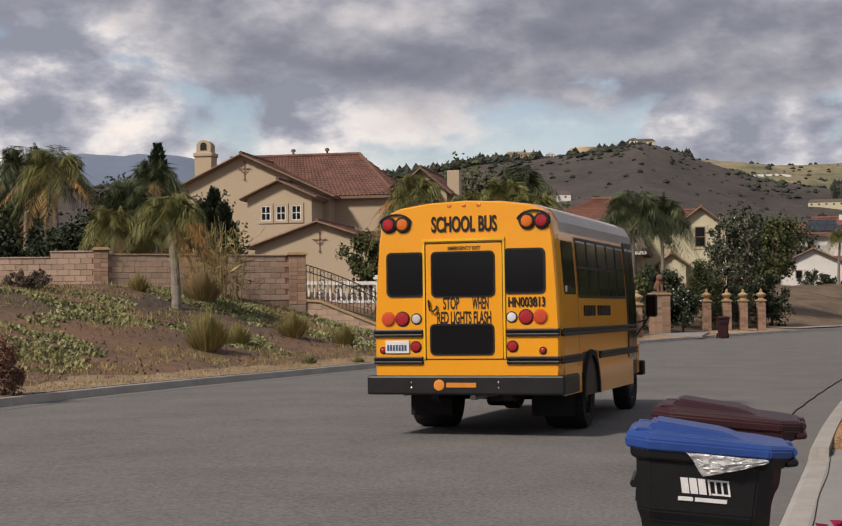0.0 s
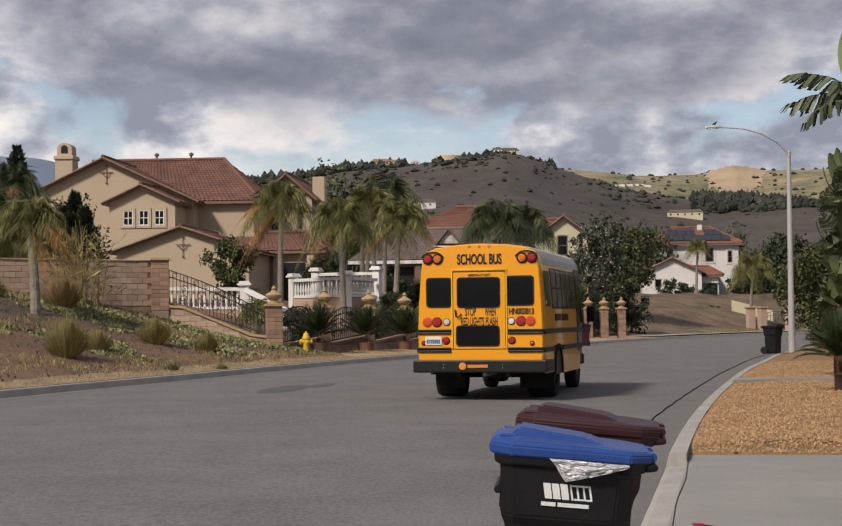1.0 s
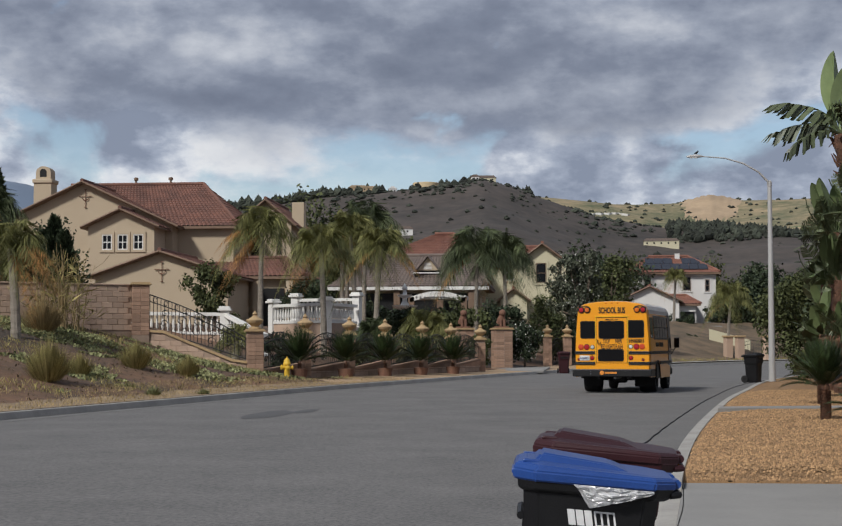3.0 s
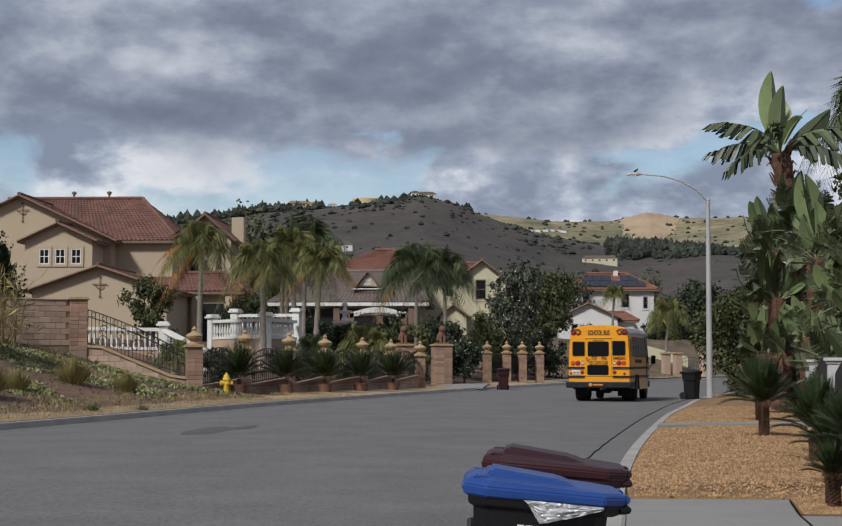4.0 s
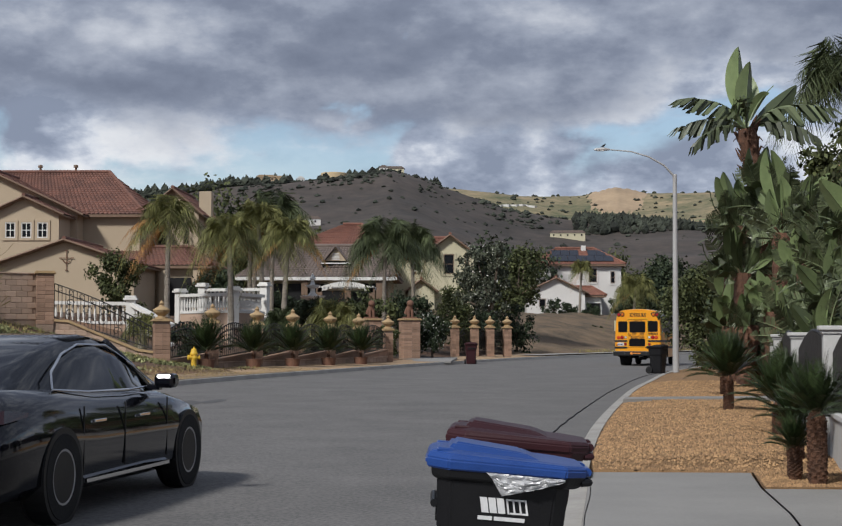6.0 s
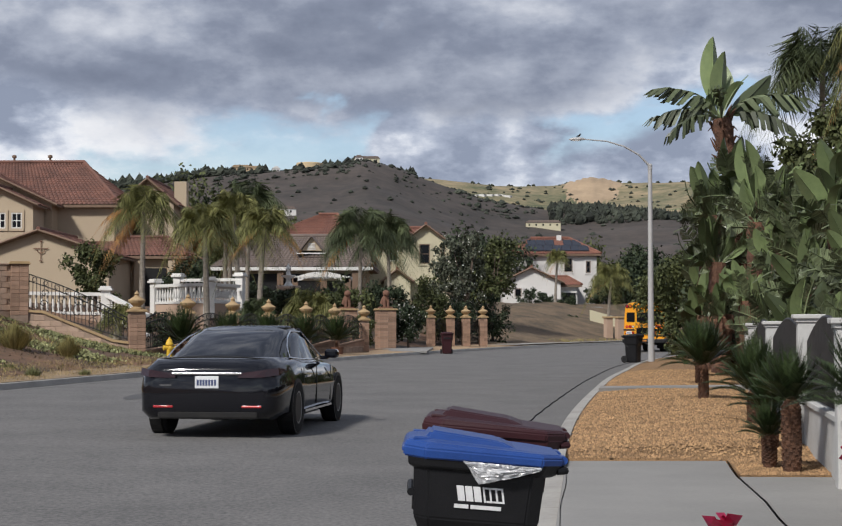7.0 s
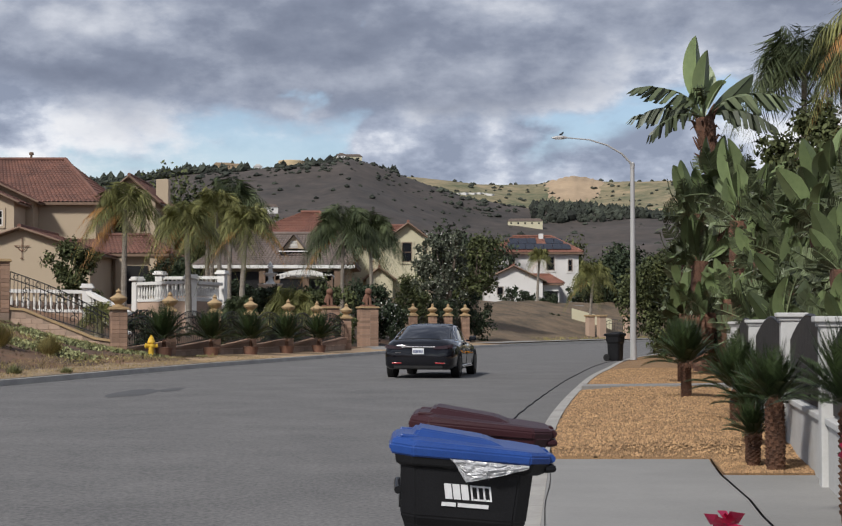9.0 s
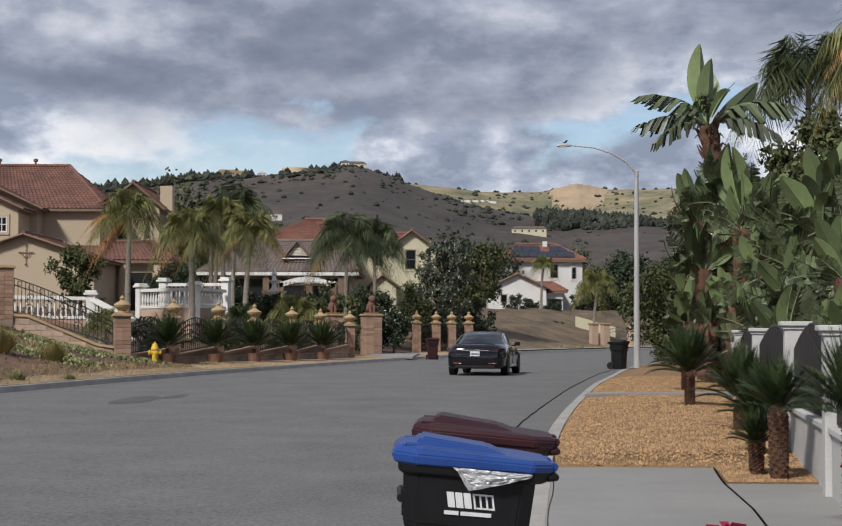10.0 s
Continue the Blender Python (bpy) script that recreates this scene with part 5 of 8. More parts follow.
    skin(bm, [octo(bm, *q) for q in ((0.918, -0.336, 0.335, 0.306, 0.09), (0.952, -0.338, 0.338, 0.308, 0.09, 0.012), (0.968, -0.325, 0.328, 0.292, 0.09, 0.030), (0.972, -0.28, 0.300, 0.245, 0.08, 0.050))])
    bmesh.ops.bevel(bm, geom=bm.edges[:], offset=0.006, segments=2, affect="EDGES")
    lid = part("lid", bm, lid_m, t)
    bm = bmesh.new()
    low = [bm.verts.new((a * k, b2 * k, c * k)) for a, b2, c in ((-0.255, -0.225, 0.992), (0.16, -0.225, 0.972), (0.16, 0.225, 0.972), (-0.255, 0.225, 0.992))]
    top = [bm.verts.new((a * k, b2 * k, c * k)) for a, b2, c in ((-0.225, -0.165, 1.030), (0.07, -0.165, 1.004), (0.07, 0.165, 1.004), (-0.225, 0.165, 1.030))]
    for i in range(4):
        bm.faces.new((low[i], low[(i + 1) % 4], top[(i + 1) % 4], top[i]))
    bm.faces.new(top)
    bmesh.ops.bevel(bm, geom=bm.edges[:], offset=0.012, segments=2, affect="EDGES")
    part("lid_panel", bm, lid_m, lid)
    for sy in (-1, 1):
        bm = bmesh.new()
        box(bm, -0.30 * k, -0.225 * k, (sy * 0.19 - 0.035) * k, (sy * 0.19 + 0.035) * k, 0.985 * k, 1.003 * k, bevel=0.006)
        part("lid_lug", bm, lid_m, lid)
    for sy in (-1, 1):
        bm = bmesh.new()
        tube(bm, [(0.342 * k, (sy * 0.14 - 0.05) * k, 0.945 * k), (0.342 * k, (sy * 0.14 + 0.05) * k, 0.945 * k)], 0.018, 10)
        part("hinge", bm, lid_m, lid)
    part("lid_grip", boxbm(-0.344 * k, -0.330 * k, -0.12 * k, 0.12 * k, 0.928 * k, 0.95 * k, bevel=0.006), lid_m, lid)
    return t


# ---- bins and street furniture ----
blue_bin = build_bin("recycling_bin", 0.12, 6.40, 0, M["binblack"], M["binblue"], "black wheelie bin with a blue lid at the kerb", k=0.955)
blue_bin.matrix_basis = pose(0.125, 6.36, 0.035, 0, 4.6, 1)
maroon_bin = build_bin("refuse_bin", 0.2, 7.2, 0, M["binmaroon"], M["binmaroon"], "maroon wheelie bin behind the blue-lidded one", k=0.97)
maroon_bin.matrix_basis = pose(0.21, 7.20, 0.06, 0, 4.4, -2)
build_bin("refuse_bin", 6.92, 54.6, 150, M["binblack"], M["binblack"], "black wheelie bin beside the street lamp", z=0.15)
build_bin("refuse_bin", 0.42, 79.6, 95, M["binmaroon"], M["binmaroon"], "maroon wheelie bin at the far kerb", z=0.02, k=1.1)


def bin_print(t):
    """White mark and bars on the side of the bin (local -y)."""
    def bars(name, rows, label):
        bm = bmesh.new()
        for outline in rows:
            a = [bm.verts.new((px * 0.955, (-0.2745 + (0.90 - z) * 0.0435) * 0.955, z * 0.955)) for px, z in outline]
            bm.faces.new(a)
        bmesh.ops.recalc_face_normals(bm, faces=bm.faces[:])
        bmesh.ops.solidify(bm, geom=bm.faces[:], thickness=0.004)
        return part(name, bm, M["white"], body, label)
    body = [c for c in t.children if c.name.startswith("body")][0]
    zt, zb = 0.815, 0.752
    rows = [[(x0, zt), (x0 + 0.030, zt), (x0 + 0.042, zb), (x0 + 0.012, zb)] for x0 in (-0.105, -0.070, -0.035)]
    bars("mark_solid", rows, "solid white slanted shapes")
    for x0 in (0.004, 0.030, 0.056, 0.082):
        bars("mark_line", [[(x0, zt), (x0 + 0.008, zt), (x0 + 0.020, zb), (x0 + 0.012, zb)]], "thin white slanted bar")
    bars("mark_line", [[(0.013, zt), (0.081, zt), (0.082, zt - 0.007), (0.014, zt - 0.007)]], "thin white bar")
    bars("mark_line", [[(0.025, zb + 0.007), (0.093, zb + 0.007), (0.094, zb), (0.026, zb)]], "thin white bar")
    for x0, x1 in ((-0.108, -0.048), (-0.040, 0.088)):
        bars("name_bar", [[(x0, 0.738), (x1, 0.738), (x1, 0.722), (x0, 0.722)]], "small white bar")
    # foil wrapper caught under the lid, hanging over the rim
    bm = bmesh.new()
    n, m2 = 24, 12
    grid = []
    for i in range(n + 1):
        u = i / n
        xx = -0.085 + u * 0.315
        drop = 0.095 * (1 - u) ** 0.85 * min(1, 0.08 + u * 5.5) + 0.010
        row = []
        for j in range(m2 + 1):
            w = j / m2
            zz = 0.921 - 0.004 * u - w * drop
            yy = -0.313 - 0.006 * math.sin(w * 3) + 0.016 * noise.noise((xx * 26, w * 5, 1)) + 0.010 * noise.noise((xx * 60, w * 11, 4))
            row.append(bm.verts.new((xx + 0.022 * w * (1 - u), yy * 0.96, zz * 0.955)))
        grid.append(row)
    for i in range(n):
        for j in range(m2):
            bm.faces.new((grid[i][j], grid[i + 1][j], grid[i + 1][j + 1], grid[i][j + 1]))
    bmesh.ops.solidify(bm, geom=bm.faces[:], thickness=0.002)
    f = tagged(part("foil_wrapper", bm, M["foil"]), "crumpled silver foil wrapper hanging from the bin lid", "wrapper")
    f.matrix_basis = t.matrix_basis.copy()


bin_print(blue_bin)


def build_lamp():
    t = thing("street_lamp", 7.76, 56, 0.15, label="grey concrete street lamp with a curved arm", category="street lamp")
    bm = bmesh.new()
    revolve(bm, [(0.125, 0), (0.12, 0.4), (0.095, 4.0), (0.075, 7.1), (0.06, 7.12)], 16)
    part("pole", bm, M["steel"], t, smooth=False)
    bm = bmesh.new()
    pts = [(0.02, 0, 6.85), (-0.06, -0.05, 7.2), (-0.40, -0.1, 7.55), (-0.95, -0.15, 7.86), (-1.6, -0.2, 8.05), (-2.45, -0.25, 8.12)]
    tube(bm, pts, [0.05, 0.045, 0.035, 0.03, 0.025, 0.022], 10)
    part("arm", bm, M["steel"], t)
    bm = bmesh.new()
    tube(bm, [(-2.4, -0.25, 8.12), (-2.6, -0.26, 8.13), (-2.85, -0.27, 8.12), (-2.98, -0.28, 8.11)], [0.03, 0.07, 0.06, 0.02], 10)
    hd = part("lamp_head", bm, M["steel"], t)
    part("lamp_glass", boxbm(-2.86, -2.6, -0.31, -0.22, 8.055, 8.085, bevel=0.01), M["clearlens"], hd)
    bm = bmesh.new()
    revolve(bm, [(0.085, 0), (0.085, 0.18), (0.06, 0.22)], 14, pose(0, 0, 7.02))
    part("collar", bm, M["steel"], t)
    # a bird perched on the lamp head
    b = thing("bird", 7.76 - 2.62, 56 - 0.26, 0.15 + 8.195, 20, "small black bird perched on the street lamp", "bird")
    b.scale = (0.65, 0.65, 0.65)
    bm = bmesh.new()
    tube(bm, [(-0.16, 0, 0.03), (-0.05, 0, 0.06), (0.03, 0, 0.11), (0.09, 0, 0.15)], [0.012, 0.05, 0.055, 0.03], 8)
    part("body", bm, M["bird"], b)
    bm = bmesh.new()
    bmesh.ops.create_icosphere(bm, subdivisions=2, radius=0.04, matrix=pose(0.09, 0, 0.185))
    tube(bm, [(0.12, 0, 0.185), (0.165, 0, 0.178)], [0.012, 0.003], 6)
    part("head", bm, M["bird"], b)
    for s in (-1, 1):
        bm = bmesh.new()
        tube(bm, [(0.0, s * 0.02, 0.06), (0.0, s * 0.02, 0.0)], 0.006, 5)
        part("leg", bm, M["bird"], b)


build_lamp()


def build_hydrant():
    x, y = -9.33, 53.0
    t = thing("fire_hydrant", x, y, height(x, y) - 0.02, 20, "yellow painted fire hydrant on the verge", "fire hydrant")
    bm = bmesh.new()
    revolve(bm, [(0.15, 0), (0.15, 0.05), (0.10, 0.07), (0.10, 0.46), (0.135, 0.48), (0.135, 0.53), (0.12, 0.56), (0.09, 0.66), (0.03, 0.71), (0.03, 0.75), (0.01, 0.76)], 18)
    part("barrel", bm, M["hydrant"], t)
    for a, r in ((0, 0.065), (90, 0.065), (180, 0.065), (270, 0.08)):
        bm = bmesh.new()
        revolve(bm, [(r, 0), (r, 0.17), (r * 1.2, 0.17), (r * 1.2, 0.21), (r * 0.4, 0.23)], 12, pose(0, 0, 0.38, 90, 0, a))
        part("outlet", bm, M["hydrant"], t)


build_hydrant()


# ---- walls, pillars and iron fences ----
def block_mesh(name, l, w, h, bevel=0.012, look_of="brick"):
    bm = boxbm(-l / 2, l / 2, -w / 2, w / 2, 0, h)
    bmesh.ops.bevel(bm, geom=bm.edges[:], offset=bevel, segments=1, affect="EDGES")
    me = bpy.data.meshes.new(name)
    bm.to_mesh(me)
    bm.free()
    me.materials.append(M[look_of])
    return me


BLOCK = block_mesh("block", 0.392, 0.19, 0.192)
BRICKS = block_mesh("pillar_block", 0.292, 0.292, 0.145, look_of="pillarbrick")


def block_wall(name, p0, p1, z0, steps, label):
    """steps: (start fraction, courses)."""
    d = Vector((p1[0] - p0[0], p1[1] - p0[1], 0))
    ln, ang = d.length, math.degrees(math.atan2(d.y, d.x))
    t = thing(name, p0[0], p0[1], z0, ang, label, "wall", kind="structure")
    top = max(c for _, c in steps)
    bm = bmesh.new()
    for i, (f, c) in enumerate(steps):
        f1 = steps[i + 1][0] if i + 1 < len(steps) else 1.0
        box(bm, f * ln + 0.01, f1 * ln - 0.01, -0.075, 0.075, -0.7, c * 0.2 + 0.005)
    part("core", bm, M["mortar"], t)
    for c in range(-2, top):
        x = 0.2 if c % 2 == 0 else 0.4
        while x < ln - 0.1:
            cc = [k for f, k in steps if f * ln <= x][-1]
            if c < cc:
                o = new("block", BLOCK)
                o.parent = t
                o.matrix_basis = pose(x, random.uniform(-0.006, 0.006), c * 0.2)
            x += 0.4
    for i, (f, c) in enumerate(steps):
        f1 = steps[i + 1][0] if i + 1 < len(steps) else 1.0
        x = f * ln
        while x < f1 * ln - 0.1:
            part("cap", boxbm(x + 0.004, min(x + 0.396, f1 * ln), -0.125, 0.125, c * 0.2 + 0.008, c * 0.2 + 0.062, bevel=0.01), M["brick"], t)
            x += 0.4
    return t


def pillar(x, y, z, h, label, finial=True, w=0.56, name="fence_pillar", group="pillars along the fence"):
    t = thing(name, x, y, z, 19, label, "pillar", group)
    part("core", boxbm(-w / 2 + 0.02, w / 2 - 0.02, -w / 2 + 0.02, w / 2 - 0.02, -0.5, h), M["mortar"], t)
    n = int(h / 0.15)
    q = w / 0.60
    for c in range(n):
        for ix in (-1, 1):
            for iy in (-1, 1):
                o = new("block", BRICKS)
                o.parent = t
                o.matrix_basis = Matrix.Translation((ix * 0.148 * q, iy * 0.148 * q, c * 0.15)) @ Matrix.Diagonal((q, q, 1, 1))
    bm = bmesh.new()
    box(bm, -w / 2 - 0.06, w / 2 + 0.06, -w / 2 - 0.06, w / 2 + 0.06, h, h + 0.05, bevel=0.01)
    box(bm, -w / 2 - 0.02, w / 2 + 0.02, -w / 2 - 0.02, w / 2 + 0.02, h + 0.05, h + 0.10, bevel=0.01)
    part("cap", bm, M["sandcap"], t)
    if finial:
        bm = bmesh.new()
        revolve(bm, [(0.22, 0), (0.22, 0.05), (0.13, 0.08), (0.15, 0.12), (0.27, 0.22), (0.31, 0.30), (0.30, 0.33), (0.17, 0.40), (0.11, 0.44), (0.07, 0.49), (0.10, 0.54), (0.04, 0.61), (0.01, 0.66)], 12, pose(0, 0, h + 0.10))
        part("finial", bm, M["sandcap"], t, "sandstone urn finial")
    return t


def iron_panel(p0, p1, z0, z1, h0, h1, arch, label, bars=None, scroll=True):
    """A wrought-iron panel between two points; its foot runs from z0 to z1, its top from h0 to h1 with an arch."""
    d = Vector((p1[0] - p0[0], p1[1] - p0[1], 0))
    ln, ang = d.length, math.degrees(math.atan2(d.y, d.x))
    t = thing("iron_fence_panel", p0[0], p0[1], 0, ang, label, "fence panel", "iron fence panels")
    n = bars or max(6, int(ln / 0.16))

    def foot(u):
        return z0 + (z1 - z0) * u

    def top(u):
        return h0 + (h1 - h0) * u + arch * math.sin(math.pi * u)
    for lev in (0.0, 0.80, 1.0):
        bm = bmesh.new()
        pts = []
        for k in range(13):
            u = k / 12
            pts.append((u * ln, 0, foot(u) + 0.05 + (top(u) - foot(u) - 0.05) * lev))
        tube(bm, pts, 0.022, 6)
        part("rail", bm, M["iron"], t)
    for k in range(n + 1):
        u = k / n
        bm = bmesh.new()
        tube(bm, [(u * ln, 0, foot(u) + 0.03), (u * ln, 0, top(u))], 0.013, 5)
        part("bar", bm, M["iron"], t)
    if scroll:
        for cx, cz, r in ((0.5, 0.42, 0.30), (0.33, 0.55, 0.2), (0.67, 0.55, 0.2), (0.36, 0.25, 0.18), (0.64, 0.25, 0.18), (0.5, 0.70, 0.17), (0.16, 0.6, 0.16), (0.84, 0.6, 0.16), (0.15, 0.3, 0.15), (0.85, 0.3, 0.15)):
            bm = bmesh.new()
            u = cx
            zc = foot(u) + (top(u) - foot(u)) * cz
            pts = [(cx * ln + r * (1 - 0.075 * k) * math.cos(k * 0.62), -0.02, zc + r * (1 - 0.075 * k) * math.sin(k * 0.62)) for k in range(13)]
            tube(bm, pts, 0.016, 5)
            part("scroll", bm, M["iron"], t)
        for k in range(9):
            u = (k + 0.5) / 9
            zc = foot(u) + (top(u) - foot(u)) * 0.9
            bm = bmesh.new()
            tube(bm, [(u * ln + 0.075 * math.cos(a * 0.7), -0.02, zc + 0.075 * math.sin(a * 0.7)) for a in range(9)], 0.012, 5)
            part("ring", bm, M["iron"], t)
    return t


random.seed(11)
block_wall("wall_block_upper", (-29.5, 47.5), (-20.9, 50.0), 2.53, [(0.0, 5), (0.28, 4), (0.62, 5), (0.82, 6)], "pinkish concrete block wall on top of the bank")
block_wall("wall_block_garden", (-20.6, 50.0), (-15.2, 54.0), 2.42, [(0.0, 6)], "tan concrete block garden wall")
pillar(-20.75, 50.0, 2.3, 1.5, "tan block pillar in the garden wall", finial=False, w=0.5, name="wall_pillar", group="wall pillars")
pillar(-14.85, 54.0, 1.85, 1.8, "tan block pillar at the end of the garden wall", finial=False, w=0.62, name="wall_pillar", group="wall pillars")

FENCE = [(-10.67, 54.0), (-9.43, 57.5), (-8.21, 60.95), (-7.12, 64.04), (-5.86, 67.6), (-4.8, 70.6), (-3.61, 73.97)]
for k, (x, y) in enumerate(FENCE):
    pillar(x, y, 0.36 - 0.02 * k, 1.60 - 0.02 * k, "broad brown block corner pillar with a sandstone urn finial" if k == 0 else "slim brown block fence pillar with a sandstone urn finial", w=0.58 if k == 0 else 0.42)
for (x0, y0), (x1, y1) in zip(FENCE, FENCE[1:]):
    d = Vector((x1 - x0, y1 - y0)).normalized()
    a, b = (x0 + d.x * 0.30, y0 + d.y * 0.30), (x1 - d.x * 0.30, y1 - d.y * 0.30)
    w = block_wall("fence_plinth", a, b, 0.22, [(0.0, 1)], "low brown block plinth with a sloping coping under the iron fence")
    ln = math.hypot(b[0] - a[0], b[1] - a[1])
    bm = bmesh.new()
    prism(bm, [(0.0, 0.20), (ln, 0.20), (ln, 0.52), (0.0, 0.27)], -0.09, 0.09)
    part("plinth_body", bm, M["pillarbrick"], w)
    bm = bmesh.new()
    prism(bm, [(-0.02, 0.272), (ln, 0.522), (ln, 0.60), (-0.02, 0.35)], -0.14, 0.14)
    part("coping", bm, M["pillarbrick"], w)
    iron_panel(a, b, 0.60, 0.84, 1.58, 1.50, 0.42, "black wrought-iron fence panel with an arched top and scrolls")
# sloping railing beside the bank, on its own stepped wall
p, q = (-14.5, 54.0), (-11.0, 54.0)
iron_panel(p, q, 2.05, 0.95, 3.30, 1.75, 0.12, "black wrought-iron railing sloping down the bank", bars=26)
rw = thing("ramp_wall", -14.5, 54.0, 0, 0, "sloping block retaining wall with a smooth cap", "wall", kind="structure")
bm = bmesh.new()
prism(bm, [(0.0, 0.2), (3.55, 0.2), (3.55, 0.82), (3.0, 0.90), (0.5, 1.92), (0.0, 1.95)], -0.10, 0.10)
part("core", bm, M["mortar"], rw)
for c in range(9):
    for k in range(9):
        x = 0.2 + 0.4 * k + (0.2 if c % 2 else 0)
        z = 0.25 + 0.2 * c
        if x < 3.4 and z + 0.2 < float(np.interp(x, [0, 0.5, 3.0, 3.6], [1.95, 1.92, 0.90, 0.82])) - 0.02:
            o = new("block", BLOCK)
            o.parent = rw
            o.matrix_basis = pose(x, -0.02, z)
bm = bmesh.new()
prism(bm, [(-0.05, 1.96), (0.5, 1.93), (3.0, 0.91), (3.58, 0.83), (3.58, 0.91), (3.02, 0.99), (0.52, 2.01), (-0.05, 2.04)], -0.16, 0.14)
part("coping", bm, M["sandcap"], rw)

FAR = [(-0.48, 92), (0.70, 92.8), (1.65, 93.4), (2.72, 94.2)]
for x, y in FAR:
    pillar(x, y, 0.25, 1.70, "tan block gate pillar with an urn finial", w=0.44, name="gate_pillar", group="pillars of the far gate")
for (x0, y0), (x1, y1) in zip(FAR, FAR[1:]):
    iron_panel((x0 + 0.3, y0), (x1 - 0.3, y1), 0.35, 0.35, 1.6, 1.6, 0.3, "black wrought-iron gate leaf", bars=8, scroll=False)
for x, y in ((-2.85, 82.0), (-4.95, 82.5)):
    t = pillar(x, y, 0.3, 2.0, "rough stone gate pillar", finial=False, w=0.95, name="stone_pillar", group="stone gate pillars")
    bm = bmesh.new()
    tube(bm, [(-0.25, 0, 0.0), (-0.2, 0, 0.25), (-0.02, 0, 0.5), (0.08, 0, 0.7)], [0.26, 0.25, 0.2, 0.12], 10)
    tube(bm, [(0.15, -0.1, 0), (0.12, -0.1, 0.45)], 0.07, 6)
    tube(bm, [(0.15, 0.1, 0), (0.12, 0.1, 0.45)], 0.07, 6)
    bmesh.ops.create_icosphere(bm, subdivisions=2, radius=0.19, matrix=pose(0.1, 0, 0.78))
    box(bm, -0.42, 0.36, -0.3, 0.3, -0.02, 0.06)
    s2 = part("lion_statue", bm, M["terracotta"])
    tagged(s2, "brown cast-stone seated animal statue on the pillar", "statue", "gate statues")
    s2.matrix_basis = pose(x, y, 2.42, 0, 0, -70)


# ---- white balustrades ----
def baluster_mesh():
    bm = bmesh.new()
    revolve(bm, [(0.05, 0), (0.05, 0.06), (0.03, 0.09), (0.065, 0.22), (0.06, 0.34), (0.03, 0.56), (0.05, 0.63), (0.05, 0.70)], 8)
    me = bpy.data.meshes.new("baluster")
    bm.to_mesh(me)
    bm.free()
    me.materials.append(M["whitepaint"])
    return me


BAL = baluster_mesh()


def balustrade(p0, p1, z0, z1, label, h=0.70, piers=True, step=0.24):
    d = Vector((p1[0] - p0[0], p1[1] - p0[1], 0))
    ln, ang = d.length, math.degrees(math.atan2(d.y, d.x))
    t = thing("balustrade", p0[0], p0[1], 0, ang, label, "balustrade", "white balustrades")
    sl = (z1 - z0) / ln
    for nm, lo, hi, w in (("bottom_rail", 0.0, 0.12, 0.14), ("top_rail", 0.12 + h, 0.27 + h, 0.15)):
        bm = bmesh.new()
        prism(bm, [(0, z0 + lo), (ln, z1 + lo), (ln, z1 + hi), (0, z0 + hi)], -w, w)
        part(nm, bm, M["whitepaint"], t)
    k = 0.2
    while k < ln - 0.1:
        o = new("baluster", BAL)
        o.parent = t
        o.matrix_basis = pose(k, 0, z0 + sl * k + 0.12)
        k += step
    if piers:
        for u in (0.0, ln):
            bm = bmesh.new()
            z = z0 + sl * u
            box(bm, u - 0.2, u + 0.2, -0.2, 0.2, z - 0.7, z + h + 0.35, bevel=0.02)
            box(bm, u - 0.3, u + 0.3, -0.3, 0.3, z + h + 0.35, z + h + 0.45, bevel=0.02)
            box(bm, u - 0.24, u + 0.24, -0.24, 0.24, z + h + 0.45, z + h + 0.55, bevel=0.02)
            part("pier", bm, M["whitepaint"], t, "white pier with a flat cap")
    part("terrace_wall", boxbm(0, ln, -0.10, 0.10, min(z0, z1) - 2.4, min(z0, z1) - 0.002), M["brick"], t)
    return t


balustrade((-14.1, 76), (-10.9, 72.5), 2.55, 2.55, "white cast-stone balustrade along the terrace")
balustrade((-10.9, 72.5), (-10.05, 76.5), 2.55, 2.55, "white cast-stone balustrade along the terrace", piers=False)
balustrade((-13.3, 78), (-10.0, 77), 2.9, 2.9, "white cast-stone balustrade along the terrace")
balustrade((-18.6, 66), (-14.5, 66.5), 2.0, 1.95, "white cast-stone balustrade behind the railing")
balustrade((-14.5, 66.5), (-12.3, 64.5), 1.95, 1.0, "white cast-stone balustrade sloping down", piers=False)


def fountain():
    t = thing("fountain", -9.35, 95, 3.0, 0, "white tiered cast-stone garden fountain", "fountain")
    bm = bmesh.new()
    revolve(bm, [(0.45, -1.0), (0.45, 0.1), (0.2, 0.2), (0.18, 0.6), (0.75, 0.85), (0.8, 0.95), (0.3, 0.98), (0.15, 1.2), (0.14, 1.4), (0.45, 1.55), (0.48, 1.62), (0.15, 1.65), (0.10, 1.9), (0.2, 2.0), (0.12, 2.15), (0.02, 2.35)], 20)
    part("basin", bm, M["statuewhite"], t)


fountain()


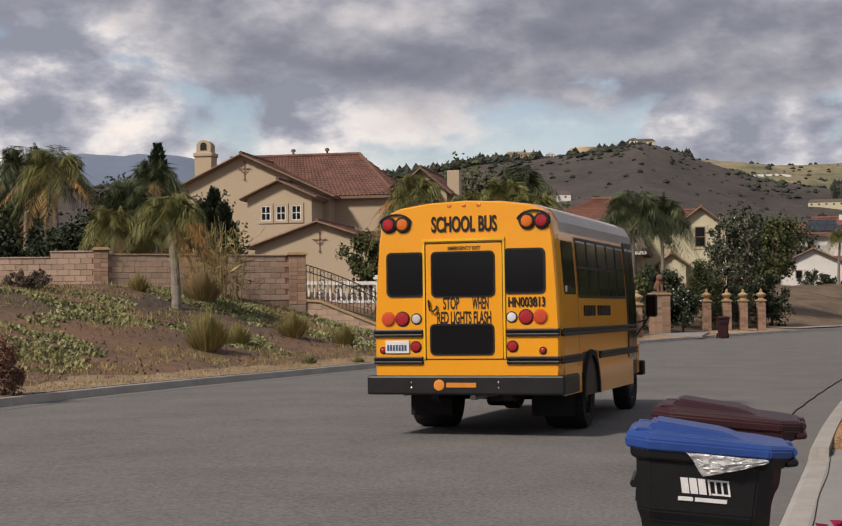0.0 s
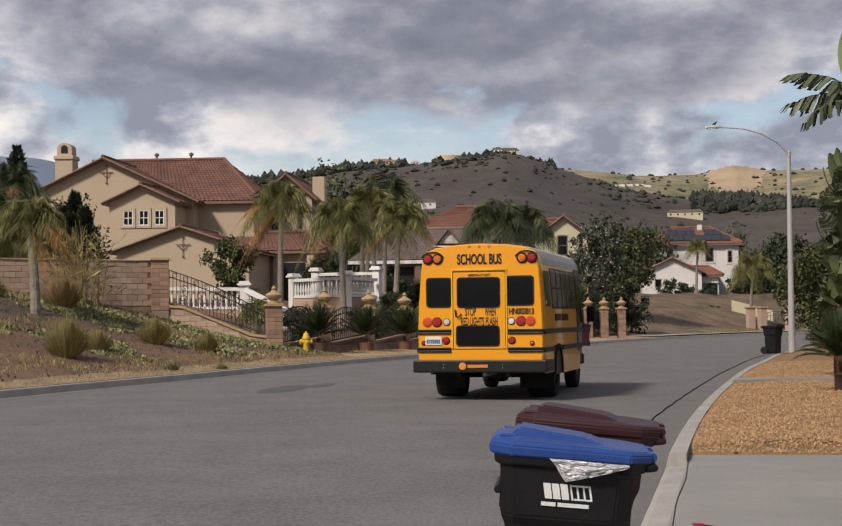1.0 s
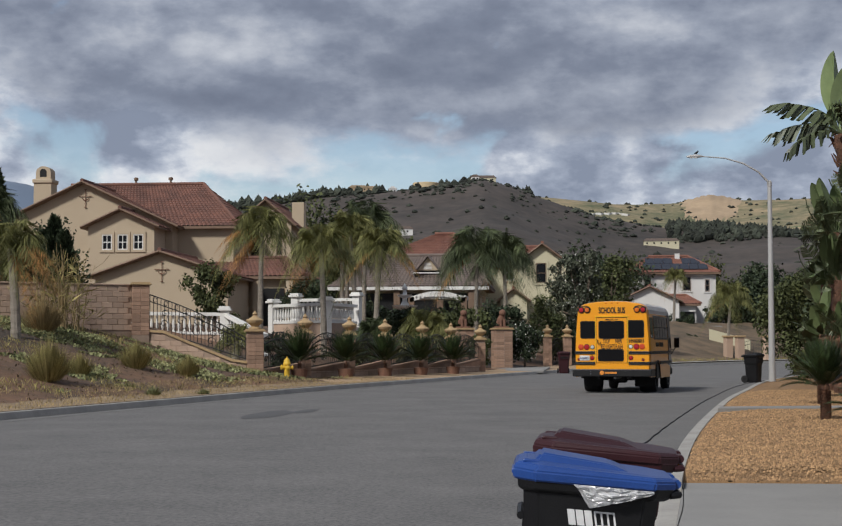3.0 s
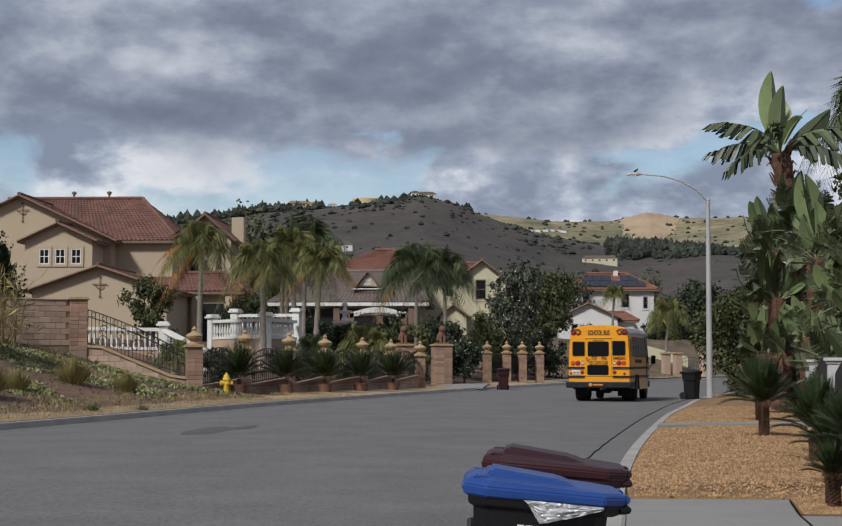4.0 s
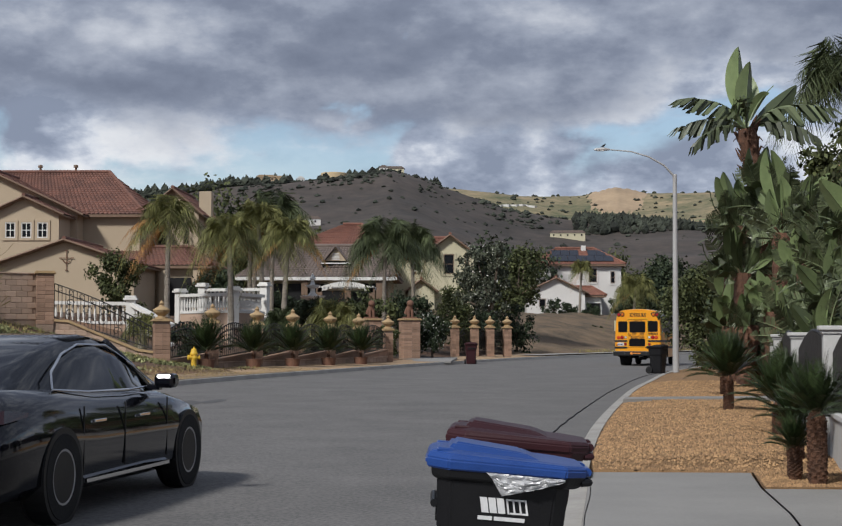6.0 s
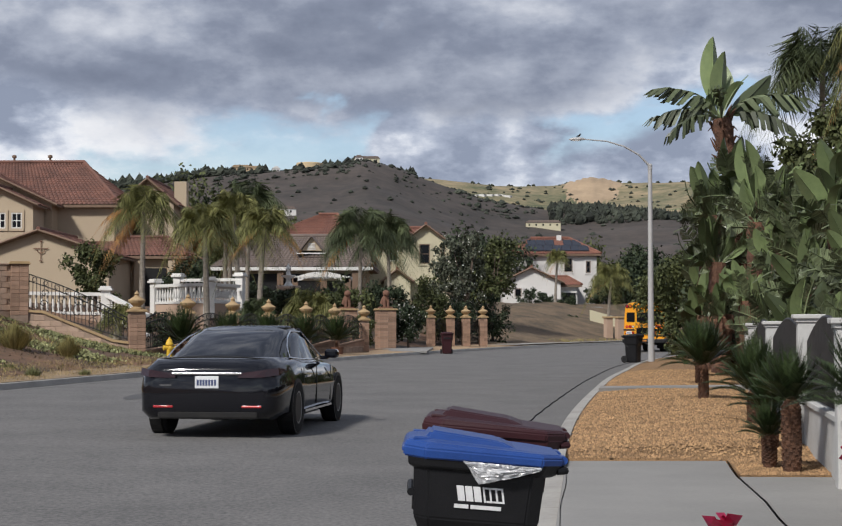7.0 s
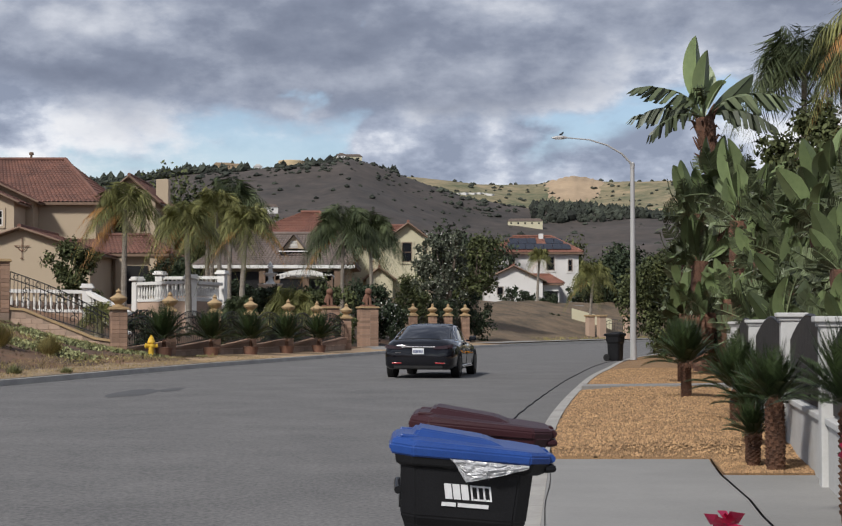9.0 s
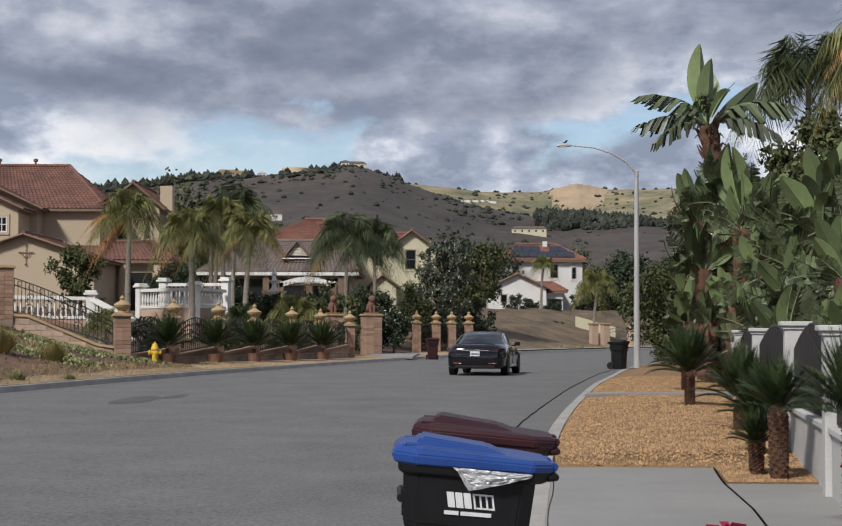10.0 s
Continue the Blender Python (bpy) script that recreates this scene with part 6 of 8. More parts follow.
# ---- houses ----
def tile_plane(bm, a, b, c, d, pitch=0.30, course=0.42):
    """Barrel-tile plane: eave a-b, ridge d-c."""
    a, b, c, d = (Vector(v) for v in (a, b, c, d))
    nrm = (b - a).cross(d - a).normalized()
    if nrm.z < 0:
        nrm = -nrm
    lu = max((b - a).length, (c - d).length)
    lv = ((d + c) / 2 - (a + b) / 2).length
    nu, nv = max(2, int(lu / pitch)) * 4, max(2, int(lv / course))
    rows = []
    for j in range(nv):
        for e in (0.0, 0.98):
            v = (j + e) / nv
            row = []
            for i in range(nu + 1):
                u = i / nu
                p = (a + (b - a) * u) * (1 - v) + (d + (c - d) * u) * v
                amp = abs(math.sin(math.pi * i / 4)) ** 0.7 * 0.06
                row.append(bm.verts.new(p + nrm * (0.05 + amp - 0.045 * (e > 0.5))))
            rows.append(row)
    for r0, r1 in zip(rows, rows[1:]):
        for i in range(nu):
            bm.faces.new((r0[i], r0[i + 1], r1[i + 1], r1[i]))


def roof_part(parent, planes, material, name="roof", label=""):
    bm = bmesh.new()
    for pl in planes:
        tile_plane(bm, *pl)
    ob = part(name, bm, material, parent, label)
    bm = bmesh.new()
    for pl in planes:
        slab(bm, *pl)
    part("roof_board", bm, M["trim"], parent)
    return ob


def ridge_cap(parent, pts, material):
    bm = bmesh.new()
    tube(bm, pts, 0.13, 8)
    part("ridge_tiles", bm, material, parent)


def gable_y(parent, x0, x1, y0, y1, z0, eave, peak, wall, roof, over=0.45, px=None):
    """A block whose gable faces the street, ridge along y."""
    xm = (x0 + x1) / 2 if px is None else px
    bm = bmesh.new()
    prism(bm, [(x0, z0), (x1, z0), (x1, eave), (xm, peak), (x0, eave)], y0, y1)
    part("wall", bm, wall, parent)
    sl, sr = (peak - eave) / (xm - x0), (peak - eave) / (x1 - xm)
    yb, yf = y1 + 0.1, y0 - over
    pk = peak + 0.10
    pls = [((xm - (xm - x0 + over), yb, pk - (xm - x0 + over) * sl), (xm - (xm - x0 + over), yf, pk - (xm - x0 + over) * sl), (xm, yf, pk), (xm, yb, pk)),
           ((x1 + over, yf, pk - (x1 - xm + over) * sr), (x1 + over, yb, pk - (x1 - xm + over) * sr), (xm, yb, pk), (xm, yf, pk))]
    roof_part(parent, pls, roof)
    ridge_cap(parent, [(xm, yf, pk + 0.1), (xm, yb, pk + 0.1)], roof)
    bm = bmesh.new()
    for xe, ze in ((x0 - over, pls[0][0][2]), (x1 + over, pls[1][0][2])):
        a = Vector((xe, yf - 0.03, ze - 0.02))
        b = Vector((xm, yf - 0.03, pk - 0.02))
        tube(bm, [a, b], 0.085, 4)
    part("barge_board", bm, M["trim"], parent)


def ridge_x(parent, x0, x1, y0, y1, z0, eave, peak, wall, roof, hip=(0.0, 0.0), over=0.45):
    """A block whose eave faces the street, ridge along x, hipped ends."""
    part("wall", boxbm(x0, x1, y0, y1, z0, eave), wall, parent)
    ym = (y0 + y1) / 2
    e = eave + 0.05
    A, B = (x0 - over, y0 - over, e), (x1 + over, y0 - over, e)
    C, D = (x1 + over, y1 + over, e), (x0 - over, y1 + over, e)
    R0, R1 = (x0 - over + hip[0], ym, peak), (x1 + over - hip[1], ym, peak)
    pls = [(A, B, R1, R0), (C, D, R0, R1)]
    if hip[1]:
        pls.append((B, C, R1, R1))
    if hip[0]:
        pls.append((D, A, R0, R0))
    roof_part(parent, pls, roof)
    ridge_cap(parent, [Vector(R0) + Vector((0, 0, 0.12)), Vector(R1) + Vector((0, 0, 0.12))], roof)
    if hip[1]:
        ridge_cap(parent, [Vector(R1) + Vector((0, 0, 0.1)), Vector(B) + Vector((0, 0, 0.12))], roof)
    part("fascia", boxbm(x0 - over, x1 + over, y0 - over - 0.06, y0 - over - 0.01, e - 0.16, e + 0.02), M["trim"], parent)
    bm = bmesh.new()
    prism(bm, [(y0, eave), (y1, eave), (ym, peak - 0.15)], x0 + hip[0] * 0.98 + 0.05, x1 - hip[1] * 0.98 - 0.05, m=Matrix(((0, 1, 0, 0), (1, 0, 0, 0), (0, 0, 1, 0), (0, 0, 0, 1))))
    part("gable_wall", bm, wall, parent)


def house_window(parent, x, z, y, w, h, surround, grid=(1, 2), frame_m=None):
    fm = frame_m or M["whitepaint"]
    bm = frame_bm(x - w / 2, x + w / 2, z - h / 2, z + h / 2, 0.16, y - 0.07, y + 0.05)
    wn = part("window", bm, surround, parent)
    part("frame", frame_bm(x - w / 2 + 0.06, x + w / 2 - 0.06, z - h / 2 + 0.06, z + h / 2 - 0.06, 0.06, y - 0.055, y + 0.02), fm, wn)
    nx, nz = grid
    for i in range(nx):
        for j in range(nz):
            ww, hh = (w - 0.12) / nx, (h - 0.12) / nz
            x0, z0 = x - w / 2 + 0.06 + i * ww, z - h / 2 + 0.06 + j * hh
            part("pane", boxbm(x0 + 0.025, x0 + ww - 0.025, y - 0.03, y + 0.01, z0 + 0.025, z0 + hh - 0.025), M["glassdark"], wn)
    bm = bmesh.new()
    for i in range(1, nx):
        xx = x - w / 2 + 0.06 + i * (w - 0.12) / nx
        box(bm, xx - 0.025, xx + 0.025, y - 0.045, y, z - h / 2 + 0.06, z + h / 2 - 0.06)
    for j in range(1, nz):
        zz = z - h / 2 + 0.06 + j * (h - 0.12) / nz
        box(bm, x - w / 2 + 0.06, x + w / 2 - 0.06, y - 0.044, y - 0.001, zz - 0.025, zz + 0.025)
    if nx * nz > 1:
        part("glazing_bar", bm, fm, wn)


def wall_cross(parent, x, z, y, s):
    bm = bmesh.new()
    tube(bm, [(x, y, z - s), (x, y, z + s)], 0.022, 6)
    tube(bm, [(x - s * 0.62, y, z + 0.25 * s), (x + s * 0.62, y, z + 0.25 * s)], 0.022, 6)
    tube(bm, [(x + s * 0.42 * math.cos(k * 0.6), y, z + 0.2 * s + s * 0.42 * math.sin(k * 0.6) * -1) for k in range(6)], 0.025, 5)
    for dx, dz in ((0, 1), (0, -1), (-0.62, 0.25), (0.62, 0.25)):
        tube(bm, [(x + dx * s - 0.08, y - 0.01, z + dz * s), (x + dx * s + 0.08, y - 0.01, z + dz * s)], 0.03, 5)
    part("iron_ornament", bm, M["terracotta"], parent, "rusty iron wall ornament")


def build_house_tan():
    h = thing("house", 0, 0, 0, label="two-storey tan stucco house with a red clay tile roof", category="house")
    st, rf = M["stucco"], M["roof"]
    ridge_x(h, -34.5, -21.6, 101.5, 114.5, 2.0, 9.45, 13.0, st, rf, hip=(0.0, 4.0))
    gable_y(h, -37.6, -25.4, 100.0, 108, 2.0, 9.5, 12.35, st, rf)
    gable_y(h, -30.3, -25.9, 97.2, 100.5, 2.0, 9.25, 10.25, st, rf, over=0.4)
    gable_y(h, -28.2, -19.9, 92.0, 101.2, 2.0, 5.75, 7.15, st, rf, over=0.4, px=-24.1)
    ridge_x(h, -23.9, -16.6, 98.6, 106, 2.0, 5.9, 7.3, st, rf, hip=(0, 2.0))
    gable_y(h, -22.4, -18.7, 107.5, 116, 2.0, 10.2, 11.75, st, rf, over=0.4, px=-20.5)
    for x in (-29.02, -27.98, -26.94):
        house_window(h, x, 8.2, 97.2, 0.66, 1.0, M["stucco"], (2, 2))
    for x, z, w, hh in ((-21.3, 8.6, 0.7, 1.5), (-19.55, 8.7, 0.45, 1.6)):
        house_window(h, x, z, 107.5, w, hh, M["stucco"], (1, 2), M["trim"])
    wall_cross(h, -31.35, 11.35, 99.93, 0.6)
    wall_cross(h, -24.0, 6.0, 91.93, 0.6)
    bm = bmesh.new()
    box(bm, -21.0, -19.9, 107.2, 107.4, 6.9, 7.0)
    for k in range(9):
        box(bm, -21.0 + k * 0.137, -20.97 + k * 0.137, 107.0, 107.03, 6.9, 7.6)
    box(bm, -21.02, -19.88, 107.0, 107.04, 7.58, 7.63)
    box(bm, -21.02, -19.88, 107.0, 107.4, 6.85, 6.9)
    part("balcony_rail", bm, M["iron"], h)
    # chimneys
    bm = bmesh.new()
    box(bm, -37.75, -36.45, 108.0, 109.3, 9.0, 13.4)
    box(bm, -37.85, -36.35, 107.9, 109.4, 13.3, 13.6, bevel=0.06)
    box(bm, -37.65, -36.55, 108.1, 109.2, 13.6, 13.75)
    ch = part("chimney", bm, st, h)
    bm = bmesh.new()
    arch = [(-37.65, 13.75), (-36.55, 13.75)] + [(-37.1 + 0.55 * math.cos(radians(a)), 14.1 + 0.45 * math.sin(radians(a))) for a in range(0, 181, 15)]
    prism(bm, arch, 108.15, 109.15)
    part("chimney_hood", bm, st, ch)
    bm = bmesh.new()
    prism(bm, [(-37.35, 13.76), (-36.85, 13.76)] + [(-37.1 + 0.25 * math.cos(radians(a)), 14.12 + 0.25 * math.sin(radians(a))) for a in range(0, 181, 20)], 108.13, 109.17)
    part("flue_opening", bm, M["black"], ch)
    part("chimney", boxbm(-19.1, -18.2, 110, 110.9, 9.5, 11.9, bevel=0.04), st, h)
    for x, y, z in ((-30.15, 108, 13.0), (-27.6, 108, 13.0)):
        bm = bmesh.new()
        revolve(bm, [(0.08, -0.4), (0.08, 0.35), (0.17, 0.37), (0.17, 0.52), (0.05, 0.58)], 10, pose(x, y, z + 0.05))
        part("roof_vent", bm, M["trim"], h)
    # entry, its shade a black sheet on the wall, and lantern side under the low roof
    part("entry_recess", boxbm(-19.0, -17.6, 98.5, 98.63, 2.4, 5.2), M["black"], h)
    for x in (-19.4, -17.2):
        part("column", boxbm(x - 0.22, x + 0.22, 98.2, 98.6, 2.0, 5.8), st, h)


def build_house_grey():
    h = thing("house", 0, 0, 0, label="single-storey house with a grey tile roof and white fascia", category="house")
    ridge_x(h, -15.6, -5.4, 109.5, 119, 2.0, 5.6, 8.1, M["stucco"], M["roofgrey"], hip=(2.5, 1.5), over=0.7)
    part("white_fascia", boxbm(-16.3, -4.7, 108.62, 108.74, 5.42, 5.66), M["whitepaint"], h)
    for x in (-15.0, -11.3, -8.2, -5.95):
        part("column", boxbm(x - 0.22, x + 0.22, 108.8, 109.2, 2.0, 5.45), M["trim"], h)
    # thin black sheet before the wall, painted-in shade of the porch
    part("porch_shade", boxbm(-14.6, -6.3, 109.38, 109.45, 2.4, 5.2), M["black"], h)
    # little gabled dormer
    bm = bmesh.new()
    prism(bm, [(-9.95, 6.9), (-8.45, 6.9), (-9.2, 7.85)], 110.4, 112.5)
    dm = part("dormer", bm, M["stucco"], h)
    bm = bmesh.new()
    slab(bm, (-10.25, 110.1, 6.72), (-10.25, 113, 6.72), (-9.2, 113, 8.02), (-9.2, 110.1, 8.02), 0.1)
    slab(bm, (-8.15, 113, 6.72), (-8.15, 110.1, 6.72), (-9.2, 110.1, 8.02), (-9.2, 113, 8.02), 0.1)
    part("dormer_roof", bm, M["roofgrey"], dm)
    for k in range(5):
        part("slat", boxbm(-9.5 + 0.02 * k, -8.9 - 0.02 * k, 110.36, 110.41, 6.98 + k * 0.1, 7.04 + k * 0.1), M["whitepaint"], dm)
    part("dormer_trim", boxbm(-10.25, -8.15, 110.05, 110.1, 6.66, 6.74), M["whitepaint"], dm)
    # scalloped pergola
    p = thing("pergola", 0, 0, 0, label="white scalloped pergola on dark posts", category="pergola")
    bm = bmesh.new()
    pts = [(-9.9 + k * 0.19, 4.75 + 0.42 * math.sin(math.pi * k / 20)) for k in range(21)]
    low = [(x, z - 0.32 - 0.05 * (k % 2)) for k, (x, z) in enumerate(pts)]
    prism(bm, pts + low[::-1], 104.0, 104.12)
    part("valance", bm, M["whitepaint"], p)
    for x in (-9.8, -6.2):
        part("post", boxbm(x - 0.2, x + 0.2, 104.0, 104.4, 2.2, 4.75), M["trim"], p)
    part("canopy", boxbm(-9.9, -6.1, 104.12, 107.5, 4.65, 4.75), M["whitepaint"], p)
    for k in range(14):
        part("rafter", boxbm(-9.8 + k * 0.28, -9.72 + k * 0.28, 103.9, 107.6, 4.76, 4.86), M["whitepaint"], p)
    h2 = thing("house", 0, 0, 0, label="house with a hipped red tile roof behind the grey one", category="house")
    ridge_x(h2, -14.2, -6.6, 124, 134, 2.0, 8.5, 10.8, M["cream"], M["roofred"], hip=(4.5, 2.4))


def build_house_cream():
    h = thing("house", 0, 0, 0, label="two-storey cream stucco house with a red tile roof", category="house")
    ridge_x(h, -6.0, -1.2, 132, 140, 2.0, 8.6, 10.1, M["cream"], M["roofred"], hip=(2.0, 0))
    gable_y(h, -3.1, 0.9, 130.5, 138, 2.0, 8.5, 10.0, M["cream"], M["roofred"], over=0.4)
    house_window(h, -3.9, 7.75, 132, 0.75, 1.4, M["cream"], (1, 2))
    house_window(h, -1.2, 7.6, 130.5, 0.9, 1.7, M["cream"], (1, 2), M["trim"])
    house_window(h, 0.35, 7.8, 130.5, 0.35, 1.2, M["cream"], (1, 1), M["trim"])
    gable_y(h, -4.6, -2.4, 128.5, 132, 2.0, 5.3, 6.1, M["cream"], M["roofred"], over=0.3)


def build_house_white():
    h = thing("house", 0, 0, 0, label="white stucco house with a red roof and solar panels", category="house")
    ridge_x(h, 7.1, 17.0, 165, 174, 0.8, 9.1, 11.1, M["whitewall"], M["roofred"], hip=(3.5, 3.0))
    gable_y(h, 6.6, 12.6, 158.5, 165.2, 0.8, 6.0, 7.4, M["whitewall"], M["roofred"], over=0.4)
    ridge_x(h, 11.0, 14.4, 159.5, 165, 0.8, 5.6, 6.6, M["whitewall"], M["roofred"], hip=(0, 1.2))
    for x, z, w, hh in ((7.5, 7.9, 0.8, 1.3), (9.8, 8.1, 0.7, 1.0), (13.95, 8.0, 0.9, 1.5), (16.1, 7.8, 0.5, 1.3)):
        house_window(h, x, z, 165, w, hh, M["whitewall"], (1, 2), M["trim"])
    # no hole in the wall: a black sheet gives the garage's inner shade
    part("garage_opening", boxbm(12.9, 14.2, 159.35, 159.55, 3.0, 4.9), M["black"], h)
    part("garage_lintel", boxbm(12.75, 14.35, 159.3, 159.5, 4.9, 5.05), M["whitewall"], h)
    house_window(h, 8.2, 4.9, 158.5, 0.7, 0.9, M["whitewall"], (1, 1), M["trim"])
    bm = bmesh.new()
    box(bm, 13.0, 13.5, 168.7, 169.2, 10.5, 11.45)
    part("chimney", bm, M["whitewall"], h)
    s = thing("solar_panels", 0, 0, 0, label="dark solar panels mounted on the red roof", category="solar panel")
    # front slope from (y 164.55, z 9.15) to (y 169.5, z 11.1)
    for i in range(7):
        for j in range(2):
            if j == 1 and i in (3, 6):
                continue
            x0 = 9.4 + i * 0.98 + (0.3 if j else 0)
            y0 = 165.2 + j * 1.75
            f = [((yy - 164.55) / 4.95) * 1.95 + 9.15 + 0.2 for yy in (y0, y0 + 1.65)]
            bm = bmesh.new()
            slab(bm, (x0, y0, f[0]), (x0 + 0.94, y0, f[0]), (x0 + 0.94, y0 + 1.65, f[1]), (x0, y0 + 1.65, f[1]), 0.06)
            part("panel", bm, M["solar"], s)
    # garden wall and driveway below the house
    block = thing("wall_drive", 0, 0, 0, label="beige garden wall beside the driveway", category="wall", kind="structure")
    bm = bmesh.new()
    prism(bm, [(13.6, 1.2), (17.2, 0.6), (17.2, 1.9), (13.6, 2.9)], 138, 138.3)
    part("wall_face", bm, M["cream"], block)
    bm = bmesh.new()
    slab(bm, (11.0, 150, 3.35), (16.0, 150, 3.3), (15.5, 158, 3.5), (12.0, 158, 3.5), 0.1)
    tagged(part("driveway_far", bm, M["concrete"]), "pale concrete driveway up to the house", "driveway", kind="structure")
    g = thing("gate_pillar", 17.3, 128, 0.2, 20, "tan block entrance pillar", "pillar", "far entrance pillars")
    part("shaft", boxbm(-0.3, 0.3, -0.3, 0.3, 0, 1.9, bevel=0.02), M["brick"], g)
    part("cap", boxbm(-0.38, 0.38, -0.38, 0.38, 1.9, 2.05, bevel=0.02), M["sandcap"], g)
    copy_thing(g, pose(15.2, 129, 0.2, 0, 0, 20))
    copy_thing(g, pose(14.3, 129.5, 0.2, 0, 0, 20))
    iron_panel((15.4, 129), (17.1, 128.1), 0.3, 0.3, 1.6, 1.6, 0.25, "black iron entrance gate", bars=8, scroll=False)


build_house_tan()
build_house_grey()
build_house_cream()
build_house_white()


# ---- gravel bed, driveway and white fence ----
def flat_patch(name, outline, z, material, label, category, thick=0.05):
    bm = bmesh.new()
    a = [bm.verts.new((x, y, z)) for x, y in outline]
    bm.faces.new(a)
    r = bmesh.ops.extrude_face_region(bm, geom=bm.faces[:])
    bmesh.ops.translate(bm, verts=[v for v in r["geom"] if isinstance(v, bmesh.types.BMVert)], vec=(0, 0, -thick))
    bmesh.ops.recalc_face_normals(bm, faces=bm.faces[:])
    return tagged(part(name, bm, material), label, category, kind="structure")


def fence_x(y):
    return float(np.interp(y, [-30, 5, 10, 13, 17.1, 24.2, 29, 36, 45, 60], [-2.5, 2.2, 3.05, 3.52, 4.14, 5.19, 5.95, 7.3, 9.3, 14]))


def gravel_height(x, y):
    e = min(x - kerb_right(y) - 0.2, fence_x(y) - 0.1 - x) if y < 45 else x - kerb_right(y) - 0.2
    return 0.090 + (0.05 + 0.05 * smooth(0, 0.8, e)) * smooth(15.7, 16.4, y) + 0.012 * noise.noise((x * 1.5, y * 1.5, 4))


def build_right_side():
    # driveway slabs
    ks = [kerb_right(y) + 0.18 for y in (-12, 0, 5, 9.5, 15.66)]
    flat_patch("driveway", [(ks[0], -12), (3.0, -12), (3.0, 5), (2.30, 9.5), (2.44, 11.0), (2.57, 12.05), (2.74, 14.1), (2.94, 15.69), (ks[4], 15.69), (ks[3], 9.5), (ks[2], 5), (ks[1], 0)], 0.075, M["concrete"], "pale concrete driveway slab", "driveway")
    flat_patch("driveway_side", [(2.325, 9.5), (2.465, 11.0), (2.595, 12.05), (2.765, 14.06), (3.66, 14.03), (9, 13.9), (9, -12), (3.02, -12), (3.02, 5)], 0.073, M["concrete"], "pale concrete side slab", "driveway")
    # gravel bed
    v, f, ys = [], [], [15.70, 15.72, 15.82, 15.95] + list(np.arange(16.1, 46, 0.4)) + list(np.arange(46, 90, 2.0))
    cols = 14
    for y in ys:
        x0, x1 = kerb_right(y) + 0.17, (fence_x(y) if y < 45 else kerb_right(y) + 6)
        for k in range(cols):
            x = x0 + (x1 - x0) * k / (cols - 1)
            v.append((x, y, gravel_height(x, y) if y > 15.71 else 0.05))
    for j in range(len(ys) - 1):
        for k in range(cols - 1):
            a = j * cols + k
            f.append((a, a + 1, a + 1 + cols, a + cols))
    tagged(raw("gravel_bed", v, f, M["gravel"], smooth=True), "tan crushed-stone gravel bed beside the kerb", "gravel", kind="structure")
    flat_patch("gravel_corner", [(2.78, 14.08), (3.65, 14.05), (3.92, 15.7), (2.965, 15.7)], 0.085, M["gravel"], "tan gravel corner by the fence", "gravel")
    bm = bmesh.new()
    slab(bm, (kerb_right(30.6) + 0.18, 30.6, 0.215), (fence_x(31.4), 31.4, 0.215), (fence_x(32.4), 32.4, 0.215), (kerb_right(31.6) + 0.18, 31.6, 0.215), 0.08)
    tagged(part("path", bm, M["concrete"]), "narrow pale concrete path across the gravel", "path", kind="structure")
    # loose stones
    rng = np.random.default_rng(4)
    n = 30000
    verts, faces = [], []
    base = np.array([(1, 0, 0), (0, 1, 0), (-1, 0, 0), (0, -1, 0), (0, 0, 0.75), (0, 0, -0.5)])
    tri = [(0, 1, 4), (1, 2, 4), (2, 3, 4), (3, 0, 4)]
    k = 0
    while k < n:
        y = 14.12 + 30 * rng.random() ** 1.5
        x0 = kerb_right(y) + 0.2 if y > 15.72 else 2.80 + (y - 14.08) * 0.11
        x = x0 + (fence_x(y) - x0 - 0.03) * rng.random()
        if 30.4 < y - (x - 3) * 0.3 < 31.8:
            k += 1
            continue
        z = gravel_height(x, y) if y > 15.7 else 0.085
        s = rng.uniform(0.012, 0.03)
        a = rng.uniform(0, 6.28)
        c, sn = math.cos(a) * s, math.sin(a) * s
        o = len(verts)
        for bx, by, bz in base:
            q = rng.uniform(0.7, 1.3)
            verts.append((x + (bx * c - by * sn) * q, y + (bx * sn + by * c) * q, z + bz * s * q + 0.002))
        faces += [(o + i, o + j, o + l) for i, j, l in tri]
        k += 1
    tagged(raw("gravel_stones", verts, faces, M["stone"]), "loose tan gravel stones", "gravel", kind="stuff")
    # slab joints
    for pts, w in (([(2.31, 9.5), (2.45, 11.0), (2.58, 12.05), (2.75, 14.08), (2.955, 15.68)], 0.006), ([(kerb_right(y) + 0.20 + 0.01 * math.sin(y * 2), y) for y in np.arange(5, 15.7, 0.5)], 0.003)):
        bm = bmesh.new()
        for (xa, ya), (xb, yb) in zip(pts, pts[1:]):
            vs = [bm.verts.new(p) for p in ((xa - w, ya, 0.079), (xa + w, ya, 0.079), (xb + w, yb, 0.079), (xb - w, yb, 0.079))]
            bm.faces.new(vs)
        bmesh.ops.solidify(bm, geom=bm.faces[:], thickness=0.01)
        tagged(part("slab_joint", bm, M["tar"]), "dark joint between concrete slabs", "joint", kind="structure")
    # white fence
    posts = [9.6, 13.1, 17.1, 22.5, 28.0, 33, 37.5, 42]
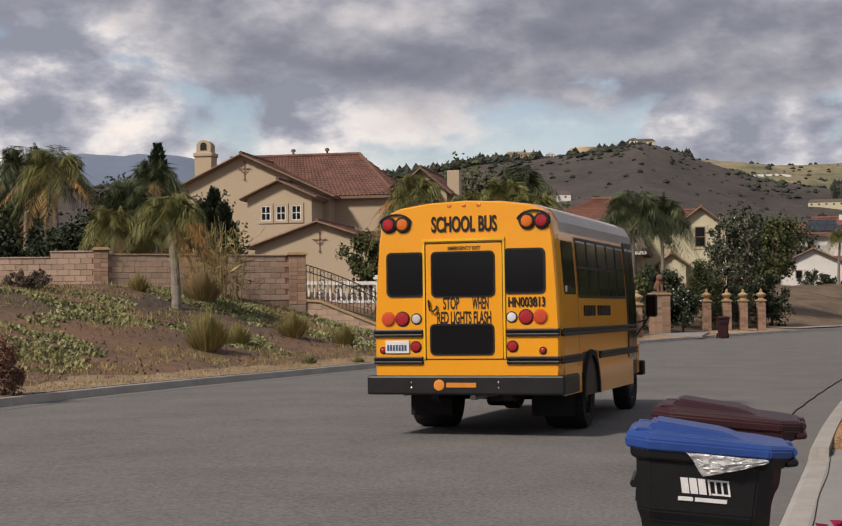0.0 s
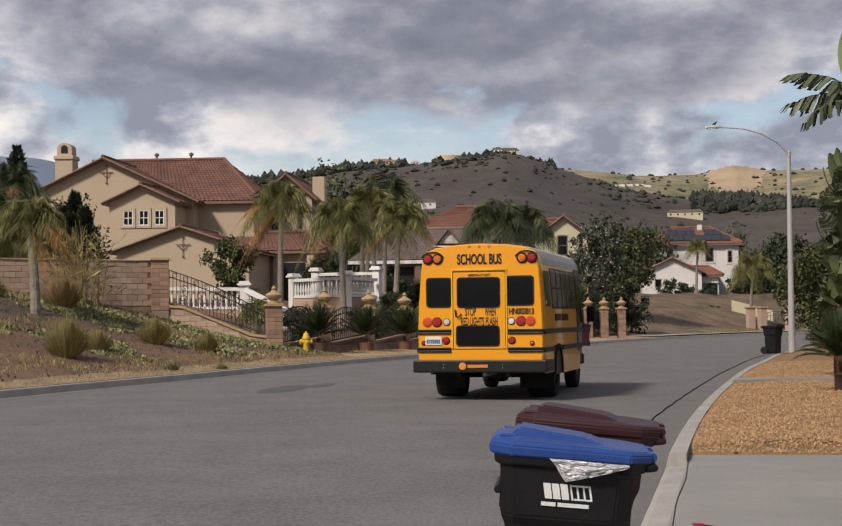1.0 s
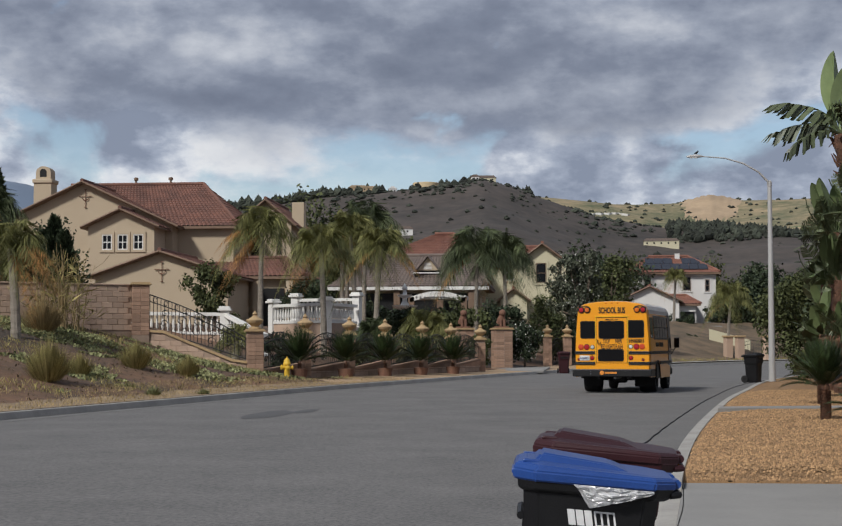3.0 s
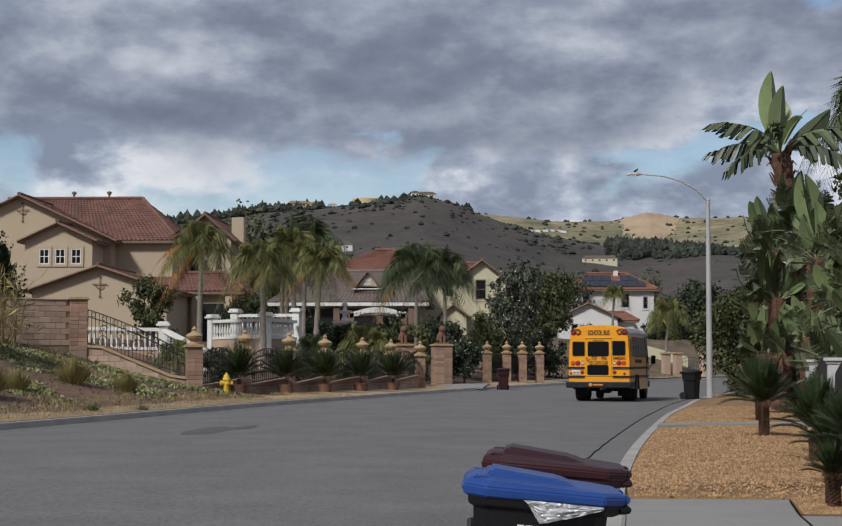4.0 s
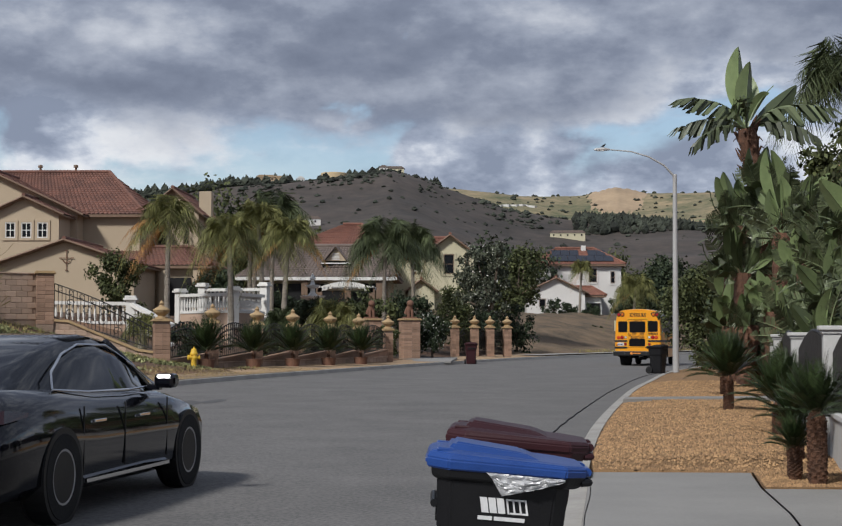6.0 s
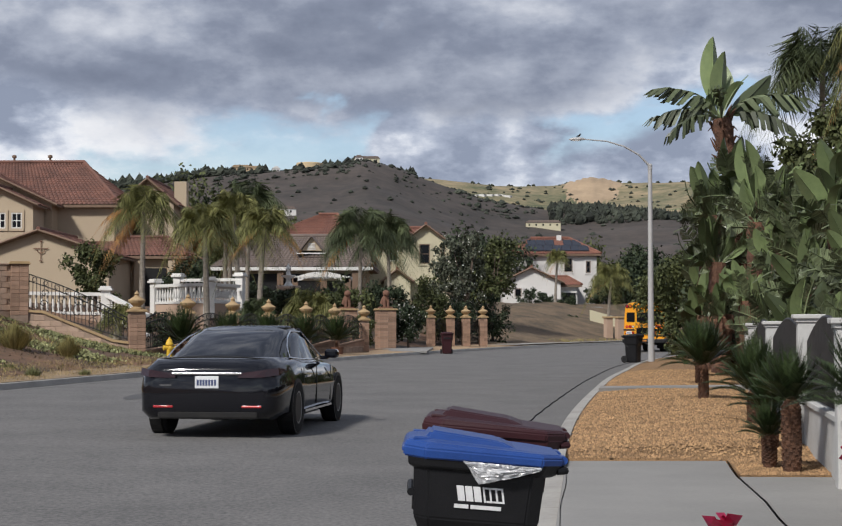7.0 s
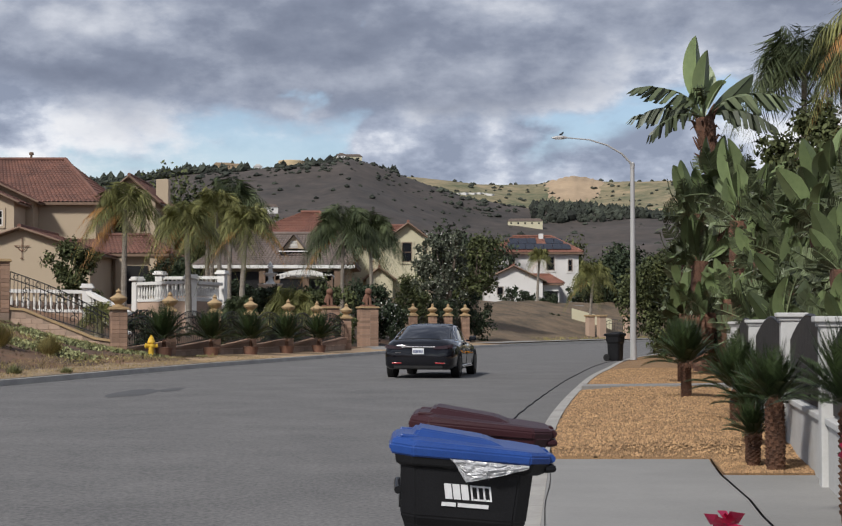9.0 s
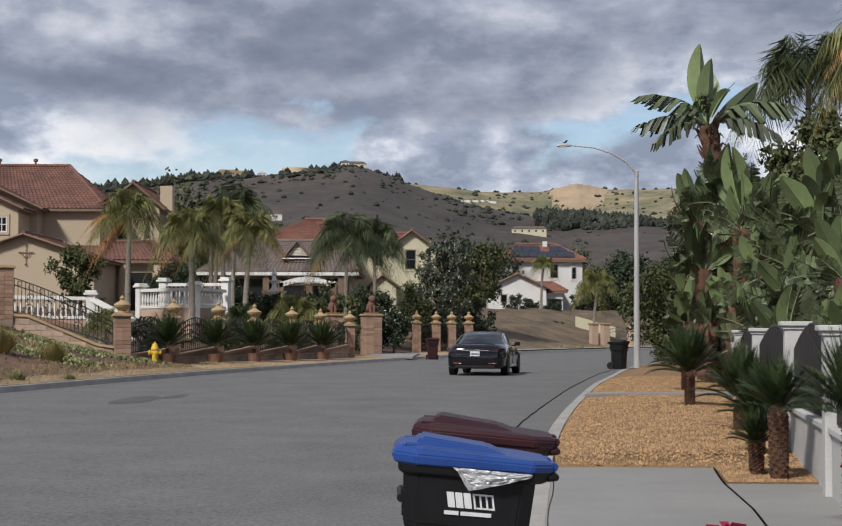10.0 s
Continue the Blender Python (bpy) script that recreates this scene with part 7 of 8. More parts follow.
    tops = [1.42, 1.40, 1.46, 1.40, 1.38, 1.38, 1.4, 1.4]
    for y, h in zip(posts, tops):
        t = thing("fence_post", fence_x(y), y, 0.12, -9, "white stucco fence post with a square cap", "fence post", "white fence posts")
        w = 0.125
        part("shaft", boxbm(-w, w, -w, w, -0.1, h - 0.09, bevel=0.01), M["fencewhite"], t)
        bm = bmesh.new()
        box(bm, -w - 0.02, w + 0.02, -w - 0.02, w + 0.02, h - 0.09, h - 0.05, bevel=0.008)
        box(bm, -w - 0.05, w + 0.05, -w - 0.05, w + 0.05, h - 0.05, h, bevel=0.01)
        part("cap", bm, M["fencewhite"], t)
    for y0, y1 in zip(posts, posts[1:]):
        xa, xb = fence_x(y0), fence_x(y1)
        ang = math.degrees(math.atan2(y1 - y0, xb - xa))
        ln = math.hypot(y1 - y0, xb - xa)
        t = thing("fence_wall", xa, y0, 0.1, ang, "low white stucco wall between the fence posts", "wall", "low white walls")
        part("wall_face", boxbm(0.13, ln - 0.13, -0.07, 0.07, -0.1, 0.50), M["fencewhite"], t)
        part("coping", boxbm(0.13, ln - 0.13, -0.10, 0.10, 0.50, 0.56, bevel=0.01), M["fencewhite"], t)
        iron_panel((xa + (xb - xa) * 0.14 / ln, y0 + (y1 - y0) * 0.14 / ln), (xb - (xb - xa) * 0.14 / ln, y1 - (y1 - y0) * 0.14 / ln), 0.66, 0.66, 1.28, 1.28, 0.26, "dark arched iron panel on the white wall", bars=14)
        # dark mesh sheet behind the bars
        t2 = thing("fence_screen", xa, y0, 0, ang, "dark perforated privacy screen behind the iron bars", "screen", "fence screens")
        bm = bmesh.new()
        pts = [(0.15, 0.68), (ln - 0.15, 0.68)] + [(ln - 0.15 - (ln - 0.3) * k / 10, 1.28 + 0.25 * math.sin(math.pi * k / 10)) for k in range(11)]
        prism(bm, pts, 0.02, 0.03)
        part("sheet", bm, M["screen"], t2)


build_right_side()


# ---- plants ----
def quads(name, centres, us, vs, material, parent, label="", kind=""):
    """One mesh of leaf blades: for each centre a kite spanned by us (half width) and vs (length from the foot)."""
    n = len(centres)
    c, u, w = np.asarray(centres), np.asarray(us), np.asarray(vs)
    verts = np.stack([c, c + w * 0.45 + u, c + w, c + w * 0.45 - u], 1).reshape(-1, 3)
    me = bpy.data.meshes.new(name)
    me.vertices.add(4 * n)
    me.vertices.foreach_set("co", verts.ravel())
    me.loops.add(4 * n)
    me.loops.foreach_set("vertex_index", np.arange(4 * n))
    me.polygons.add(n)
    me.polygons.foreach_set("loop_start", np.arange(0, 4 * n, 4))
    me.update(calc_edges=True)
    ob = link(name, me, material, parent, label)
    return tagged(ob, kind=kind) if kind else ob


def rand_dirs(rng, n):
    d = rng.normal(size=(n, 3))
    return d / np.linalg.norm(d, axis=1, keepdims=True)


def leafy(name, x, y, z, centre, radii, n, size, material, label, category, seed, clumps=40, extra=None, trunk=True, gap=0.35):
    """A broad-leaved tree or shrub: trunk, limbs and a crown of leaves in uneven clumps. centre is over (x, y, z)."""
    rng = np.random.default_rng(seed)
    t = thing(name, x, y, z, 0, label, category)
    cx, cy, cz = centre
    R = np.array(radii)
    cc = rand_dirs(rng, clumps) * (rng.random((clumps, 1)) ** 0.4) * R * rng.uniform(0.72, 1.08, (clumps, 1)) + np.array(centre)
    if trunk:
        bm = bmesh.new()
        r0 = max(0.03, 0.045 * max(radii))
        tube(bm, [(0, 0, -0.2), (cx * 0.3, cy * 0.3, cz * 0.5), (cx, cy, cz)], [r0 * 1.4, r0, r0 * 0.5], 8)
        for k in range(min(9, clumps)):
            e = cc[k]
            tube(bm, [(cx * 0.3, cy * 0.3, cz * 0.5), ((cx * 0.3 + e[0]) / 2, (cy * 0.3 + e[1]) / 2, (cz * 0.5 + e[2]) / 2 + 0.1), tuple(e)], [r0 * 0.6, r0 * 0.4, r0 * 0.12], 5)
        part("trunk", bm, M["bark"], t)
    n, size = int(n * 1.9), size * 0.66
    which = rng.integers(0, clumps, n)
    sp = R.min() * gap * rng.uniform(0.6, 1.3, clumps)[which][:, None]
    p = cc[which] + rand_dirs(rng, n) * sp * rng.random((n, 1)) ** 0.5
    p[:, 2] = np.maximum(p[:, 2], 0.03)
    d = rand_dirs(rng, n)
    d[:, 2] -= 0.3
    s = size * rng.uniform(0.6, 1.4, (n, 1))
    side = np.cross(d, rand_dirs(rng, n))
    side /= np.linalg.norm(side, axis=1, keepdims=True) + 1e-6
    quads("crown", p, side * s * 0.32, d * s, material, t)
    if extra:
        mat2, m, s2 = extra
        q = cc[rng.integers(0, clumps, m)] + rand_dirs(rng, m) * R.min() * gap * 1.05
        d = rand_dirs(rng, m)
        side = np.cross(d, rand_dirs(rng, m))
        quads("blossom", q, side * s2 * 0.5, d * s2, mat2, t)
    return t


def frond_leaves(rng, out, foot, az, elev, length, droop, n, leaf, stiff=0.5, lift=0.0, wid=0.030):
    """Adds the leaflets of one feather frond to out; returns its spine."""
    ca, sa = math.cos(az), math.sin(az)
    spine = []
    for k in range(9):
        s = k / 8
        r = length * s * math.cos(elev) * (1 - 0.18 * s)
        zz = length * (s * math.sin(elev) - droop * s * s)
        spine.append(np.array((foot[0] + ca * r, foot[1] + sa * r, foot[2] + zz)))
    sidev = np.array((-sa, ca, 0.0))
    for k in range(n):
        s = 0.12 + 0.88 * (k + rng.random() * 0.5) / n
        i = min(7, int(s * 8))
        f = s * 8 - i
        p = spine[i] * (1 - f) + spine[i + 1] * f
        d = spine[i + 1] - spine[i]
        d = d / (math.sqrt(d[0] * d[0] + d[1] * d[1] + d[2] * d[2]) + 1e-9)
        l = leaf * math.sin(math.pi * min(0.97, 0.18 + 0.80 * s)) * rng.uniform(0.8, 1.15)
        for sg in (-1, 1):
            v = sidev * (sg * 0.9) + d * 0.55
            v[2] += lift - (1 - stiff) * (0.3 + rng.random())
            v /= math.sqrt(v[0] * v[0] + v[1] * v[1] + v[2] * v[2])
            out[0].append(p)
            out[1].append(d * l * wid)
            out[2].append(v * l)
    return spine


def palm(x, y, z, h, r, seed, material, label, fronds=26, dead=5, trunk_r=0.105, leaflets=46, bend=0.3, name="palm_tree", dead_side=None):
    rng = np.random.default_rng(seed)
    r *= 1.17
    t = thing(name, x, y, z, 0, label, "palm tree")
    bx, by = rng.uniform(-bend, bend), rng.uniform(-bend, bend)
    bm = bmesh.new()
    pts, rad = [], []
    for k in range(17):
        s = k / 16
        pts.append((bx * s * s, by * s * s, -0.4 + (h + 0.4) * s))
        rad.append(trunk_r * (1.35 - 0.5 * s) * (1.0 + 0.09 * (k % 2)))
    tube(bm, pts, rad, 10)
    part("trunk", bm, M["bark2"], t)
    foot = (bx, by, h)
    bm = bmesh.new()
    tube(bm, [(bx, by, h - 0.1), (bx, by, h + 0.25), (bx, by, h + 0.6)], [trunk_r * 0.95, trunk_r * 1.2, trunk_r * 0.3], 8)
    part("crownshaft", bm, material, t)
    live, gone, ribs = ([], [], []), ([], [], []), bmesh.new()
    for k in range(fronds):
        az = 2.4 * k + rng.uniform(-0.3, 0.3)
        lev = k / fronds
        elev = radians(82 - 72 * lev + rng.uniform(-8, 8))
        sp = frond_leaves(rng, live, foot, az, elev, r * 1.3 * rng.uniform(0.9, 1.15) * (1.0 if lev > 0.15 else 0.8), 0.50 + 0.78 * lev, leaflets, r * 0.46, -0.5, wid=0.022)
        tube(ribs, [tuple(q) for q in sp[::2]], [0.02, 0.016, 0.012, 0.008, 0.004], 4)
    for k in range(dead):
        az = (dead_side + rng.uniform(-0.9, 0.9)) if dead_side is not None else rng.uniform(0, 6.28)
        frond_leaves(rng, gone, (foot[0], foot[1], foot[2] - 0.05), az, radians(rng.uniform(-25, 25)), r * rng.uniform(1.1, 1.45), 0.85, leaflets, r * 0.30, 0.0)
    part("ribs", ribs, material, t)
    quads("crown", *live, material, t)
    if dead:
        quads("dead_fronds", *gone, M["palmdead"], t, "orange-brown hanging dead fronds")
    return t


def sago(x, y, z, h, r, seed, label, fronds=44):
    trunk_r = 0.082 if h > 0.35 else 0.06
    rng = np.random.default_rng(seed)
    t = thing("sago_palm", x, y, z, 0, label, "sago palm", "sago palms")
    bm = bmesh.new()
    tube(bm, [(0, 0, -0.05), (0.01, 0, h * 0.4), (0, 0.01, h), (0, 0, h + 0.08)], [trunk_r, trunk_r * 1.08, trunk_r * 1.02, trunk_r * 0.6], 12)
    for k in range(110):
        a, zz = 2.4 * k, h * (k + 0.5) / 110
        m = pose(trunk_r * 1.03 * math.cos(a), trunk_r * 1.03 * math.sin(a), zz, 0, -55, math.degrees(a))
        box(bm, -0.02, 0.014, -0.014, 0.014, -0.009, 0.009, m=m)
    part("trunk", bm, M["sagobark"], t)
    live = ([], [], [])
    for k in range(fronds):
        lev = k / fronds
        frond_leaves(rng, live, (0, 0, h), 2.4 * k + rng.uniform(-0.2, 0.2), radians(80 - 58 * lev + rng.uniform(-6, 6)), 1.25 * r * rng.uniform(0.9, 1.1), 0.08 + 0.26 * lev, 46, r * 0.21, 1.0, lift=0.35, wid=0.06)
    quads("crown", *live, M["sago"], t)
    return t


# big leaves, a few shapes shared by all plants
def comb_leaf(seed):
    """A long arching leaf, torn into strips that hang from the midrib."""
    rng = random.Random(seed)
    v, f = [], []
    n = 13

    def mid(s):
        return 0.25 + s * 0.95, 0.10 + 0.30 * s - 0.62 * s * s
    for k in range(n):
        s0 = (k + 0.1) / n
        s1 = s0 + rng.uniform(0.75, 1.30) / n
        w = (0.08 + 0.36 * math.sin(math.pi * min(1, 0.12 + 0.86 * s0)) ** 0.8) * rng.uniform(0.7, 1.15)
        for sg in (-1, 1):
            o = len(v)
            out, rake = rng.uniform(0.15, 0.55), rng.uniform(0.08, 0.22)
            for s, e in ((s0, 0), (s1, 0), (s1, 0.55), (s0, 0.55), (s1 - 0.006, 1), (s0 + 0.012, 1)):
                y, z = mid(s)
                v.append((sg * w * out * math.sin(e * 1.5), y + rake * e, z + 0.05 * math.sin(e * 3.1) - w * e * e * 0.9))
            f += [(o, o + 1, o + 2, o + 3), (o + 3, o + 2, o + 4, o + 5)]
    for k in range(10):
        o = len(v)
        for s in (k / 10, (k + 1) / 10):
            y, z = mid((s - 0.2) / 0.8) if s > 0.2 else (0.25 * s / 0.2, 0.10 * s / 0.2)
            w = 0.026 * (1.1 - s)
            v += [(-w, y, z), (w, y, z), (0, y, z - 1.5 * w)]
        f += [(o, o + 1, o + 4, o + 3), (o + 1, o + 2, o + 5, o + 4), (o + 2, o, o + 3, o + 5)]
    me = bpy.data.meshes.new("leaf")
    me.from_pydata(v, [], f)
    me.update()
    me.materials.append(M["bopsplit"])
    return me


def big_leaf(seed, torn, fold=0.35, arch=0.5):
    rng = random.Random(seed)
    v, f = [], []
    n = 22
    for k in range(n):
        s0, s1 = k / n, (k + 1) / n
        if torn:
            s1 = s0 + (s1 - s0) * rng.uniform(0.55, 0.95)

        def mid(s):
            return (0.0, 0.22 + s * math.cos(arch * s * 1.2), 0.13 + 0.35 * s - arch * 0.55 * s * s)

        def wid(s):
            return 0.20 * math.sin(math.pi * min(1, 0.06 + 0.94 * s) ** 0.82) ** 0.72
        for sg in (-1, 1):
            if torn and rng.random() < 0.06:
                continue
            o = len(v)
            dr = rng.uniform(0.0, 0.16) if torn else 0.02
            rake = 0.06
            for s, e in ((s0, 0), (s1, 0), (s1, 1), (s0, 1)):
                m = mid(s)
                w = wid(s) * e
                v.append((sg * w * (1 - 0.25 * dr), m[1] + rake * e, m[2] + fold * w - dr * e * w * 2))
            f.append((o, o + 1, o + 2, o + 3) if sg > 0 else (o + 3, o + 2, o + 1, o))
    # stalk
    for k in range(8):
        s0, s1 = k / 8, (k + 1) / 8
        o = len(v)
        for s in (s0, s1):
            yy, zz = (0.22 * s / 0.35, 0.13 * s / 0.35) if s < 0.35 else (0.22 + (s - 0.35) / 0.65 * 0.9, 0.13 + 0.35 * (s - 0.35) / 0.65 - arch * 0.5 * ((s - 0.35) / 0.65) ** 2)
            w = 0.02 * (1.1 - s)
            for dx, dz in ((-w, -0.004), (w, -0.004), (0, -0.03)):
                v.append((dx, yy, zz + dz))
        f += [(o, o + 1, o + 4, o + 3), (o + 1, o + 2, o + 5, o + 4), (o + 2, o, o + 3, o + 5)]
    me = bpy.data.meshes.new("leaf")
    me.from_pydata(v, [], f)
    me.update()
    me.materials.append(M["bopsplit"] if torn else M["bop"])
    return me


LEAVES = [big_leaf(1, False, 0.5, 0.35), big_leaf(2, False, 0.3, 0.7), big_leaf(3, True, 0.3, 0.8), big_leaf(4, True, 0.4, 0.45), big_leaf(5, False, 0.6, 0.15), big_leaf(6, True, 0.2, 1.0), comb_leaf(7), comb_leaf(8)]


def strelitzia(x, y, z, h, leaves, length, seed, label, fan=0.0, trunk_r=0.16):
    """A giant bird-of-paradise plant: fibrous stem and a fan of paddle leaves."""
    rng = random.Random(seed)
    t = thing("broadleaf_plant", x, y, z, 0, label, "banana plant", "broad-leaved plants")
    bm = bmesh.new()
    pts, rad = [], []
    for k in range(15):
        s = k / 14
        pts.append((0.12 * math.sin(s * 2 + seed), 0.1 * s, -0.2 + (h + 0.2) * s))
        rad.append(trunk_r * (1 + 0.35 * s) * (1 + 0.18 * (k % 2)) * rng.uniform(0.9, 1.1))
    tube(bm, pts, rad, 9)
    part("stem", bm, M["bopbark"], t)
    top = pts[-1]
    for k in range(leaves):
        u = (k + 0.5) / leaves * 2 - 1
        lean = u * 88 + rng.uniform(-10, 10)
        turn = fan + rng.uniform(-35, 35)
        ln = length * 0.68 * rng.uniform(0.7, 1.3)
        me = LEAVES[rng.choice(((0, 4, 1, 3, 3) if h < 6 else (0, 4, 0, 1)) if abs(u) < 0.5 else (2, 5, 3, 1))]
        o = new("leaf", me)
        o.parent = t
        base = Matrix.Translation((top[0], top[1], top[2] - 0.1)) @ pose(0, 0, 0, 0, 0, turn) @ pose(0, 0, 0, 0, lean, 0) @ pose(0, 0, 0, 62, 0, rng.uniform(-60, 60) + 180)
        o.matrix_basis = base @ Matrix.Diagonal((ln * rng.uniform(0.85, 1.15) * (1.3 if h > 6 else 1.0), ln, ln, 1))
    return t


def tall_strelitzia():
    """The plant that stands over the others: a leaning fibrous stem and nine big leaves, most of them torn."""
    t = thing("broadleaf_plant", 8.35, 42, 0.15, 0, "tall broad-leaved plant with a fibrous red-brown trunk and torn leaves", "banana plant", "broad-leaved plants")
    rng = random.Random(77)
    pts = [(-0.55 * (k / 20) ** 2.2, 0, -0.2 + 7.2 * k / 20) for k in range(21)]
    bm = bmesh.new()
    tube(bm, pts, [0.17 * (1 + 0.55 * (k / 20) ** 3) * (1 + 0.16 * (k % 2)) * rng.uniform(0.9, 1.1) for k in range(21)], 10)
    part("stem", bm, M["bopbark"], t)
    top = Vector(pts[-1])
    bm = bmesh.new()
    for k in range(34):           # split sheaths and fibres round the neck
        a, zz = rng.uniform(0, 6.28), rng.uniform(-1.5, 0.1)
        o = top + Vector((0.22 * math.cos(a) - 0.12 * zz, 0.22 * math.sin(a), zz))
        tube(bm, [o, o + Vector((0.10 * math.cos(a), 0.10 * math.sin(a), 0.16)), o + Vector((0.2 * math.cos(a), 0.2 * math.sin(a), 0.12 + rng.uniform(-0.1, 0.25)))], [0.05, 0.035, 0.01], 5)
    part("sheath", bm, M["bopbark"], t, "split brown leaf sheaths")
    # upright blades: lean from upright in degrees (to +x), away, roll, length, width, shape
    for lean, away, roll, ln, wd, shape in ((2, 6, 25, 2.0, 0.80, 0), (-7, -10, -35, 1.65, 1.0, 0), (12, 14, 30, 1.5, 1.0, 4), (42, -8, -20, 1.85, 0.8, 0), (33, 12, 40, 1.3, 0.7, 1), (-22, 20, 20, 0.9, 0.7, 1)):
        o = new("leaf", LEAVES[shape])
        o.parent = t
        base = Matrix.Translation(top + Vector((0, 0, -0.1))) @ pose(0, 0, 0, away, lean, 0) @ pose(0, 0, 0, 90, 0, 0) @ Matrix.Rotation(radians(roll + 180), 4, "Y")
        o.matrix_basis = base @ Matrix.Diagonal((ln * wd, ln, ln, 1))
    # torn leaves that arch out sideways: heading, rise, length
    for head, rise, ln, shape in ((92, 34, 1.55, 6), (76, 10, 1.5, 7), (106, -8, 1.3, 6), (-88, 22, 1.9, 7), (-104, 0, 1.5, 6), (165, 30, 1.4, 7), (20, 20, 1.4, 6)):
        o = new("leaf", LEAVES[shape])
        o.parent = t
        o.matrix_basis = Matrix.Translation(top) @ pose(0, 0, 0, 0, 0, head) @ pose(0, 0, 0, rise, 0, 0) @ Matrix.Diagonal((ln, ln, ln, 1))
    return t


def tuft(x, y, z, r, h, n, material, seed, label, name="grass_tuft"):
    rng = np.random.default_rng(seed)
    t = thing(name, x, y, z, 0, label, "grass tuft", "grass tufts")
    a = rng.uniform(0, 2 * math.pi, n)
    q = rng.random(n) ** 0.7
    c = np.stack([np.cos(a) * q * r * 0.45, np.sin(a) * q * r * 0.45, np.zeros(n)], 1)
    d = np.stack([np.cos(a) * (0.1 + q) * r * 0.62, np.sin(a) * (0.1 + q) * r * 0.62, h * rng.uniform(0.5, 1.1, n) * (1.1 - 0.45 * q)], 1)
    side = np.stack([-np.sin(a), np.cos(a), np.zeros(n)], 1) * 0.009
    quads("blade_clump", c, side, d, material, t)
    return t


def build_plants():
    pl = "queen palm with drooping green fronds and a grey trunk"
    palm(-13.6, 70, 2.2, 4.65, 1.95, 1, M["palm"], "queen palm with yellowing and dead orange fronds", dead=8, dead_side=math.pi)
    palm(-9.7, 64, 1.3, 4.35, 1.75, 2, M["palm"], pl, dead=4)
    palm(-10.5, 80, 2.6, 4.8, 2.0, 3, M["palm"], pl, dead=4)
    palm(-8.45, 72, 1.8, 4.35, 1.8, 4, M["palm"], pl, dead=3)
    palm(-11.3, 90, 3.0, 5.6, 2.6, 5, M["palmdark"], "dark green palm behind the terrace", dead=0)
    palm(-12.6, 92, 3.0, 4.6, 2.4, 15, M["palmdark"], "dark green palm behind the terrace", dead=0)
    palm(-11.6, 83, 2.6, 4.2, 1.7, 6, M["palm"], pl, dead=3)
    palm(-4.65, 90, 1.6, 5.4, 2.7, 7, M["palmdark"], "tall queen palm with a full drooping crown", dead=2, fronds=36)
    palm(-3.1, 96, 1.8, 5.4, 2.5, 8, M["palmdark"], "tall queen palm with a full drooping crown", dead=2, fronds=36)
    palm(11.4, 150, 3.2, 4.9, 1.5, 9, M["palm"], "slim palm in front of the white house", dead=1, trunk_r=0.11)
    palm(14.6, 132, 1.6, 4.0, 2.3, 10, M["palm"], "yellow-green palm by the far drive", dead=2)
    palm(-16.4, 45.6, 1.65, 2.9, 1.45, 11, M["palm"], "small queen palm with orange dead fronds on the bank", dead=9, dead_side=-0.3, trunk_r=0.12)
    for k, (x, y, h, r, dd) in enumerate(((-27.8, 62, 5.3, 2.1, 4), (-31.2, 66, 5.9, 2.2, 2), (-27.4, 73, 5.9, 2.0, 2), (-23.6, 58, 2.7, 1.6, 5), (-33.5, 70, 4.6, 2.3, 1), (-25.6, 65, 4.1, 2.0, 3), (-22.2, 60, 2.4, 1.5, 3))):
        palm(x, y, 2.3, h, r, 30 + k, M["palm"] if k in (0, 3, 6) else M["palmdark"], "queen palm behind the garden wall", dead=dd)
    palm(13.75, 55, 0.2, 10.5, 2.9, 40, M["palmdark"], "tall dark feather palm behind the broad-leaved plants", dead=0, fronds=40, leaflets=34)
    palm(10.2, 33, 0.2, 8.1, 2.0, 41, M["palm"], "palm with partly dead fronds beside the fence", dead=6)
    # trees and shrubs
    for k, (x, y, r, top) in enumerate(((-36, 74, 3.0, 8.4), (-31, 77, 3.2, 8.2), (-26.5, 78, 3.0, 7.4), (-39, 66, 3.0, 8.0), (-29, 68, 2.6, 5.4), (-24.6, 72, 2.4, 5.2), (-34, 63.5, 2.6, 6.4), (-30.4, 61.5, 2.4, 6.0), (-26.8, 60.5, 2.2, 5.2), (-37.5, 60, 2.8, 7.2))):
        leafy("tree", x, y, 2.4, (0, 0, (top - 2.4) * 0.52), (r, r * 0.9, (top - 2.4) * 0.55), 4200, 0.30, M["leafdark"], "dark dense garden tree behind the wall", "tree", 100 + k, 46)
    rng = random.Random(8)

    def conifer(x, y, z, top, r, seed, label):
        g = np.random.default_rng(seed)
        t = thing("conifer", x, y, z, 0, label, "conifer")
        bm = bmesh.new()
        tube(bm, [(0, 0, -0.2), (0, 0, (top - z) * 0.5), (0, 0, top - z)], [0.16, 0.1, 0.02], 7)
        part("trunk", bm, M["bark"], t)
        n = 3800
        s = g.random(n) ** 0.8
        a = g.uniform(0, 6.28, n)
        lob = 0.65 + 0.35 * np.sin(a * 3 + s * 17) + 0.25 * np.sin(s * 43)
        rad = r * (1.02 - s) ** 0.75 * lob * g.random(n) ** 0.35
        c = np.stack([np.cos(a) * rad, np.sin(a) * rad, s * (top - z)], 1)
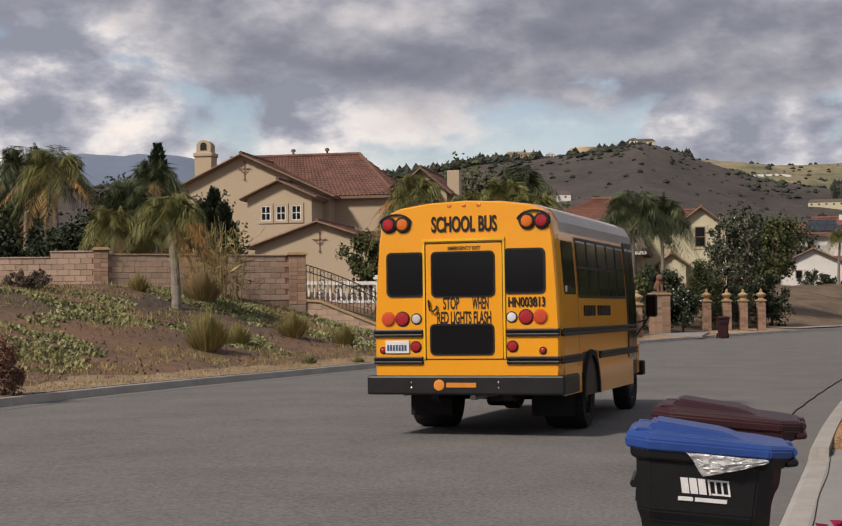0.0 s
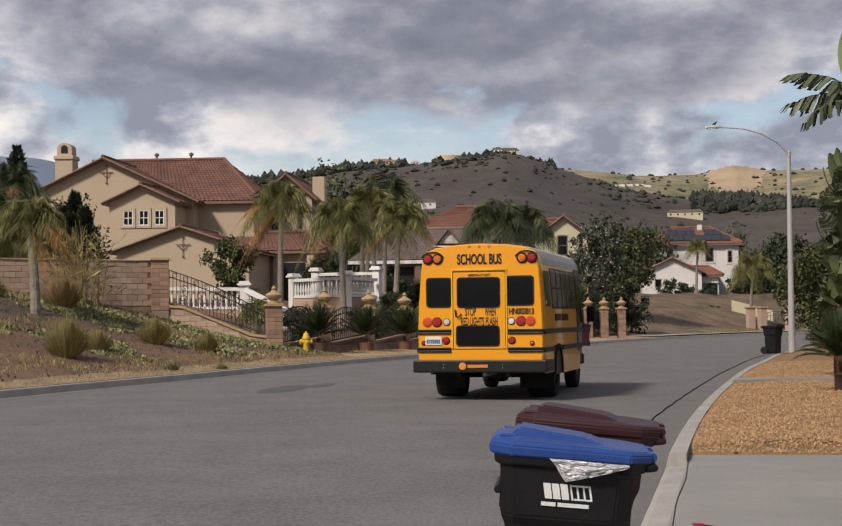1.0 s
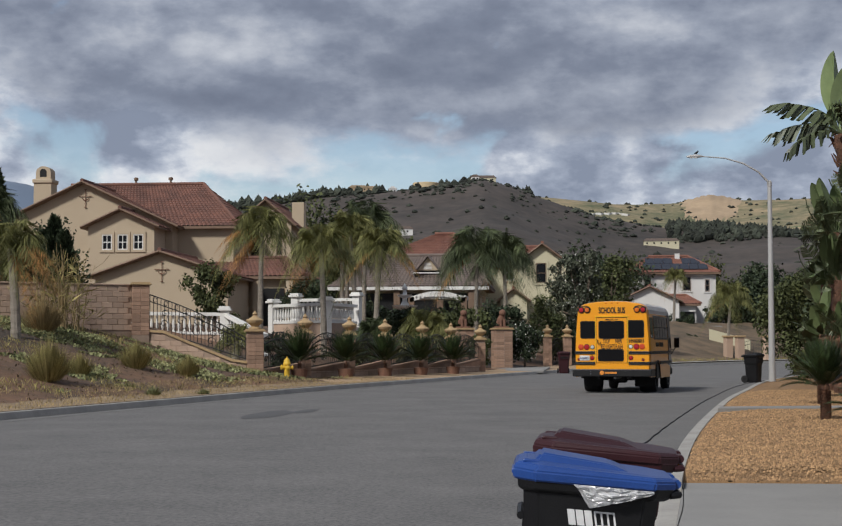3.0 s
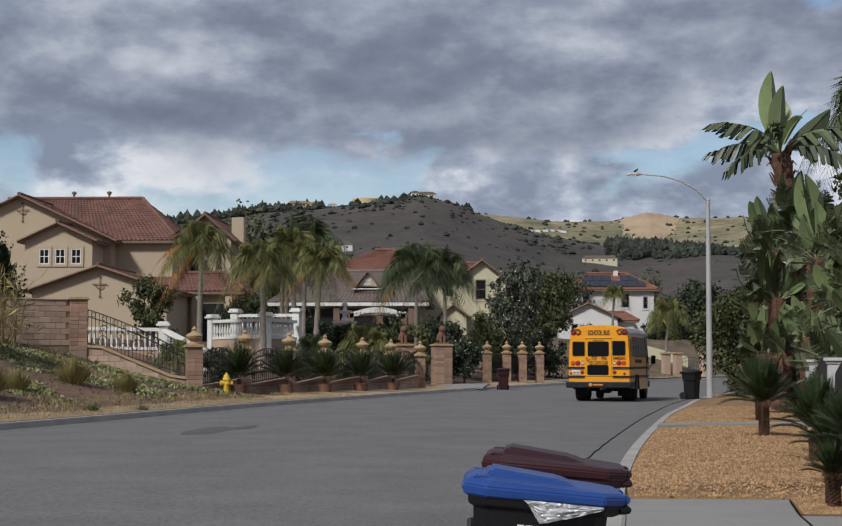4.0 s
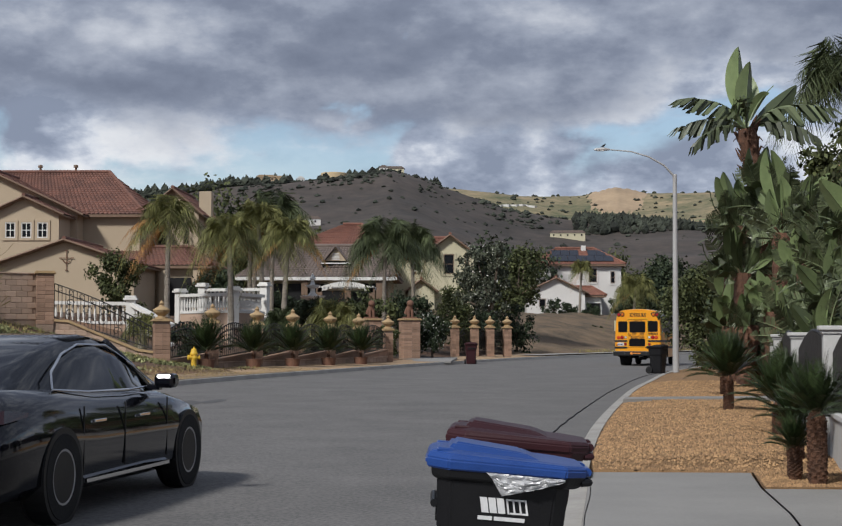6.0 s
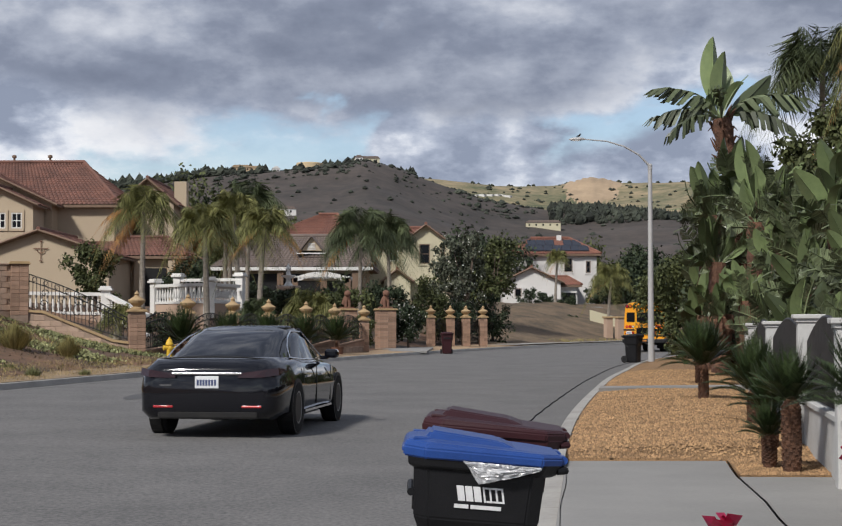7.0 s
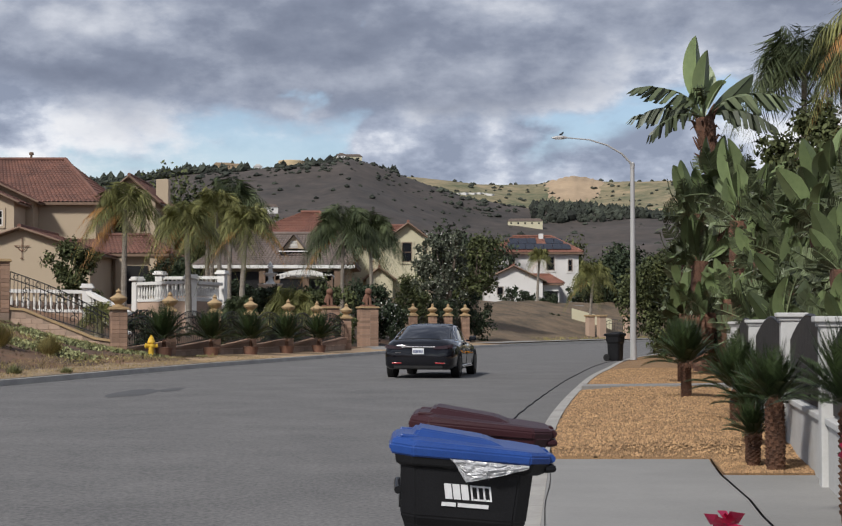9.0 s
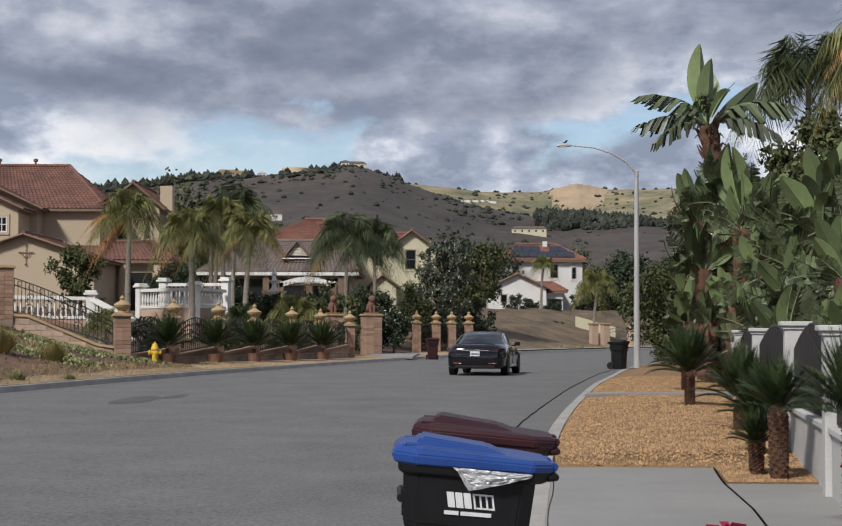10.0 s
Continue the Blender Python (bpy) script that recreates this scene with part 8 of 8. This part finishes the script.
        d = np.stack([np.cos(a) * 0.5, np.sin(a) * 0.5, g.uniform(0.1, 0.9, n)], 1) * 0.34 + rand_dirs(g, n) * 0.1
        side = np.cross(d, rand_dirs(g, n)) * 0.25
        quads("crown", c, side, d, M["leafdark"], t)
    conifer(-30.0, 80, 2.6, 10.9, 1.9, 1, "dark conifer beside the tan house")
    conifer(-23.4, 70, 2.4, 7.4, 1.2, 2, "dark green juniper behind the garden wall")
    conifer(-22.6, 69, 2.4, 6.6, 1.1, 3, "dark green juniper behind the garden wall")
    conifer(-24.6, 72, 2.4, 6.9, 1.3, 4, "dark green juniper behind the garden wall")
    leafy("tree", -16.2, 72, 2.3, (0, 0, 1.7), (1.3, 1.2, 1.7), 2600, 0.24, M["leaf"], "leafy garden tree behind the railing", "tree", 200, 34)
    leafy("shrub", -13.2, 80, 2.5, (0, 0, 1.4), (1.5, 1.2, 1.4), 2200, 0.24, M["leafdark"], "dark shrub beside the terrace", "shrub", 201, 30)
    leafy("tree", 2.1, 105, 0.8, (-0.6, 0, 4.4), (2.1, 1.9, 3.5), 4600, 0.28, M["leafgrey"], "airy grey-green tree with a few pale blossoms", "tree", 203, 90, extra=(M["flower"], 260, 0.10), gap=0.20)
    leafy("tree", 4.2, 118, 1.2, (0, 0, 4.4), (2.2, 2.0, 3.2), 2400, 0.34, M["leaf"], "dark tree beside the cream house", "tree", 204, 44)
    leafy("shrub", -1.65, 83, 0.25, (0, 0, 1.25), (0.95, 0.9, 1.25), 2400, 0.20, M["leafdark"], "rounded shrub with white blossom by the gate", "shrub", 205, 34, extra=(M["flower"], 300, 0.10))
    leafy("shrub", -3.95, 78.5, 0.25, (0, 0, 0.9), (0.7, 0.6, 1.1), 1400, 0.18, M["leaf"], "green shrub with white blossom beside the pillar", "shrub", 206, 24, extra=(M["flower"], 60, 0.09))
    for k, (x, y, z, r, hh, m) in enumerate(((-7.6, 84, 1.9, 1.7, 1.2, "leafdark"), (-5.4, 86, 1.7, 1.6, 1.5, "leaf"), (-3.0, 88, 1.4, 1.7, 1.7, "leafdark"), (-0.6, 98, 1.0, 1.9, 1.9, "leaf"), (1.0, 100, 0.9, 1.8, 1.4, "leafdark"), (-12.2, 97, 2.9, 1.6, 1.3, "leafdark"), (-7.0, 99, 2.6, 1.6, 1.0, "leafdark"), (3.8, 108, 0.9, 1.9, 1.6, "leafdark"), (-10.6, 100, 2.8, 1.5, 1.0, "leafdark"), (-0.2, 112, 1.9, 2.0, 2.2, "leaf"), (-5.6, 104, 2.4, 1.6, 1.2, "leaf"))):
        leafy("shrub", x, y, z - 0.6, (0, 0, hh), (r, r * 0.8, hh), 1900, 0.26, M[m], "dense garden shrub behind the fence", "shrub", 210 + k, 30)
    for k, (x, y, z, r, hh) in enumerate(((8.9, 150, 3.4, 1.4, 1.1), (10.6, 152, 3.4, 1.2, 0.9), (12.3, 150, 3.3, 1.2, 0.8), (9.9, 142, 2.2, 0.9, 0.6), (12.0, 138, 1.8, 0.8, 0.5), (15.9, 158, 3.6, 1.0, 1.2))):
        leafy("shrub", x, y, z - 0.3, (0, 0, hh), (r, r, hh), 900, 0.26, M["leafdark"], "low dry shrub on the bank by the white house", "shrub", 240 + k, 20)
    for k, (x, y, r, top) in enumerate(((-24.5, 150, 5.5, 15.5), (-19.5, 152, 5.0, 14.6), (-29, 158, 6, 15), (-15.5, 150, 4.0, 12.5), (4.5, 165, 5.0, 12.0), (9.5, 190, 5.0, 10.5), (19.5, 192, 6.0, 11.5), (25, 185, 6.0, 11.0), (-37, 150, 6, 14), (-1.5, 168, 5, 11.5), (31, 170, 6, 10.5), (20.5, 160, 4.0, 8.5))):
        leafy("tree", x, y, 2.2, (0, 0, (top - 2.2) * 0.58), (r, r, (top - 2.2) * 0.46), 3600, 0.6, M["leaf"] if k % 3 == 0 else M["leafdark"], "large dark tree behind the houses", "tree", 260 + k, 46)
    # street side, past the lamp
    leafy("tree", 10.35, 60.5, 0.15, (-0.2, 0, 2.35), (2.9, 2.4, 2.25), 12000, 0.20, M["leaf"], "dense bushy street tree past the lamp", "tree", 300, 80, gap=0.26)
    leafy("tree", 11.6, 58, 0.15, (0, 0, 2.1), (2.4, 2.4, 2.2), 6000, 0.24, M["leafdark"], "dense dark bush behind the street lamp", "tree", 301, 60)
    leafy("tree", 10.4, 48, 0.15, (0, 0, 1.9), (2.0, 2.2, 2.0), 5000, 0.24, M["leafdark"], "dense dark bush behind the white fence", "tree", 302, 50)
    leafy("tree", 16.5, 72, 0.15, (0, 0, 2.6), (3.4, 3.0, 2.8), 6000, 0.3, M["leafdark"], "dense dark bush along the far kerb", "tree", 303, 60)
    leafy("shrub", 9.3, 42, 0.15, (0, 0, 1.2), (1.3, 1.8, 1.3), 3500, 0.2, M["leafdark"], "dark hedge shrub behind the white fence", "shrub", 304, 40)
    leafy("tree", 10.6, 41, 0.15, (0, 0, 4.5), (1.8, 1.6, 2.9), 6000, 0.24, M["leaf"], "green garden tree behind the broad-leaved plants", "tree", 305, 44)
    leafy("tree", 9.2, 34, 0.15, (0, 0, 3.3), (1.5, 1.4, 2.3), 4500, 0.20, M["leaf"], "fine-leaved green garden tree", "tree", 306, 50)
    leafy("shrub", 12.0, 50, 4.6, (0, 0, 1.6), (1.3, 1.2, 0.9), 1800, 0.18, M["palmdead"], "orange-brown dry crown among the palms", "shrub", 307, 30)
    # giant bird-of-paradise plants
    sp = "tall broad-leaved plant with torn paddle leaves"
    tall_strelitzia()
    for k, (x, y, h, n, ln) in enumerate(((7.9, 44.5, 3.2, 11, 1.5), (8.3, 40, 4.0, 12, 1.5), (8.2, 36.5, 4.0, 12, 1.45), (8.1, 34, 3.3, 12, 1.4), (7.5, 30.5, 2.6, 12, 1.35), (7.5, 28, 3.1, 12, 1.3), (8.1, 29.5, 3.8, 12, 1.4), (6.3, 26.5, 1.1, 10, 1.15), (6.0, 23.5, 0.9, 10, 1.1), (6.1, 22, 1.2, 10, 1.05), (7.0, 31.5, 1.3, 11, 1.25), (8.6, 47.5, 2.2, 10, 1.4), (7.7, 37.5, 1.9, 11, 1.3), (7.1, 25.5, 2.2, 11, 1.2), (8.9, 43, 4.6, 11, 1.5), (7.4, 33.5, 0.9, 10, 1.25), (6.7, 29, 0.8, 10, 1.15), (8.8, 37.5, 4.0, 11, 1.4), (8.3, 43.6, 4.2, 13, 1.5), (7.6, 41.2, 3.0, 13, 1.5), (7.5, 40.2, 1.6, 13, 1.4), (8.4, 38.6, 2.9, 13, 1.4), (8.2, 35.2, 2.0, 13, 1.4), (7.9, 32.4, 3.4, 13, 1.4), (7.7, 43.6, 1.6, 12, 1.4), (8.5, 33, 3.3, 13, 1.4), (8.0, 30.6, 3.1, 13, 1.35), (6.6, 27.6, 1.9, 12, 1.2), (7.7, 26.5, 3.2, 12, 1.2), (8.25, 41.4, 4.9, 14, 1.6), (7.9, 43.0, 4.4, 14, 1.6), (8.6, 40.8, 4.6, 13, 1.6))):
        strelitzia(x, y, 0.15, h, n + 11, ln, 10 + k, sp, fan=random.Random(k).uniform(-40, 40))
    # sago palms
    sg = "dark green sago palm on a shaggy brown trunk"
    for k, (x, y, h, r) in enumerate(((3.30, 14.3, 0.58, 0.55), (3.19, 14.75, 0.24, 0.38), (3.55, 16.4, 0.40, 0.55), (4.2, 20.4, 0.40, 0.72), (4.62, 22.2, 0.46, 0.70), (4.60, 26.6, 0.58, 0.85), (5.7, 33.5, 0.55, 0.95), (6.6, 38.5, 0.5, 0.95), (2.98, 10.6, 0.72, 0.62))):
        sago(x, y, 0.13, h, r, 400 + k, sg)
    for k in range(5):
        (x0, y0), (x1, y1) = FENCE[k], FENCE[k + 1]
        mx, my = (x0 + x1) / 2 + 0.75, (y0 + y1) / 2 - 0.3
        p = thing("planter", mx, my, height(mx, my) - 0.03, 19, "dark round planter at the foot of the fence", "planter", "fence planters")
        bm = bmesh.new()
        revolve(bm, [(0.26, 0), (0.31, 0.30), (0.33, 0.36), (0.29, 0.37)], 16)
        part("pot", bm, M["terracotta"], p)
        sago(mx, my, height(mx, my) + 0.33, 0.2, 1.35, 420 + k, "dark green sago palm in a planter by the fence", fronds=38)
    for k in (3, 6, 9):
        f = k / 10
        sx, sy = -12.6 + 7.1 * f, 55.5 + 20.5 * f
        leafy("shrub", sx - 0.5, sy, height(sx - 0.5, sy) - 0.1, (0, 0, 0.75), (1.1, 0.9, 0.85), 1100, 0.2, M["leafdark"] if k % 2 else M["leaf"], "dark garden shrub behind the iron fence", "shrub", 700 + k, 26)
    palm(-6.9, 79, 1.8, 0.5, 2.0, 50, M["palm"], "low green feather palm behind the fence", dead=0, fronds=26, trunk_r=0.2)
    palm(-8.6, 70, 1.5, 0.5, 1.3, 51, M["palmdark"], "low dark feather palm behind the fence", dead=0, fronds=24, trunk_r=0.16)
    palm(-12.2, 58, 1.2, 0.5, 1.1, 52, M["palm"], "low feather palm behind the railing", dead=0, fronds=18, trunk_r=0.14)
    # bank plants
    for k, (x, y, r, h, n, m) in enumerate(((-12.94, 38.4, 0.62, 0.95, 1500, "tuft"), (-13.0, 41.2, 0.4, 0.6, 700, "tuft"), (-12.66, 45.6, 0.55, 0.75, 1200, "tuft"), (-11.35, 46.8, 0.42, 0.6, 900, "tuft"), (-16.6, 48.6, 0.75, 1.0, 1500, "drygrass"), (-18.4, 47.5, 0.4, 0.6, 500, "tuft"), (-10.4, 39.2, 0.25, 0.25, 300, "ivy"), (-9.4, 40.6, 0.2, 0.2, 250, "ivy"))):
        tuft(x, y, height(x, y) - 0.03, r * 1.1, h * 1.2, n, M[m], 500 + k, "olive green fountain grass tuft on the dry bank" if m == "tuft" else "pale dry grass tuft on the bank" if m == "drygrass" else "small weed tuft at the kerb")
    leafy("shrub", -12.0, 24.4, height(-12.0, 24.4) - 0.05, (0, 0, 0.52), (0.62, 0.6, 0.60), 3400, 0.09, M["terracotta"], "reddish dry shrub at the kerb", "shrub", 520, 30)
    leafy("shrub", -19.8, 42.2, height(-19.8, 42.2) - 0.1, (0, 0, 0.35), (0.75, 0.6, 0.40), 1800, 0.11, M["bark"], "dark dried-out round bush on the bank", "shrub", 521, 30)
    # dry reeds by the garden wall
    t = thing("dry_reeds", -16.9, 51.0, height(-16.9, 51), 0, "tall pale dry reed stalks by the garden wall", "reeds")
    for k in range(46):
        a, q = rng.uniform(0, 6.28), rng.uniform(0, 1) ** 0.6
        x0, y0 = q * 0.9 * math.cos(a), q * 0.5 * math.sin(a)
        hh = rng.uniform(1.4, 2.9)
        lx, ly = rng.gauss(0, 0.28), rng.gauss(0, 0.2)
        bm = bmesh.new()
        tube(bm, [(x0, y0, -0.1), (x0 + lx * 0.4, y0 + ly * 0.4, hh * 0.55), (x0 + lx * 1.2, y0 + ly, hh)], [0.022, 0.018, 0.008], 5)
        part("stalk", bm, M["drygrass"], t)
    g = np.random.default_rng(9)
    n = 700
    c = np.stack([g.normal(0, 0.6, n), g.normal(0, 0.35, n), g.uniform(0.2, 2.3, n)], 1)
    d = np.stack([g.normal(0, 0.25, n), g.normal(0, 0.25, n), g.uniform(-0.25, 0.45, n)], 1)
    quads("blade_clump", c, np.cross(d, rand_dirs(g, n)) * 0.05, d, M["tuft"], t)


build_plants()


def scatter_cover():
    g = np.random.default_rng(21)

    def put(name, n, region, size, material, label, mask, lean=0.6, width=0.35, category="ground cover"):
        C, U, V = [], [], []
        tries = 0
        while len(C) < n and tries < n * 14:
            tries += 1
            x, y = region(g)
            if not mask(x, y):
                continue
            s = size * g.uniform(0.6, 1.5)
            d = rand_dirs(g, 1)[0] * lean
            d[2] = abs(d[2]) + (1 - lean)
            d /= np.linalg.norm(d)
            sd2 = np.cross(d, rand_dirs(g, 1)[0])
            sd2 /= np.linalg.norm(sd2) + 1e-6
            C.append((x, y, height(x, y) - 0.005))
            U.append(sd2 * s * width)
            V.append(d * s)
        tagged(quads(name, C, U, V, material, None), label, category, kind="stuff")

    def left(y0, y1, d0, d1):
        def f(q):
            y = q.uniform(y0, y1)
            return kerb_left(y) - q.uniform(d0, d1), y
        return f

    def n2(x, y, s, o):
        return noise.noise((x * s, y * s, o))
    put("bank_leaves", 30000, left(22, 58, 2.4, 12.5), 0.085, M["ivy"], "patchy grey-green ground-cover leaves on the bank", lambda x, y: n2(x, y, 0.33, 1.7) + 0.45 * n2(x, y, 1.1, 5) > (0.20 if y < 46 else -0.05), lean=0.8, width=0.4)
    put("verge_grass", 15000, left(18, 60, 0.25, 3.0), 0.075, M["drygrass"], "short dry straw-coloured grass along the kerb", lambda x, y: n2(x, y, 0.7, 9) > -0.25, lean=0.5, width=0.06, category="grass")
    put("bank_grass", 14000, left(22, 58, 2.0, 12.5), 0.13, M["tuft"], "sparse brown-green grass on the bank", lambda x, y: n2(x, y, 0.4, 13) > 0.02, lean=0.5, width=0.05, category="grass")
    # trodden straw-coloured strip behind the kerb
    v, f, ys = [], [], list(np.arange(14, 58, 0.5))
    for y in ys:
        wd = 1.9 + 0.55 * noise.noise((0, y * 0.35, 3)) + 0.35 * noise.noise((0, y * 1.3, 8))
        for k in range(7):
            x = kerb_left(y) - 0.175 - wd * k / 6
            v.append((x, y, height(x, y) + 0.022 * (1 - k / 6) + (-0.03 if k == 6 else 0.004)))
    for j in range(len(ys) - 1):
        for k in range(6):
            a = j * 7 + k
            f.append((a, a + 7, a + 8, a + 1))
    tagged(raw("verge", v, f, M["straw"], smooth=True), "trodden straw-coloured verge behind the kerb", "verge", kind="structure")
    put("bank_litter", 6000, left(22, 58, 1.6, 12), 0.09, M["bankdirt"], "dry leaf litter and twigs on the bank", lambda x, y: True, lean=0.95, width=0.18, category="leaf litter")
    put("far_bank_grass", 5000, left(112, 150, 1.5, 18), 0.25, M["tuft"], "sparse dry grass on the far bank", lambda x, y: n2(x, y, 0.25, 2) > 0.0, lean=0.5, width=0.06, category="grass")
    # tan gravel strip below the iron fence
    v, f, ys = [], [], list(np.arange(52.5, 104, 0.8))
    for y in ys:
        wd = float(np.interp(y, [52.5, 55, 58, 66, 74, 80, 90, 104], [0.6, 2.2, 2.9, 2.7, 1.9, 2.3, 3.0, 3.0]))
        for k in range(7):
            x = kerb_left(y) - 0.18 - wd * k / 6
            v.append((x, y, height(x, y) + 0.02))
    for j in range(len(ys) - 1):
        for k in range(6):
            a = j * 7 + k
            f.append((a, a + 7, a + 8, a + 1))
    tagged(raw("gravel_strip", v, f, M["palegravel"], smooth=True), "tan gravel strip along the far kerb", "gravel", kind="structure")
    v, f, ys = [], [], list(np.arange(104, 160, 1.5))
    for y in ys:
        for k in range(13):
            x = kerb_left(y) - 0.5 - 20 * k / 12
            v.append((x, y, height(x, y) + 0.03 + 1.3 * smooth(1.5, 11, 20 * k / 12) * smooth(104, 118, y) + 0.25 * noise.noise((x * 0.4, y * 0.4, 2)) * (k > 0)))
    for j in range(len(ys) - 1):
        for k in range(12):
            a = j * 13 + k
            f.append((a, a + 13, a + 14, a + 1))
    tagged(raw("ground_bank", v, f, M["bankdirt"], smooth=True), "bare brown earth bank below the white house", "bank", kind="structure")
    v, f, ys = [], [], list(np.arange(100, 150, 1.0))
    for y in ys:
        for k, o in enumerate((0.2, 0.9, 1.6, 1.65)):
            x = kerb_left(y) - o * 1.5
            v.append((x, y, height(kerb_left(y) - 0.5, y) + (0.10 if k < 3 else -0.05)))
    for j in range(len(ys) - 1):
        for k in range(3):
            a = j * 4 + k
            f.append((a, a + 4, a + 5, a + 1))
    tagged(raw("pavement_far", v, f, M["kerb"], smooth=False), "pale concrete pavement round the far bend", "pavement", kind="structure")
    bm = bmesh.new()
    slab(bm, (-3.2, 77, 0.19), (-0.6, 77.5, 0.19), (-0.3, 84, 0.30), (-2.6, 84, 0.30), 0.1)
    tagged(part("driveway_gate", bm, M["concrete"]), "pale concrete driveway by the gate", "driveway", kind="structure")


scatter_cover()


def bougainvillea():
    t = thing("bougainvillea", 0.62, 1.75, 0.05, 0, "magenta bougainvillea sprigs near the driveway", "flower")
    rng = random.Random(2)
    for tip, mid in (((-0.232, 0.21, 1.139), (-0.1, 0.1, 0.6)), ((0.062, 0.65, 1.205), (0.06, 0.35, 0.65))):
        bm = bmesh.new()
        tube(bm, [(0, 0, 0), mid, tip], [0.008, 0.006, 0.002], 6)
        part("twig", bm, M["bark"], t)
        for k in range(9):
            a = rng.uniform(0, 6.28)
            bm = bmesh.new()
            o = Vector(tip) + Vector((rng.gauss(0, 0.007), rng.gauss(0, 0.006), rng.gauss(0, 0.006)))
            d = Vector((math.cos(a), math.sin(a), rng.uniform(-0.4, 0.7))).normalized() * 0.027
            s = d.cross(Vector((rng.random(), rng.random(), 1))).normalized() * 0.019
            vs = [bm.verts.new(p) for p in (o, o + d * 0.45 + s, o + d, o + d * 0.45 - s)]
            mid2 = bm.verts.new(o + d * 0.5 + Vector((0, 0, -0.003)))
            for i in range(4):
                bm.faces.new((vs[i], vs[(i + 1) % 4], mid2))
            part("bract", bm, M["pink"], t)


bougainvillea()


# ---- what moves ----
BUS = [(0.0, -2.67, 17.75), (1.0, -1.52, 27.0), (2.0, -0.08, 36.9), (3.5, 2.73, 51.4), (4.5, 4.87, 60.6), (5.5, 7.27, 70.5), (6.5, 9.95, 80.0), (7.5, 12.9, 89.0), (8.5, 17.2, 97.5), (10.0, 25.5, 108.5)]
CAR = [(0.0, -9.6, -41.0), (2.0, -7.7, -24.0), (4.0, -5.9, -6.0), (5.7, -4.35, 9.4), (6.8, -3.05, 18.6), (7.0, -2.83, 20.6), (7.5, -2.20, 25.6), (8.0, -1.58, 31.1), (9.0, 0.1, 41.5), (10.0, 1.83, 51.1)]


def glide(table, t):
    """The place and heading (degrees from +y to the right) at t, by a smooth curve through the table."""
    ts = np.array([r[0] for r in table])

    def val(col, q):
        v = np.array([r[col] for r in table], float)
        g = np.gradient(v, ts)
        i = int(np.clip(np.searchsorted(ts, q) - 1, 0, len(ts) - 2))
        h = ts[i + 1] - ts[i]
        s = (q - ts[i]) / h
        return (2 * s**3 - 3 * s**2 + 1) * v[i] + (s**3 - 2 * s**2 + s) * h * g[i] + (3 * s**2 - 2 * s**3) * v[i + 1] + (s**3 - s**2) * h * g[i + 1]
    x, y = val(1, t), val(2, t)
    dx, dy = val(1, t + 0.02) - val(1, t - 0.02), val(2, t + 0.02) - val(2, t - 0.02)
    return x, y, math.degrees(math.atan2(dx, dy))


def drive(body, wheels, table, radius):
    rows, spin, last = [], [], None
    for k in range(int(10.0 * FPS) + 1):
        t = k / FPS
        x, y, a = glide(table, t)
        rows.append((t, x, y, a))
    walk(body, [(t, pose(x, y, 0.014, 0, 0, -a)) for t, x, y, a in rows[::5]])
    for w in wheels:
        base = w.matrix_basis.translation.copy()
        turned, keyed, px, py = 0.0, [], rows[0][1], rows[0][2]
        for t, x, y, a in rows:
            turned += math.hypot(x - px, y - py) / radius
            px, py = x, y
            keyed.append((t, pose(base.x, base.y, base.z, -math.degrees(turned) % 360, 0, 0)))
        walk(w, keyed)


def motions():
    drive(bus, bus_wheels, BUS, 0.39)
    drive(car, car_wheels, CAR, 0.355)


motions()
